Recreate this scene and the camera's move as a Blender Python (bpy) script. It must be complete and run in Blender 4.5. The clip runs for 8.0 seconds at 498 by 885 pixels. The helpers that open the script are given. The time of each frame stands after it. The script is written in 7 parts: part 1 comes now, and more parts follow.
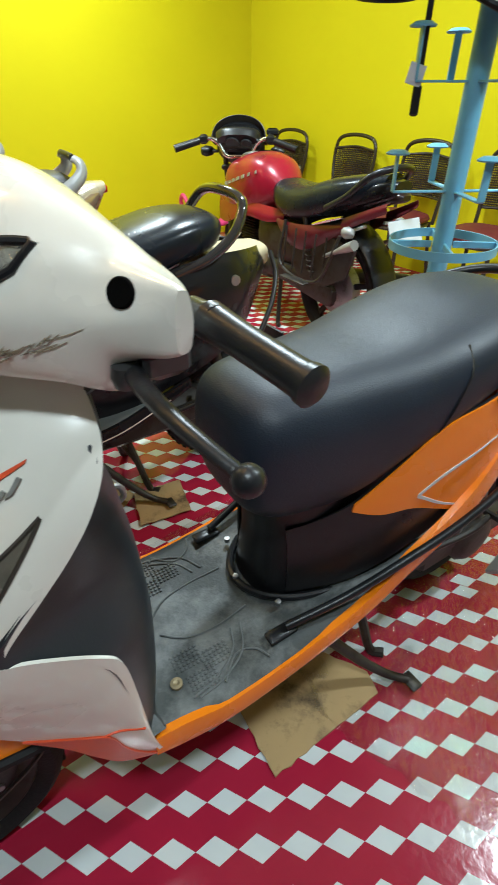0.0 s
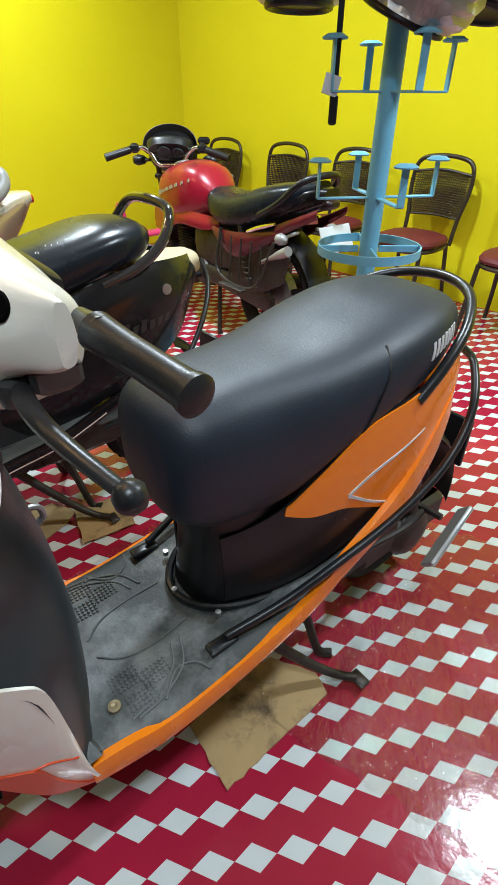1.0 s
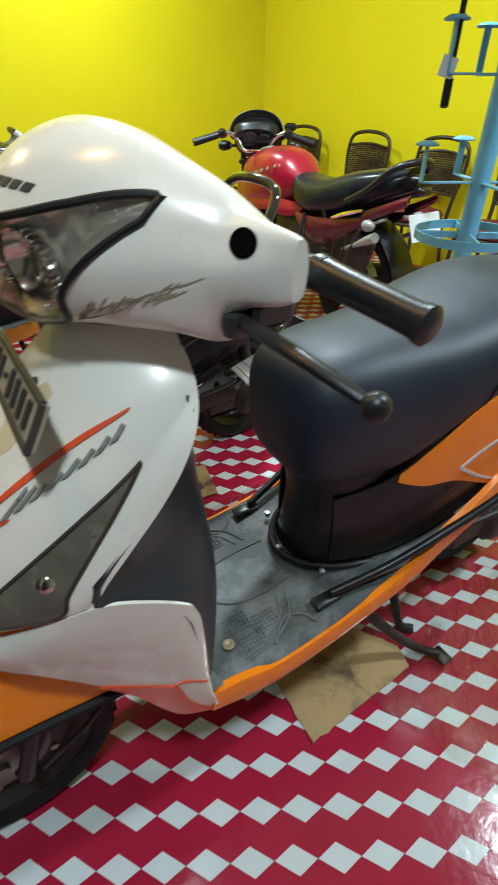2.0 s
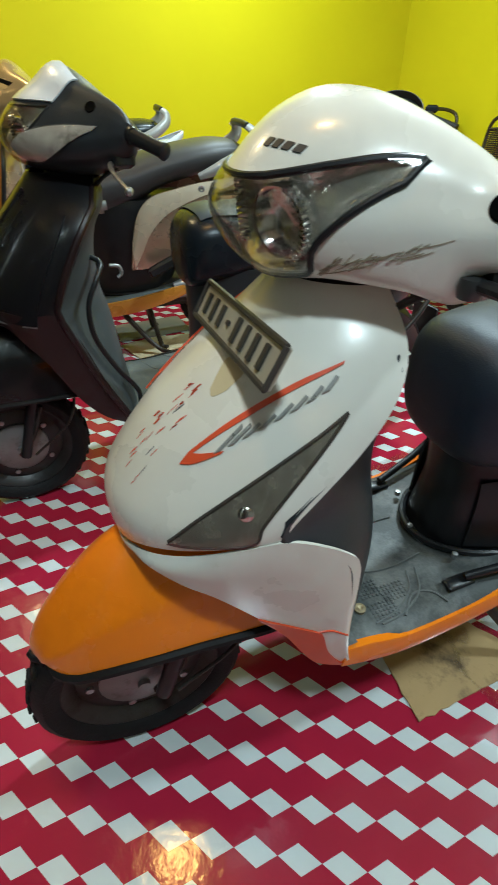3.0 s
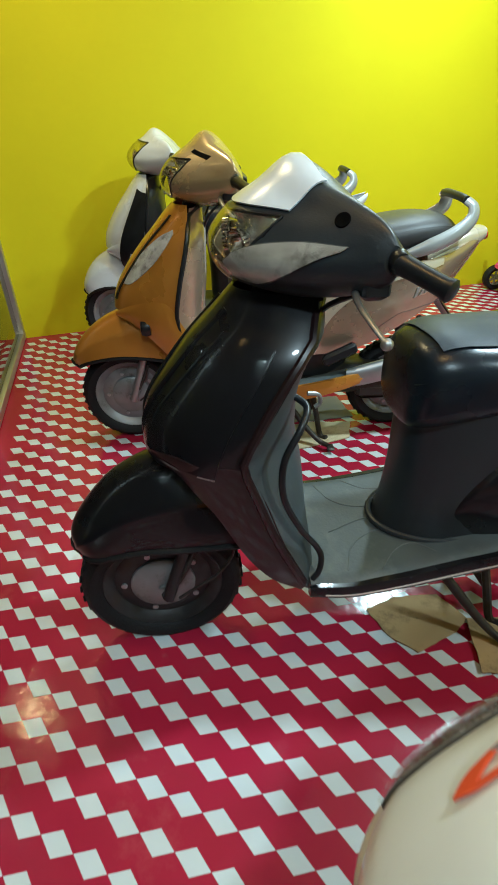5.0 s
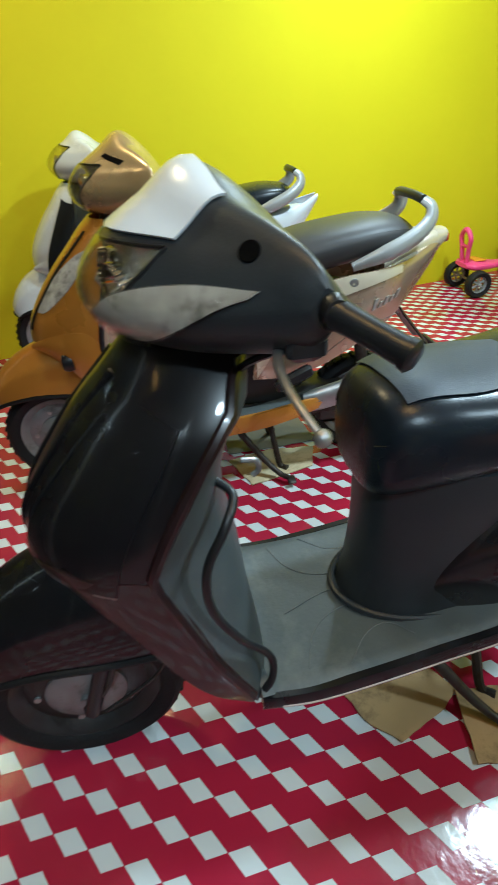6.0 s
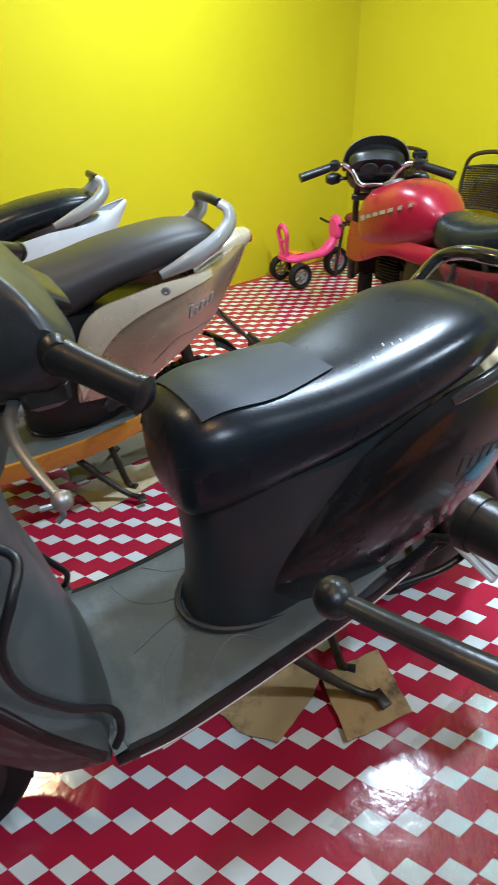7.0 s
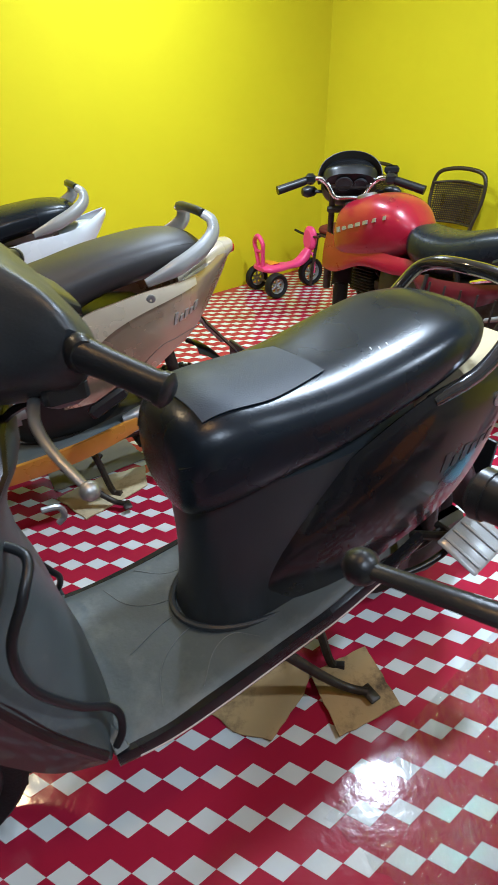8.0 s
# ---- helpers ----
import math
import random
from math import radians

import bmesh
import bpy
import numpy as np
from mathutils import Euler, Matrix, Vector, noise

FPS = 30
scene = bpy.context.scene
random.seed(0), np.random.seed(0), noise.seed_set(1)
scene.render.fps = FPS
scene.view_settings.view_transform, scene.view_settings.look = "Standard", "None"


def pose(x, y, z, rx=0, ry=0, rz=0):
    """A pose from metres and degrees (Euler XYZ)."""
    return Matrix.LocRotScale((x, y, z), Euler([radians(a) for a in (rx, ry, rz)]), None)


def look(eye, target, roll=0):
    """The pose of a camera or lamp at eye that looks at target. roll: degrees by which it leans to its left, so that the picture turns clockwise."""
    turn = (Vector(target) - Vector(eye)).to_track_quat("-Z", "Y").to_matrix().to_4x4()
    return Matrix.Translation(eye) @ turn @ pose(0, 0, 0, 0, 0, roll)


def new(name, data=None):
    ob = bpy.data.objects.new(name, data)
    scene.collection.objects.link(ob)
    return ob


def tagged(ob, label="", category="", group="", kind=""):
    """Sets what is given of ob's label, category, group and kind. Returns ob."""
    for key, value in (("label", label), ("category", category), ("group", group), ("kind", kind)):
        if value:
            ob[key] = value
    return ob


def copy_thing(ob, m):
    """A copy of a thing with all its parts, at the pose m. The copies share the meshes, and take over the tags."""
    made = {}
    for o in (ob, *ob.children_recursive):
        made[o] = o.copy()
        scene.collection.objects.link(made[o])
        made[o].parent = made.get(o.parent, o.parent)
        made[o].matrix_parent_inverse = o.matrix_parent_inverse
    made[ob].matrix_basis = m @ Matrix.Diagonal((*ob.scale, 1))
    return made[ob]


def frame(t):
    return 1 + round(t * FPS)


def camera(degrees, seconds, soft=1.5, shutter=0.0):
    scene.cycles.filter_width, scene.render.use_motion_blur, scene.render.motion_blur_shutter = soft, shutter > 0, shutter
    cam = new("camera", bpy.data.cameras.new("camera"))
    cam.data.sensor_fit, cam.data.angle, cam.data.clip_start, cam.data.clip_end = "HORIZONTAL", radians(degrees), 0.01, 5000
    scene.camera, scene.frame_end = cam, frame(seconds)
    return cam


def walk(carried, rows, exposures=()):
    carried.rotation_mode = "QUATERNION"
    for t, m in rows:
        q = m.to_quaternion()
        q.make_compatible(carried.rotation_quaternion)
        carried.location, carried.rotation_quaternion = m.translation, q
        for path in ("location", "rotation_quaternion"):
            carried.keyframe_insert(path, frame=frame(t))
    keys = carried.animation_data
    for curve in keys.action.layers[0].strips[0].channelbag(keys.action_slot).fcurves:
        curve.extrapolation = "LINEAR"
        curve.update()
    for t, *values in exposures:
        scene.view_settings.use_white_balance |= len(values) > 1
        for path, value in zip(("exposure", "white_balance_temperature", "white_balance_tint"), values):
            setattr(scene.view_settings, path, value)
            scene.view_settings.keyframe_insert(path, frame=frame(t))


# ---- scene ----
cam = camera(53.3, 8.0, shutter=0.35)
PATH = [
    (0, (0.089, 0.275, 1.194), (-0.1, 1.89, 0.028), -0.2),
    (0.5, (0.131, 0.284, 1.195), (0.067, 1.92, 0.046), 0.1),
    (1, (0.137, 0.286, 1.192), (0.123, 1.927, 0.048), 0.2),
    (1.2, (0.123, 0.28, 1.194), (0.097, 1.919, 0.047), 0.3),
    (2.3, (-0.044, 0.169, 1.162), (-0.316, 1.762, -0.015), 0.45),
    (2.5, (-0.071, 0.145, 1.159), (-0.402, 1.721, -0.027), 0.5),
    (3, (-0.124, 0.121, 1.162), (-0.602, 1.641, -0.046), 0.6),
    (3.5, (-0.177, 0.149, 1.175), (-0.82, 1.609, -0.031), 0.5),
    (4, (-0.247, 0.249, 1.19), (-1.051, 1.646, 0.007), 0.2),
    (4.5, (-0.376, 0.364, 1.213), (-1.275, 1.747, 0.083), -0.4),
    (4.7, (-0.436, 0.401, 1.227), (-1.342, 1.791, 0.111), -0.6),
    (5.8, (-0.579, 0.681, 1.209), (-1.44, 2.111, 0.107), -2.0),
    (6, (-0.567, 0.742, 1.208), (-1.384, 2.191, 0.098), -2.5),
    (6.5, (-0.517, 0.821, 1.205), (-1.122, 2.359, 0.079), -3.1),
    (7, (-0.481, 0.835, 1.215), (-0.824, 2.45, 0.087), -2.6),
    (7.5, (-0.473, 0.826, 1.224), (-0.685, 2.479, 0.118), -1.7),
    (8, (-0.512, 0.798, 1.219), (-0.755, 2.451, 0.119), -1.3),
]
walk(cam, [(t, look(eye, target, roll)) for t, eye, target, roll in PATH], [(0, 0.36, 5800, 3), (1.0, 0.38, 5800, 8), (2.4, 0.28, 5650, 0), (3.2, 0.28, 5550, -4), (4.5, 0.33, 5420, -6), (6.2, 0.38, 5230, 0), (7.0, 0.37, 5350, 10), (8, 0.34, 5380, 12)])

# ---- world, lamps, exposure ----
scene.view_settings.exposure = 0.0
world = bpy.data.worlds.new("world")
world.use_nodes = True
scene.world = world
world.node_tree.nodes["Background"].inputs[0].default_value = (0.02, 0.022, 0.03, 1)
world.node_tree.nodes["Background"].inputs[1].default_value = 0.15
CEIL = 2.8


def lamp(x, y, power, colour, size, z=CEIL - 0.06):
    data = bpy.data.lights.new("lamp", "AREA")
    data.shape, data.size, data.energy, data.color = "DISK", size, power, colour
    ob = new("lamp", data)
    ob.matrix_world = pose(x, y, z)
    return ob


# the last, above the camera, is an added fill with no known source
WHITE_AND_FILL_LAMPS = [(0.05, 2.6, 58), (-1.2, 3.85, 30), (1.7, 1.5, 38), (0.1, -0.15, 22)]
for lx, ly, lp in WHITE_AND_FILL_LAMPS:
    lamp(lx, ly, lp, (0.93, 1.0, 1.0), 0.22)
WARM_LAMPS = [(-0.78, 0.84, 6, (1.0, 0.5, 0.13)), (-2.43, 2.03, 15, (1.0, 0.68, 0.32))]
for lx, ly, lp, lc in WARM_LAMPS:
    lamp(lx, ly, lp, lc, 0.2)

# ---- materials ----


def rgba(c):
    return (c[0], c[1], c[2], 1)


def mat(name, base, rough=0.5, metal=0.0, vary=0.15, scale=12.0, bump=0.0, bump_scale=80.0, coat=0.0, dirt=None, dirt_at=0.62, spec=0.5, rough_vary=0.12):
    """Paint, plastic, metal: base colour with two scales of variation, dirt patches and fine relief."""
    m = bpy.data.materials.new(name)
    m.use_nodes = True
    n, l = m.node_tree.nodes, m.node_tree.links
    b = n["Principled BSDF"]
    tc = n.new("ShaderNodeTexCoord")
    big = n.new("ShaderNodeTexNoise")
    big.inputs["Scale"].default_value, big.inputs["Detail"].default_value = scale, 5
    l.new(tc.outputs["Object"], big.inputs["Vector"])
    ramp = n.new("ShaderNodeMix")
    ramp.data_type = "RGBA"
    ramp.inputs[6].default_value = rgba([c * (1 - vary) for c in base])
    ramp.inputs[7].default_value = rgba([min(1, c * (1 + vary)) for c in base])
    l.new(big.outputs[0], ramp.inputs[0])
    out = ramp.outputs[2]
    if dirt:
        dn = n.new("ShaderNodeTexNoise")
        dn.inputs["Scale"].default_value, dn.inputs["Detail"].default_value, dn.inputs["Roughness"].default_value = scale * 0.7, 8, 0.7
        l.new(tc.outputs["Object"], dn.inputs["Vector"])
        mr = n.new("ShaderNodeMapRange")
        mr.inputs[1].default_value, mr.inputs[2].default_value = dirt_at - 0.06, dirt_at + 0.12
        l.new(dn.outputs[0], mr.inputs[0])
        mx = n.new("ShaderNodeMix")
        mx.data_type = "RGBA"
        mx.inputs[7].default_value = rgba(dirt)
        l.new(mr.outputs[0], mx.inputs[0])
        l.new(out, mx.inputs[6])
        out = mx.outputs[2]
    l.new(out, b.inputs["Base Color"])
    fine = n.new("ShaderNodeTexNoise")
    fine.inputs["Scale"].default_value, fine.inputs["Detail"].default_value = bump_scale, 3
    l.new(tc.outputs["Object"], fine.inputs["Vector"])
    rr = n.new("ShaderNodeMapRange")
    rr.inputs[3].default_value, rr.inputs[4].default_value = max(0.02, rough - rough_vary), min(1, rough + rough_vary)
    l.new(big.outputs[0], rr.inputs[0])
    l.new(rr.outputs[0], b.inputs["Roughness"])
    b.inputs["Metallic"].default_value = metal
    b.inputs["Coat Weight"].default_value = coat
    b.inputs["Coat Roughness"].default_value = 0.05
    b.inputs["Specular IOR Level"].default_value = spec
    if bump:
        bp = n.new("ShaderNodeBump")
        bp.inputs["Strength"].default_value, bp.inputs["Distance"].default_value = bump, 0.002
        l.new(fine.outputs[0], bp.inputs["Height"])
        l.new(bp.outputs[0], b.inputs["Normal"])
    return m


def glass(name, colour=(1, 1, 1), rough=0.02, ior=1.45):
    m = bpy.data.materials.new(name)
    m.use_nodes = True
    b = m.node_tree.nodes["Principled BSDF"]
    b.inputs["Base Color"].default_value = rgba(colour)
    b.inputs["Transmission Weight"].default_value = 1
    b.inputs["Roughness"].default_value, b.inputs["IOR"].default_value = rough, ior
    return m


def glow(name, colour, strength):
    m = bpy.data.materials.new(name)
    m.use_nodes = True
    b = m.node_tree.nodes["Principled BSDF"]
    b.inputs["Emission Color"].default_value = rgba(colour)
    b.inputs["Emission Strength"].default_value = strength
    return m


def film_material(name, ior=1.5, rough=0.07, tint=(0.93, 0.93, 0.94), bump=0.0, bump_scale=40.0, stretch=1.0, sheen=0.09, depth=0.01):
    """Thin clear plastic: see-through, with a gloss that grows towards grazing."""
    m = bpy.data.materials.new(name)
    m.use_nodes = True
    n, l = m.node_tree.nodes, m.node_tree.links
    n.remove(n["Principled BSDF"])
    clear, gloss, mix, lw = n.new("ShaderNodeBsdfTransparent"), n.new("ShaderNodeBsdfGlossy"), n.new("ShaderNodeMixShader"), n.new("ShaderNodeLayerWeight")
    power, fr = n.new("ShaderNodeMath"), n.new("ShaderNodeMath")
    power.operation, fr.operation = "POWER", "MULTIPLY_ADD"
    power.inputs[1].default_value = 3.5
    fr.inputs[1].default_value, fr.inputs[2].default_value = 0.75 * (ior - 1) / 0.5, sheen * (ior - 1)
    lw.inputs[0].default_value = 0.5
    l.new(lw.outputs["Facing"], power.inputs[0])
    l.new(power.outputs[0], fr.inputs[0])
    clear.inputs[0].default_value = rgba(tint)
    gloss.inputs["Roughness"].default_value = rough
    if bump:
        tc, nz, bp = n.new("ShaderNodeTexCoord"), n.new("ShaderNodeTexNoise"), n.new("ShaderNodeBump")
        nz.inputs["Scale"].default_value, nz.inputs["Detail"].default_value = bump_scale, 4
        bp.inputs["Strength"].default_value, bp.inputs["Distance"].default_value = bump, depth
        mp = n.new("ShaderNodeMapping")
        mp.inputs["Rotation"].default_value, mp.inputs["Scale"].default_value = (0, 0, 0.9), (stretch, 1, 1)
        l.new(tc.outputs["Object"], mp.inputs["Vector"])
        l.new(mp.outputs[0], nz.inputs["Vector"])
        l.new(nz.outputs[0], bp.inputs["Height"])
        l.new(bp.outputs[0], gloss.inputs["Normal"])
    l.new(fr.outputs[0], mix.inputs[0])
    l.new(clear.outputs[0], mix.inputs[1])
    l.new(gloss.outputs[0], mix.inputs[2])
    l.new(mix.outputs[0], n["Material Output"].inputs[0])
    return m


M_WALL = mat("yellow_wall_paint", (0.66, 0.585, 0.003), 0.6, vary=0.06, scale=1.6, bump=0.25, bump_scale=35, spec=0.1)
# dim grey for the unseen south wall, chosen to cut yellow bounce
M_UNSEENWALL = mat("grey_plaster", (0.2, 0.2, 0.19), 0.8, vary=0.12, scale=2.5, bump=0.3, bump_scale=30)
M_CEIL = mat("white_ceiling", (0.75, 0.74, 0.7), 0.8, vary=0.05, scale=2)
M_RED = mat("red_vinyl", (0.34, 0.014, 0.042), 0.14, vary=0.16, scale=3.5, bump=0.3, bump_scale=38, dirt=(0.42, 0.06, 0.08), dirt_at=0.66, rough_vary=0.08)
M_WHITE_TILE = mat("white_vinyl", (0.62, 0.66, 0.67), 0.14, vary=0.1, scale=4, bump=0.3, bump_scale=38, dirt=(0.42, 0.38, 0.32), dirt_at=0.66, rough_vary=0.08)
M_WHITE = mat("white_body_paint", (0.7, 0.68, 0.61), 0.28, vary=0.08, scale=7, coat=0.5, dirt=(0.42, 0.34, 0.22), dirt_at=0.68)
M_WHITE2 = mat("clean_white_paint", (0.64, 0.69, 0.75), 0.25, vary=0.04, scale=7, coat=0.5)
M_ORANGE = mat("orange_body_paint", (0.87, 0.225, 0.002), 0.27, vary=0.08, scale=6, coat=0.3, dirt=(0.42, 0.12, 0.02), dirt_at=0.74)
M_BLACK = mat("black_body_paint", (0.0075, 0.0075, 0.009), 0.28, vary=0.25, scale=7, coat=0.35, dirt=(0.016, 0.016, 0.016), dirt_at=0.66, spec=0.25, rough_vary=0.08)
M_MAROON = mat("dark_maroon_plastic", (0.016, 0.0078, 0.0085), 0.32, vary=0.25, scale=8, coat=0.2, spec=0.35)
M_PLASTIC = mat("black_plastic", (0.01, 0.0108, 0.0125), 0.33, vary=0.3, scale=14, bump=0.12, bump_scale=300, dirt=(0.028, 0.028, 0.027), dirt_at=0.66, spec=0.4)
M_GREYPLASTIC = mat("grey_black_plastic", (0.022, 0.026, 0.03), 0.4, vary=0.25, scale=10, bump=0.12, bump_scale=300, dirt=(0.045, 0.047, 0.046), dirt_at=0.66, spec=0.4)
M_MAT = mat("worn_rubber_mat", (0.037, 0.042, 0.041), 0.55, vary=0.35, scale=11, bump=0.4, bump_scale=140, dirt=(0.15, 0.155, 0.15), dirt_at=0.52)
M_MAT2 = mat("grey_rubber_mat", (0.066, 0.077, 0.078), 0.5, vary=0.35, scale=6, bump=0.25, bump_scale=120, dirt=(0.13, 0.14, 0.135), dirt_at=0.57)
M_SEAT = mat("black_seat_vinyl", (0.0115, 0.018, 0.03), 0.46, vary=0.18, scale=9, bump=0.25, bump_scale=420, spec=0.42, dirt=(0.028, 0.031, 0.035), dirt_at=0.66)
M_SEAT2 = mat("glossy_black_seat_vinyl", (0.008, 0.0118, 0.0175), 0.27, vary=0.2, scale=6, bump=0.1, bump_scale=300, spec=0.32, dirt=(0.016, 0.017, 0.018), dirt_at=0.66)
M_SEATBROWN = mat("brownish_seat_vinyl", (0.03, 0.029, 0.031), 0.46, vary=0.15, scale=6, bump=0.12, bump_scale=300)
M_TYRE = mat("tyre_rubber", (0.008, 0.008, 0.0085), 0.65, vary=0.3, scale=18, bump=0.5, bump_scale=160, dirt=(0.025, 0.023, 0.021), dirt_at=0.66, spec=0.3)
M_RIM = mat("dull_wheel_metal", (0.045, 0.044, 0.044), 0.4, 0.6, vary=0.4, scale=22, bump=0.1, dirt=(0.05, 0.04, 0.03), dirt_at=0.58)
M_RIMSILVER = mat("silver_wheel_metal", (0.26, 0.26, 0.26), 0.45, 0.5, vary=0.25, scale=22, dirt=(0.09, 0.08, 0.07), dirt_at=0.6)
M_STEEL = mat("dull_steel", (0.4, 0.4, 0.4), 0.42, 0.85, vary=0.2, scale=25, bump=0.1)
M_CHROME = mat("chrome", (0.75, 0.75, 0.76), 0.12, 1.0, vary=0.08, scale=20)
M_SILVER = mat("silver_paint", (0.31, 0.32, 0.32), 0.36, 0.2, vary=0.06, scale=9, coat=0.4)
M_CHAMPAGNE = mat("champagne_body_paint", (0.44, 0.33, 0.235), 0.26, 0.6, vary=0.08, scale=7, coat=0.5)
# pale tail paint, and the top light painted on the side panels
M_PALELITCHAMP = mat("pale_champagne_paint", (0.58, 0.51, 0.39), 0.28, 0.3, vary=0.06, scale=7, coat=0.4, dirt=(0.36, 0.3, 0.22), dirt_at=0.7)
M_BRONZE = mat("bronze_gold_paint", (0.5, 0.37, 0.19), 0.26, 0.5, vary=0.1, scale=7, coat=0.5)
M_DULLMARK = mat("dull_grey_emblem", (0.026, 0.024, 0.024), 0.4, vary=0.2, scale=40)
M_SMOKE = mat("smoked_lamp_body", (0.3, 0.28, 0.25), 0.25, 0.5, vary=0.5, scale=30)
M_MAROONPAINT = mat("dusty_maroon_paint", (0.12, 0.008, 0.016), 0.35, vary=0.25, scale=8, coat=0.2, dirt=(0.05, 0.02, 0.02), dirt_at=0.58)
M_GRIME = mat("brown_grime", (0.3, 0.25, 0.17), 0.7, vary=0.5, scale=60)
# black of the mirror plugs, also painted shade for a hole and slots
M_HOLE = mat("deep_black_hole", (0.002, 0.002, 0.002), 0.9, vary=0.1, spec=0.05)
M_MATLINE = mat("raised_mat_line", (0.12, 0.128, 0.125), 0.6, vary=0.4, scale=40)
M_PALELINE = mat("pale_pink_line", (0.5, 0.4, 0.36), 0.5, vary=0.2, scale=40)
M_GOLD = mat("gold_orange_body_paint", (0.5, 0.21, 0.025), 0.3, 0.25, vary=0.12, scale=6, coat=0.5)
M_ENGINE = mat("oily_engine_metal", (0.055, 0.05, 0.045), 0.5, 0.6, vary=0.35, scale=20, bump=0.3, dirt=(0.03, 0.02, 0.012), dirt_at=0.55)
M_REDPAINT = mat("red_tank_paint", (0.3, 0.006, 0.024), 0.3, 0.1, vary=0.2, scale=6, coat=0.4, dirt=(0.12, 0.02, 0.025), dirt_at=0.6)
M_BLUE = mat("sky_blue_enamel", (0.16, 0.42, 0.6), 0.4, vary=0.14, scale=16, bump=0.1, dirt=(0.1, 0.22, 0.3), dirt_at=0.68)
M_PINK = mat("pink_plastic", (0.75, 0.06, 0.22), 0.4, vary=0.08, scale=12)
M_CARD = mat("brown_cardboard", (0.4, 0.27, 0.12), 0.8, vary=0.12, scale=9, bump=0.2, bump_scale=90, dirt=(0.05, 0.03, 0.015), dirt_at=0.56)
M_CARD2 = mat("beige_cardboard", (0.52, 0.44, 0.27), 0.8, vary=0.1, scale=9, bump=0.2, bump_scale=90, dirt=(0.2, 0.15, 0.07), dirt_at=0.6)
M_MAROONSEAT = mat("maroon_chair_cushion", (0.12, 0.012, 0.014), 0.6, vary=0.2, scale=14, bump=0.2)
M_BROWNMETAL = mat("dark_brown_chair_enamel", (0.028, 0.02, 0.014), 0.3, vary=0.2, scale=14)
M_LENS = film_material("clear_lens", 1.55, 0.04, (0.98, 0.97, 0.94), 0.15, 30)
M_PANE = glass("window_glass", (0.9, 0.95, 0.92))
M_REFLECTOR = mat("headlamp_reflector", (0.78, 0.75, 0.68), 0.18, 0.8, vary=0.2, scale=30, bump=1.0, bump_scale=42)
# pale base and dark mottling paint in the uneven reflections of the facets
M_BRIGHTREF = mat("bright_lamp_reflector", (0.8, 0.8, 0.77), 0.16, 0.3, vary=0.7, scale=24, bump=1.0, bump_scale=48, dirt=(0.14, 0.13, 0.12), dirt_at=0.58)
M_HOUSING = mat("lamp_housing_metal", (0.85, 0.79, 0.68), 0.12, 0.75, vary=0.45, scale=22, bump=1.0, bump_scale=70, dirt=(0.22, 0.17, 0.1), dirt_at=0.66)
M_BRASS = mat("dull_brass", (0.3, 0.24, 0.14), 0.5, 0.6, vary=0.2, scale=40)
M_GREYINNER = mat("weathered_grey_plastic", (0.05, 0.058, 0.06), 0.45, vary=0.3, scale=8, bump=0.12, bump_scale=250, dirt=(0.1, 0.11, 0.108), dirt_at=0.6)
M_RAIL = mat("glossy_black_rail", (0.02, 0.02, 0.022), 0.14, 0.0, vary=0.2, scale=12, coat=1.0)
M_DULLSTEEL = mat("oily_dark_steel", (0.1, 0.1, 0.1), 0.35, 0.8, vary=0.3, scale=30)
M_AMBER = mat("amber_lens", (0.7, 0.25, 0.02), 0.15, vary=0.1, coat=0.6)
M_REDLENS = mat("red_lens", (0.4, 0.01, 0.01), 0.15, vary=0.1, coat=0.6)
M_SWOOSH = mat("orange_red_sticker", (0.62, 0.075, 0.02), 0.35, vary=0.15, scale=30)
M_GREYLETTER = mat("silver_grey_emblem", (0.32, 0.32, 0.3), 0.3, 0.5, vary=0.15, scale=40)
M_DARKMARK = mat("dark_mark", (0.04, 0.035, 0.03), 0.5, vary=0.2, scale=40)
M_WHITEMARK = mat("pale_print", (0.6, 0.6, 0.6), 0.5, vary=0.1, scale=40)
M_PLATE = mat("dirty_plate", (0.34, 0.31, 0.24), 0.5, vary=0.15, scale=30, dirt=(0.16, 0.13, 0.08), dirt_at=0.62)
M_ALU = mat("aluminium_frame", (0.55, 0.55, 0.53), 0.4, 0.9, vary=0.1, scale=12)
M_NIGHT = mat("dark_outside", (0.02, 0.02, 0.018), 0.9, vary=0.4, scale=1.5)
M_BOARD = mat("dusty_grey_tray", (0.2, 0.19, 0.15), 0.8, vary=0.2, scale=10)


M_FILM = film_material("clear_plastic_film", 1.5, 0.05, (0.95, 0.95, 0.95), 1.0, 22, 2.5, 0.19, 0.02)
M_BAG = film_material("cloudy_plastic_bag", 1.8, 0.45, (0.8, 0.8, 0.82), 1.0, 25, 2.0, 0.6)

# ---- building helpers ----


def build(name, verts, faces, material, parent=None, label="", sharp=38, smooth=True):
    me = bpy.data.meshes.new(name)
    me.from_pydata([tuple(v) for v in verts], [], faces)
    bm = bmesh.new()
    bm.from_mesh(me)
    bmesh.ops.recalc_face_normals(bm, faces=bm.faces)
    bm.to_mesh(me)
    bm.free()
    if smooth:
        me.polygons.foreach_set("use_smooth", [True] * len(me.polygons))
        me.set_sharp_from_angle(angle=radians(sharp))
    me.materials.append(material)
    ob = new(name, me)
    if parent is not None:
        ob.parent = parent
    return tagged(ob, label)


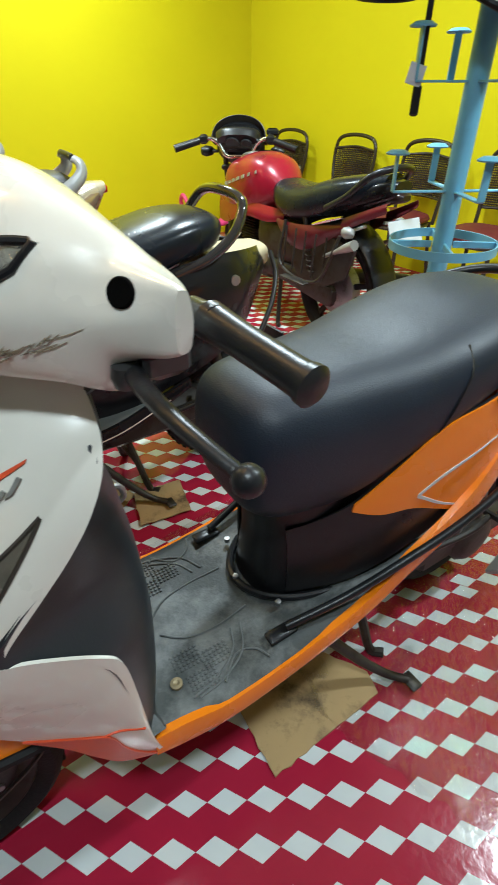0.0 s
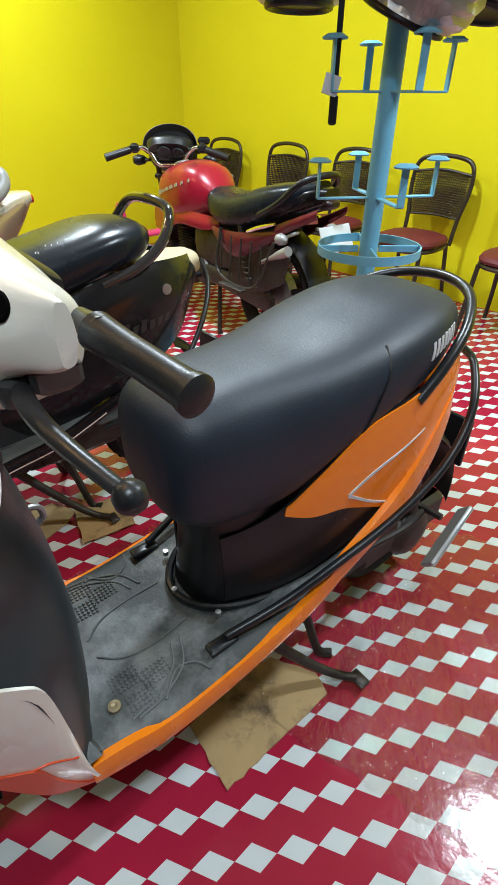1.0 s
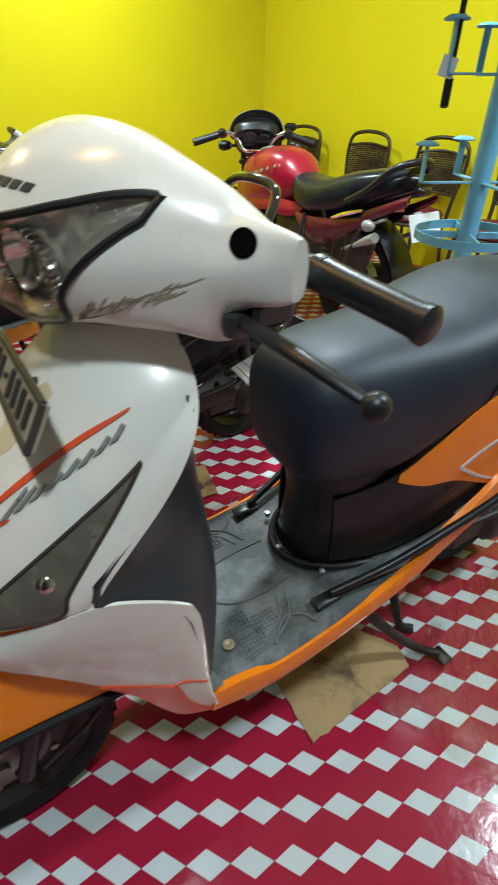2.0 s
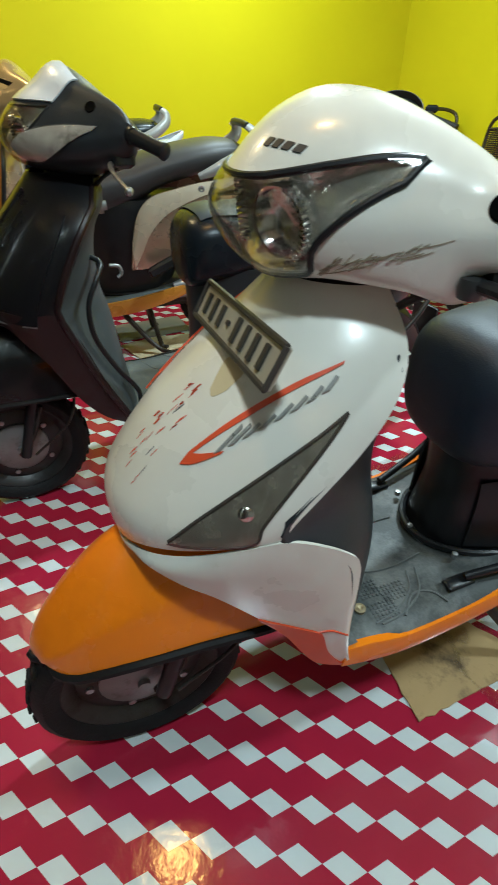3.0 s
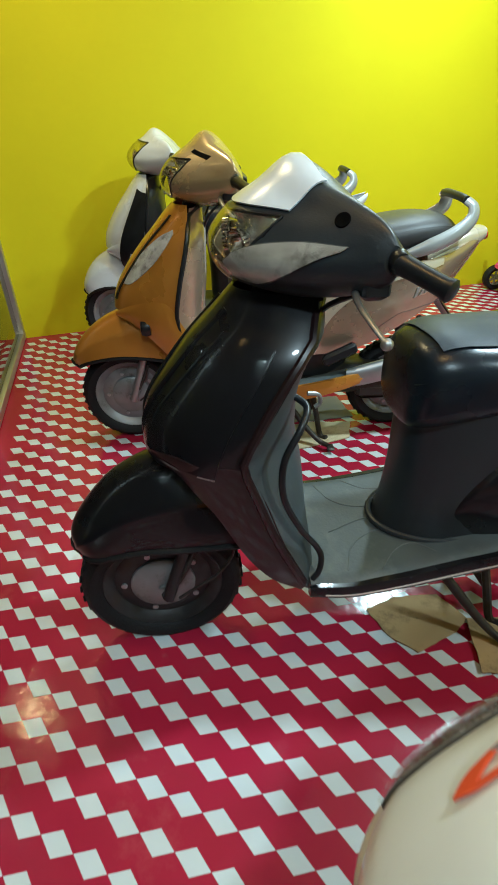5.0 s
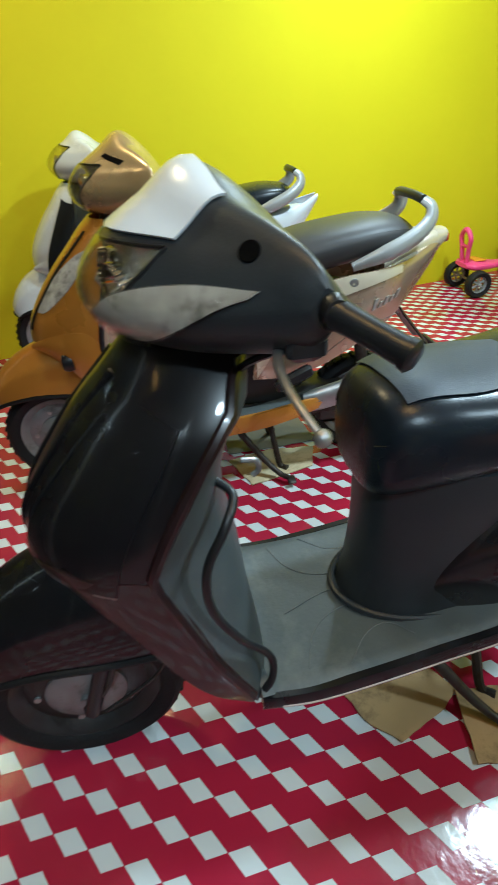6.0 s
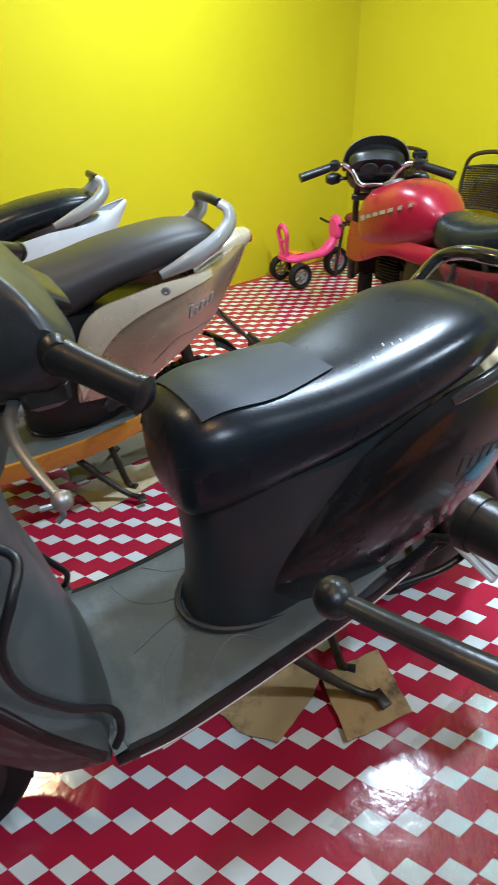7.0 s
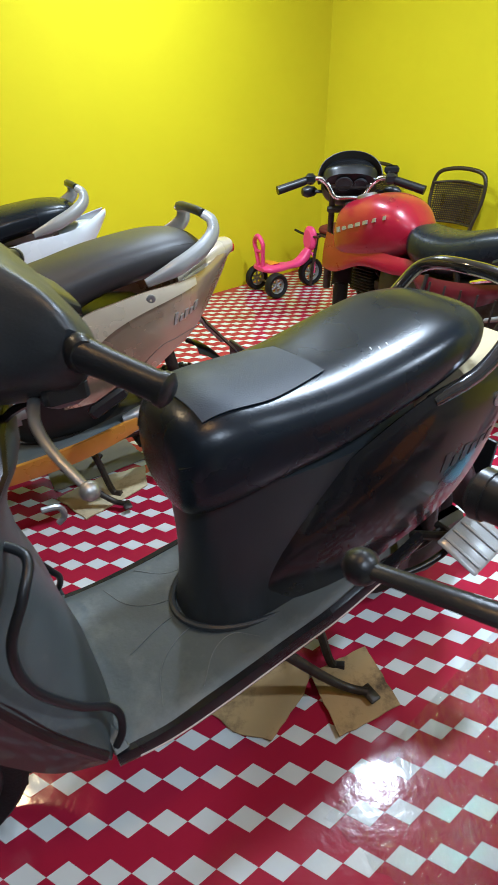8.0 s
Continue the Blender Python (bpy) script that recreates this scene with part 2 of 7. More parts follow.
def root(name, m, label, category, group=""):
    ob = new(name)
    ob.matrix_world = m
    ob.empty_display_size = 0.1
    return tagged(ob, label, category, group)


def spline(points, n):
    """n points along a smooth curve through the points (rows of any width)."""
    p = np.array(points, float)
    k = len(p)
    if k == 2:
        return p[0] + (p[1] - p[0]) * np.linspace(0, 1, n)[:, None]
    ext = np.vstack([2 * p[0] - p[1], p, 2 * p[-1] - p[-2]])
    out = []
    for t in np.linspace(0, k - 1, n):
        i = min(int(t), k - 2)
        f = t - i
        a, b, c, d = ext[i : i + 4]
        out.append(0.5 * (2 * b + (c - a) * f + (2 * a - 5 * b + 4 * c - d) * f * f + (3 * b - a - 3 * c + d) * f**3))
    return np.array(out)


def merge(*solids):
    verts, faces = [], []
    for v, f in solids:
        base = len(verts)
        verts += [tuple(p) for p in v]
        faces += [tuple(base + i for i in q) for q in f]
    return verts, faces


def loft(rings, caps=True, closed=False):
    n = len(rings[0])
    verts = [tuple(p) for r in rings for p in r]
    faces = []
    k = len(rings)
    for i in range(k if closed else k - 1):
        a, b = i * n, ((i + 1) % k) * n
        for j in range(n):
            faces.append((a + j, a + (j + 1) % n, b + (j + 1) % n, b + j))
    if caps and not closed:
        faces.append(tuple(range(n))[::-1])
        faces.append(tuple((k - 1) * n + j for j in range(n)))
    return verts, faces


def tube(points, r, n=10, samples=0, closed=False, flat=1.0):
    p = np.array(points, float)
    if samples:
        p = spline(np.vstack([p, p[:1]]), samples + 1)[:-1] if closed else spline(p, samples)
    k = len(p)
    rad = np.broadcast_to(np.array(r, float), (k,)) if np.ndim(r) == 0 else np.interp(np.linspace(0, 1, k), np.linspace(0, 1, len(r)), r)
    if closed:
        tan = np.roll(p, -1, 0) - np.roll(p, 1, 0)
    else:
        tan = np.gradient(p, axis=0)
    tan /= np.linalg.norm(tan, axis=1)[:, None]
    up = np.array([0, 0, 1.0]) if abs(tan[0][2]) < 0.9 else np.array([1.0, 0, 0])
    rings = []
    u = up - tan[0] * (up @ tan[0])
    for i in range(k):
        u = u - tan[i] * (u @ tan[i])
        u /= np.linalg.norm(u)
        w = np.cross(tan[i], u)
        rings.append([p[i] + rad[i] * (math.cos(a) * u * flat + math.sin(a) * w) for a in np.linspace(0, 2 * math.pi, n, endpoint=False)])
    return loft(rings, closed=closed)


def lathe(profile, n=32, axis="Y", centre=(0, 0, 0)):
    """profile: rows of (radius, place along the axis); a ring round the axis, closed where the radius is 0."""
    rings = []
    for r, a in profile:
        ring = []
        for t in np.linspace(0, 2 * math.pi, n, endpoint=False):
            c, s = r * math.cos(t), r * math.sin(t)
            q = {"Y": (c, a, s), "X": (a, c, s), "Z": (c, s, a)}[axis]
            ring.append(tuple(q[i] + centre[i] for i in range(3)))
        rings.append(ring)
    return loft(rings, caps=True)


def ring_lathe(profile, n=32, axis="Y", centre=(0, 0, 0)):
    """A closed profile turned into a hollow ring."""
    v, f = lathe(list(profile) + [profile[0]], n, axis, centre)
    return v[: -n], [tuple(i % (len(v) - n) for i in q) for q in f[:-2]]


def box(cx, cy, cz, sx, sy, sz, bevel=0.004):
    """A box with chamfered edges."""
    b = min(bevel, 0.45 * min(sx, sy, sz))
    rings = []
    for z, inset in ((-sz / 2, b), (-sz / 2 + b, 0), (sz / 2 - b, 0), (sz / 2, b)):
        x, y = sx / 2 - inset, sy / 2 - inset
        c = b * 0.6
        rings.append([(cx + a, cy + d, cz + z) for a, d in ((x, y - c), (x - c, y), (-x + c, y), (-x, y - c), (-x, -y + c), (-x + c, -y), (x - c, -y), (x, -y + c))])
    return loft(rings)


def turned(solid, m):
    v, f = solid
    return [tuple(m @ Vector(p)) for p in v], f


def shell(fn, us, vs, thick, flip=False):
    """A curved panel from fn(u, v), with thickness laid behind it."""
    nu, nv = len(us), len(vs)
    g = np.array([[fn(u, v) for v in vs] for u in us], float)
    du, dv = np.gradient(g, axis=0), np.gradient(g, axis=1)
    nrm = np.cross(du, dv)
    nrm /= np.maximum(np.linalg.norm(nrm, axis=2), 1e-9)[:, :, None]
    if flip:
        nrm = -nrm
    back = g - nrm * thick
    verts = [tuple(p) for p in g.reshape(-1, 3)] + [tuple(p) for p in back.reshape(-1, 3)]
    at = lambda i, j, k=0: k * nu * nv + i * nv + j
    faces = []
    for i in range(nu - 1):
        for j in range(nv - 1):
            faces.append((at(i, j), at(i + 1, j), at(i + 1, j + 1), at(i, j + 1)))
            faces.append((at(i, j, 1), at(i, j + 1, 1), at(i + 1, j + 1, 1), at(i + 1, j, 1)))
    for i in range(nu - 1):
        for j in (0, nv - 1):
            faces.append((at(i, j), at(i + 1, j), at(i + 1, j, 1), at(i, j, 1)))
    for j in range(nv - 1):
        for i in (0, nu - 1):
            faces.append((at(i, j), at(i, j + 1), at(i, j + 1, 1), at(i, j, 1)))
    return verts, faces


def strip(fn, lower, upper, n=16, across=4, thick=0.003, lift=0.0015, flip=False, eps=1e-3):
    """A thin piece that follows the surface fn(u, v) between two lines given in (u, v)."""
    lo, hi = spline(lower, n), spline(upper, n)

    def place(a, b):
        i = a * (n - 1)
        k = min(int(i), n - 2)
        q0, q1 = lo[k] + (lo[k + 1] - lo[k]) * (i - k), hi[k] + (hi[k + 1] - hi[k]) * (i - k)
        q = q0 + (q1 - q0) * b
        e = eps
        p = np.array(fn(*q), float)
        nn = np.cross(np.array(fn(q[0] + e, q[1])) - p, np.array(fn(q[0], q[1] + e)) - p)
        nn /= max(np.linalg.norm(nn), 1e-12)
        return p + nn * (lift if not flip else -lift)

    return shell(place, np.linspace(0, 1, n), np.linspace(0, 1, across), thick)


def srings(stations, n=28, samples=30, p=2.6):
    """Rings across x through stations (x, z_low, z_high, half_width[, y]): a smooth body."""
    rows = spline([tuple(s) + (0,) * (5 - len(s)) for s in stations], samples)
    rings = []
    for x, lo, hi, w, y in rows:
        zc, hz = (lo + hi) / 2, max((hi - lo) / 2, 0.002)
        w = max(w, 0.002)
        ring = []
        for t in np.linspace(0, 2 * math.pi, n, endpoint=False):
            c, s = math.cos(t), math.sin(t)
            ring.append((x, y + w * math.copysign(abs(c) ** (2 / p), c), zc + hz * math.copysign(abs(s) ** (2 / p), s)))
        rings.append(ring)
    return rings


def prism(outline, y0, y1, bevel=0.004):
    """An (x, z) outline made solid from y0 to y1, with chamfered rims."""
    p = np.array(outline, float)
    c = p.mean(0)
    inner = c + (p - c) * (1 - bevel / max(np.abs(p - c).max(), 1e-6))
    s = 1 if y1 > y0 else -1
    rings = [[(x, y0, z) for x, z in inner], [(x, y0 + s * bevel, z) for x, z in p], [(x, y1 - s * bevel, z) for x, z in p], [(x, y1, z) for x, z in inner]]
    return loft(rings)

# ---- the room ----
PA, PC = Vector((-3.42, 2.29)), Vector((-0.53, 5.85))  # ends of the long yellow wall
PB, PD = Vector((3.74, 1.64)), Vector((1.15, -1.90))


def wall(name, p, q, label, material=M_WALL, thick=0.16, z0=0.0, z1=CEIL):
    """An upright slab whose inner face runs from p to q, with the room on its right-hand side."""
    d = (q - p).normalized()
    n = Vector((-d.y, d.x))
    v = []
    for z in (z0, z1):
        v += [(p.x, p.y, z), (q.x, q.y, z), (q.x + n.x * thick, q.y + n.y * thick, z), (p.x + n.x * thick, p.y + n.y * thick, z)]
    f = [(0, 1, 5, 4), (1, 2, 6, 5), (2, 3, 7, 6), (3, 0, 4, 7), (3, 2, 1, 0), (4, 5, 6, 7)]
    return tagged(build(name, v, f, material, smooth=False), label, "wall", kind="structure")


wall("wall_north", PA, PC, "bright yellow painted plain wall behind scooters")
wall("wall_east", PC, PB, "bright yellow painted wall behind the row of chairs")
# never in view; added in grey so black paint reflects less yellow
wall("wall_south", PB, PD, "plain grey plastered wall closing the shop", M_UNSEENWALL)

corners = [(p.x, p.y) for p in (PA, PC, PB, PD)]
cen = np.mean(corners, axis=0)
wide = [tuple(cen + (np.array(c) - cen) * 1.06) for c in corners]


def slab(name, z0, z1, material, label, category):
    v = [(x, y, z) for z in (z0, z1) for x, y in wide]
    f = [(0, 1, 5, 4), (1, 2, 6, 5), (2, 3, 7, 6), (3, 0, 4, 7), (3, 2, 1, 0), (4, 5, 6, 7)]
    return tagged(build(name, v, f, material, smooth=False), label, category, kind="structure")


floor = slab("floor", -0.08, 0.0, M_RED, "glossy red vinyl floor with white diamond pattern", "floor")
slab("ceiling", CEIL, CEIL + 0.1, M_CEIL, "plain white ceiling", "ceiling")

# glass shop front: aluminium posts and rails with large panes, the dark street behind
front_dir = (PD - PA).normalized()
front_ang = math.degrees(math.atan2(front_dir.y, front_dir.x))
front_len = (PD - PA).length
front = root("window_1", pose(PA.x, PA.y, 0, 0, 0, front_ang), "aluminium-framed glass shop front", "window")
tagged(front, kind="structure")
posts = np.linspace(0.025, front_len - 0.025, 6)
for px in posts:
    build("window_frame", *box(px, -0.03, CEIL / 2, 0.05, 0.06, CEIL - 0.004, 0.004), M_ALU, front)
for z in (0.028, CEIL - 0.03):
    for a, b in zip(posts[:-1], posts[1:]):
        build("window_frame", *box((a + b) / 2, -0.03, z, b - a - 0.052, 0.055, 0.05, 0.004), M_ALU, front)
for a, b in zip(posts[:-1], posts[1:]):
    build("pane", *box((a + b) / 2, -0.03, CEIL / 2, b - a - 0.054, 0.008, CEIL - 0.112, 0.001), M_PANE, front)
tagged(build("backdrop", *turned(box(front_len / 2, -1.6, CEIL / 2, front_len + 2, 0.05, CEIL + 1, 0.01), pose(PA.x, PA.y, 0, 0, 0, front_ang)), M_NIGHT), "dark street outside the shop front", "backdrop", kind="structure")

# lamps on the ceiling; the last white one is the added fill
M_LAMPWHITE, M_LAMPWARM = glow("lamp_white", (1, 0.97, 0.9), 14), glow("lamp_warm", (1, 0.6, 0.2), 10)


def ceiling_lamp(x, y, r, lit, label):
    t = root("ceiling_lamp", pose(x, y, CEIL), label, "lamp", "ceiling lamps")
    build("housing", *ring_lathe([(r, 0), (r + 0.02, -0.005), (r + 0.02, -0.04), (r, -0.045)], 28, "Z"), M_CEIL, t)
    build("diffuser", *lathe([(0.0005, -0.02), (r - 0.004, -0.02), (r - 0.004, -0.03), (0.0005, -0.034)], 28, "Z"), lit, t)


for lx, ly, lp in WHITE_AND_FILL_LAMPS:
    ceiling_lamp(lx, ly, 0.12, M_LAMPWHITE, "round white ceiling lamp, lit")
for lx, ly, lp, lc in WARM_LAMPS:
    ceiling_lamp(lx, ly, 0.09, M_LAMPWARM, "small warm yellow ceiling lamp, lit")

# ---- scooters ----


POD_ANGLES = (0, 35, 65, 90, 125, 180, 230, 270, 315)


def pod_sections(stations):
    """A cowl across y from cross sections: rows (y, x, z, x, z, ...) at POD_ANGLES for the left half. Gives fn(y, angle)."""
    half = sorted(stations)
    rows = spline([(-r[0],) + tuple(r[1:]) for r in half[:0:-1]] + half, 161)
    pts = rows[:, 1:].reshape(len(rows), len(POD_ANGLES), 2)
    k = len(POD_ANGLES)
    around = np.arange(0, 361, 3)
    order = np.interp(around, list(POD_ANGLES) + [360], np.arange(k + 1))
    grid = np.zeros((len(rows), len(around), 2))
    for n, o in enumerate(order):
        i = int(o)
        f = o - i
        a, b, c, d = (pts[:, (i + j) % k] for j in (-1, 0, 1, 2))
        grid[:, n] = 0.5 * (2 * b + (c - a) * f + (2 * a - 5 * b + 4 * c - d) * f * f + (3 * b - a - 3 * c + d) * f**3)

    def fn(y, ang):
        i = float(np.interp(y, rows[:, 0], np.arange(len(rows))))
        j = (ang % 360) / 3
        i0, j0 = min(int(i), len(rows) - 2), min(int(j), len(around) - 2)
        a, b = i - i0, j - j0
        q = (grid[i0, j0] * (1 - b) + grid[i0, j0 + 1] * b) * (1 - a) + (grid[i0 + 1, j0] * (1 - b) + grid[i0 + 1, j0 + 1] * b) * a
        return (float(q[0]), y, float(q[1]))

    return fn


def cowl_solid(pod, ymax, lens=None, ny=97, na=90):
    """The cowl's skin, open where the lamp lens sits."""
    ys = np.sin(np.linspace(-1, 1, ny) * math.pi / 2) * ymax
    angs = np.linspace(0, 360, na, endpoint=False)
    verts = [pod(y, a) for y in ys for a in angs]
    lo = hi = None
    if lens:
        lo, hi = spline(lens[0], 60), spline(lens[1], 60)
    faces = []
    for i in range(ny - 1):
        for j in range(na):
            yc, ac = (ys[i] + ys[i + 1]) / 2, angs[j] + 180 / na
            ac = ac - 360 if ac > 180 else ac
            if lens and lo[0, 0] < yc < lo[-1, 0] and np.interp(yc, lo[:, 0], lo[:, 1]) < ac < np.interp(yc, hi[:, 0], hi[:, 1]):
                continue
            faces.append((i * na + j, i * na + (j + 1) % na, (i + 1) * na + (j + 1) % na, (i + 1) * na + j))
    faces.append(tuple(range(na))[::-1])
    faces.append(tuple((ny - 1) * na + j for j in range(na)))
    return verts, faces


def surface_frame(fn, u, v, e=1e-3, ev=None):
    """A pose on the surface fn(u, v) whose z points out of it."""
    p = Vector(fn(u, v))
    n = (Vector(fn(u + e, v)) - p).cross(Vector(fn(u, v + (ev or e))) - p).normalized()
    return Matrix.Translation(p) @ n.to_track_quat("Z", "Y").to_matrix().to_4x4()


def profile(rows):
    """A smooth function of one variable through rows (t, values...)."""
    dense = spline(sorted(rows), 60)

    def at(t):
        return [float(np.interp(t, dense[:, 0], dense[:, k])) for k in range(1, dense.shape[1])]

    return at


def wheel(thing, name, x, z, r, width, rim_mat, n=40, spokes=0, y0=0.0, turn=None):
    turn = turn or Matrix.Identity(4)
    at = Matrix.Translation((x, y0, z))
    t = new(name)
    t.parent = thing
    h = width / 2
    tyre = [(r - 0.052, -h * 0.62), (r - 0.04, -h * 0.9), (r - 0.022, -h), (r - 0.008, -h * 0.8), (r, -h * 0.35), (r, h * 0.35), (r - 0.008, h * 0.8), (r - 0.022, h), (r - 0.04, h * 0.9), (r - 0.052, h * 0.62)]
    build("tyre", *turned(ring_lathe(tyre, n), turn @ at), M_TYRE, t)
    # tread blocks
    tread = []
    for k in range(36):
        a = 2 * math.pi * k / 36
        for s in (-1, 1):
            b = box(0, s * h * 0.3, 0, 0.016, h * 0.45, 0.006, 0.0015)
            tread.append(turned(b, turn @ at @ Matrix.Rotation(a, 4, "Y") @ Matrix.Translation((0, 0, r + 0.001)) @ Matrix.Rotation(s * 0.5, 4, "Z")))
    build("tread", *merge(*tread), M_TYRE, t)
    q = r - 0.054
    rim = [(q, -h * 0.66), (q + 0.006, -h * 0.6), (q - 0.01, -h * 0.4), (q - 0.02, -h * 0.2), (q - 0.02, h * 0.2), (q - 0.01, h * 0.4), (q + 0.006, h * 0.6), (q, h * 0.66), (q - 0.012, h * 0.5), (q - 0.026, h * 0.15), (q - 0.026, -h * 0.15), (q - 0.012, -h * 0.5)]
    build("rim", *turned(ring_lathe(rim, n), turn @ at), rim_mat, t)
    if spokes:
        arms = []
        for k in range(spokes):
            a = 2 * math.pi * k / spokes
            arms.append(turned(box(0, 0, (q - 0.02) / 2 + 0.015, 0.03, 0.022, q - 0.05, 0.006), turn @ at @ Matrix.Rotation(a, 4, "Y")))
        build("spokes", *merge(*arms), rim_mat, t)
    else:
        disc = [(q - 0.022, h * 0.1), (q - 0.04, h * 0.28), (q * 0.55, h * 0.34), (q * 0.5, h * 0.2), (q * 0.5, -h * 0.2), (q - 0.03, -h * 0.1)]
        build("disc", *turned(ring_lathe(disc, n), turn @ at), rim_mat, t)
        for k in range(5):
            a = 2 * math.pi * k / 5
            build("bolt", *turned(lathe([(0.008, h * 0.3), (0.008, h * 0.42), (0.004, h * 0.44)], 8), turn @ at @ Matrix.Rotation(a, 4, "Y") @ Matrix.Translation((q * 0.66, 0, 0))), M_STEEL, t)
    build("hub", *turned(lathe([(q * 0.34, -h * 0.9), (q * 0.55, -h * 0.7), (q * 0.55, h * 0.5), (q * 0.5, h * 0.62), (q * 0.2, h * 0.8), (0.012, h * 0.82), (0.012, h * 1.05), (0.001, h * 1.05)], 28), turn @ at), M_RIMSILVER, t)
    return t


def scooter(m, label, sp, group="parked scooters"):
    s = root("scooter", m, label, "scooter", group)
    P = lambda name, solid, material, lab="", parent=s, sharp=38: build(name, *solid, material, parent, lab, sharp)
    steer = Matrix.Translation((-0.28, 0, 0)) @ Matrix.Rotation(radians(sp.get("steer", 0)), 4, "Z") @ Matrix.Translation((0.28, 0, 0))
    rake = sp.get("rake", 0.0)
    ahead = sp.get("front_dx", 0.0)
    lean = lambda q: (q[0] + ahead + rake * max(0.0, q[2] - 0.6), q[1], q[2])

    def D(solid):
        v, f = turned(solid, steer)
        return [lean(q) for q in v], f

    wheel(s, "front_wheel", sp.get("wheel_x", 0.0) + ahead, 0.207, 0.205, 0.088, sp["rim"], turn=steer)
    wheel(s, "rear_wheel", -1.24, 0.207, 0.205, 0.09, sp["rim"])

    # front fender
    fsp = spline(sp.get("fender_line") or [(0.185, 0.355, 0.02, 0.03), (0.175, 0.41, 0.065, 0.07), (0.13, 0.49, 0.088, 0.12), (0.05, 0.56, 0.1, 0.17), (-0.06, 0.595, 0.105, 0.215), (-0.18, 0.585, 0.105, 0.225), (-0.25, 0.55, 0.1, 0.2)], 40)

    def fender(u, v):
        k = u * 39
        i = min(int(k), 38)
        x, z, w, d = fsp[i] + (fsp[i + 1] - fsp[i]) * (k - i)
        a = v * math.pi / 2
        crease = 0.006 * math.exp(-((abs(v) - 0.62) ** 2) / 0.006)
        k = sp.get("tent", 0.0)
        across = (1 - k) * math.sin(a) + k * v
        drop = (1 - k) * (1 - math.cos(a)) ** 1.1 + k * abs(v) ** 1.4
        return (x - 0.03 * (1 - math.cos(a)), (w * (1 + 0.12 * k) + crease) * across, z - d * drop)

    fn = P("front_fender", D(shell(fender, np.linspace(0, 1, 40), np.linspace(-1, 1, 33), -0.004)), sp["fender"])
    edge = [fender(u, -1) for u in np.linspace(1, 0, 14)] + [fender(0, v) for v in np.linspace(-0.8, 0.8, 7)] + [fender(u, 1) for u in np.linspace(0, 1, 14)]
    P("trim", D(tube(edge, sp.get("trim_r", 0.0075), 8)), M_TYRE, parent=fn)
    for sy in (-1, 1):
        P("fork_leg", D(tube([(-0.012, sy * 0.064, 0.2), (-0.1, sy * 0.055, 0.46)], 0.016, 10)), sp["fork"])
    P("steering_column", D(tube([(-0.1, 0, 0.46), (-0.28, 0, 0.98)], 0.028, 12)), M_PLASTIC)
    P("brake_arm", D(merge(tube([(0.0, 0.055, 0.2), (-0.05, 0.068, 0.27), (-0.09, 0.06, 0.36)], 0.007, 8, 10), tube([(-0.04, 0.07, 0.2), (-0.16, 0.075, 0.3), (-0.2, 0.06, 0.42)], 0.004, 6, 12))), M_ENGINE)

    # front shield
    prof = profile(sp.get("shield") or [(0.46, -0.10, -0.21, 0.13), (0.52, -0.02, -0.2, 0.165), (0.58, 0.012, -0.22, 0.182), (0.66, 0.008, -0.24, 0.19), (0.74, -0.03, -0.255, 0.188), (0.82, -0.085, -0.265, 0.178), (0.88, -0.135, -0.268, 0.16), (0.93, -0.175, -0.265, 0.13), (0.965, -0.21, -0.262, 0.09)])

    def apron(q, z):
        xf, xb, w = prof(z)
        q = max(-0.9999, min(0.9999, q))
        return lean((xb + (xf - xb) * (1 - abs(q) ** 2.1) ** 0.62, w * q, z))

    qs = np.sin(np.linspace(-1, 1, 41) * math.pi / 2)
    z_low = sp.get("apron_low", 0.52)
    rise = sp.get("apron_rise", 0.0)

    def apron_sheet(q, v):
        z0 = z_low + rise * abs(q) ** 1.2
        return apron(q, z0 + (0.962 - z0) * v)

    ap = P("front_shield", shell(apron_sheet, qs, np.linspace(0, 1, 34), 0.005), sp["apron"])
    if sp.get("side_dark"):
        for sy in (-1, 1):
            P("shield_side", strip(apron, [(sy * 0.74, 0.5), (sy * 0.8, 0.7), (sy * 0.86, 0.9)], [(sy * 0.995, 0.5), (sy * 0.995, 0.7), (sy * 0.995, 0.88)], 16, 5, 0.004, 0.003, flip=sy < 0), sp["side_dark"], parent=ap)

    # inner leg shield and tunnel
    pin = profile(sp.get("inner_shape") or [(0.28, -0.40, 0.16, 0.01), (0.36, -0.335, 0.175, 0.03), (0.46, -0.30, 0.185, 0.055), (0.6, -0.285, 0.188, 0.075), (0.74, -0.285, 0.182, 0.08), (0.86, -0.285, 0.165, 0.07), (0.95, -0.28, 0.1, 0.05)])

    def inner(q, z):
        x0, w, bulge = pin(z)
        return lean((x0 - bulge * (1 - abs(q) ** sp.get("inner_square", 2.4)) + 0.012 * abs(q) ** 6, w * q, z))

    ls = P("leg_shield", shell(inner, np.sin(np.linspace(-1, 1, 41) * math.pi / 2), np.linspace(sp.get("inner_low", 0.28), 0.95, 40), 0.006), sp["inner"])
    rim_low = sp.get("inner_low", 0.28) + 0.02
    rim_line = [inner(-1, z) for z in np.linspace(rim_low, 0.93, 20)] + [inner(q, 0.95) for q in np.linspace(-0.8, 0.8, 6)] + [inner(1, z) for z in np.linspace(0.93, rim_low, 20)]
    P("edge_trim", tube(rim_line, sp.get("rim_r", 0.009), 8), sp.get("trim", M_PLASTIC), parent=ls)
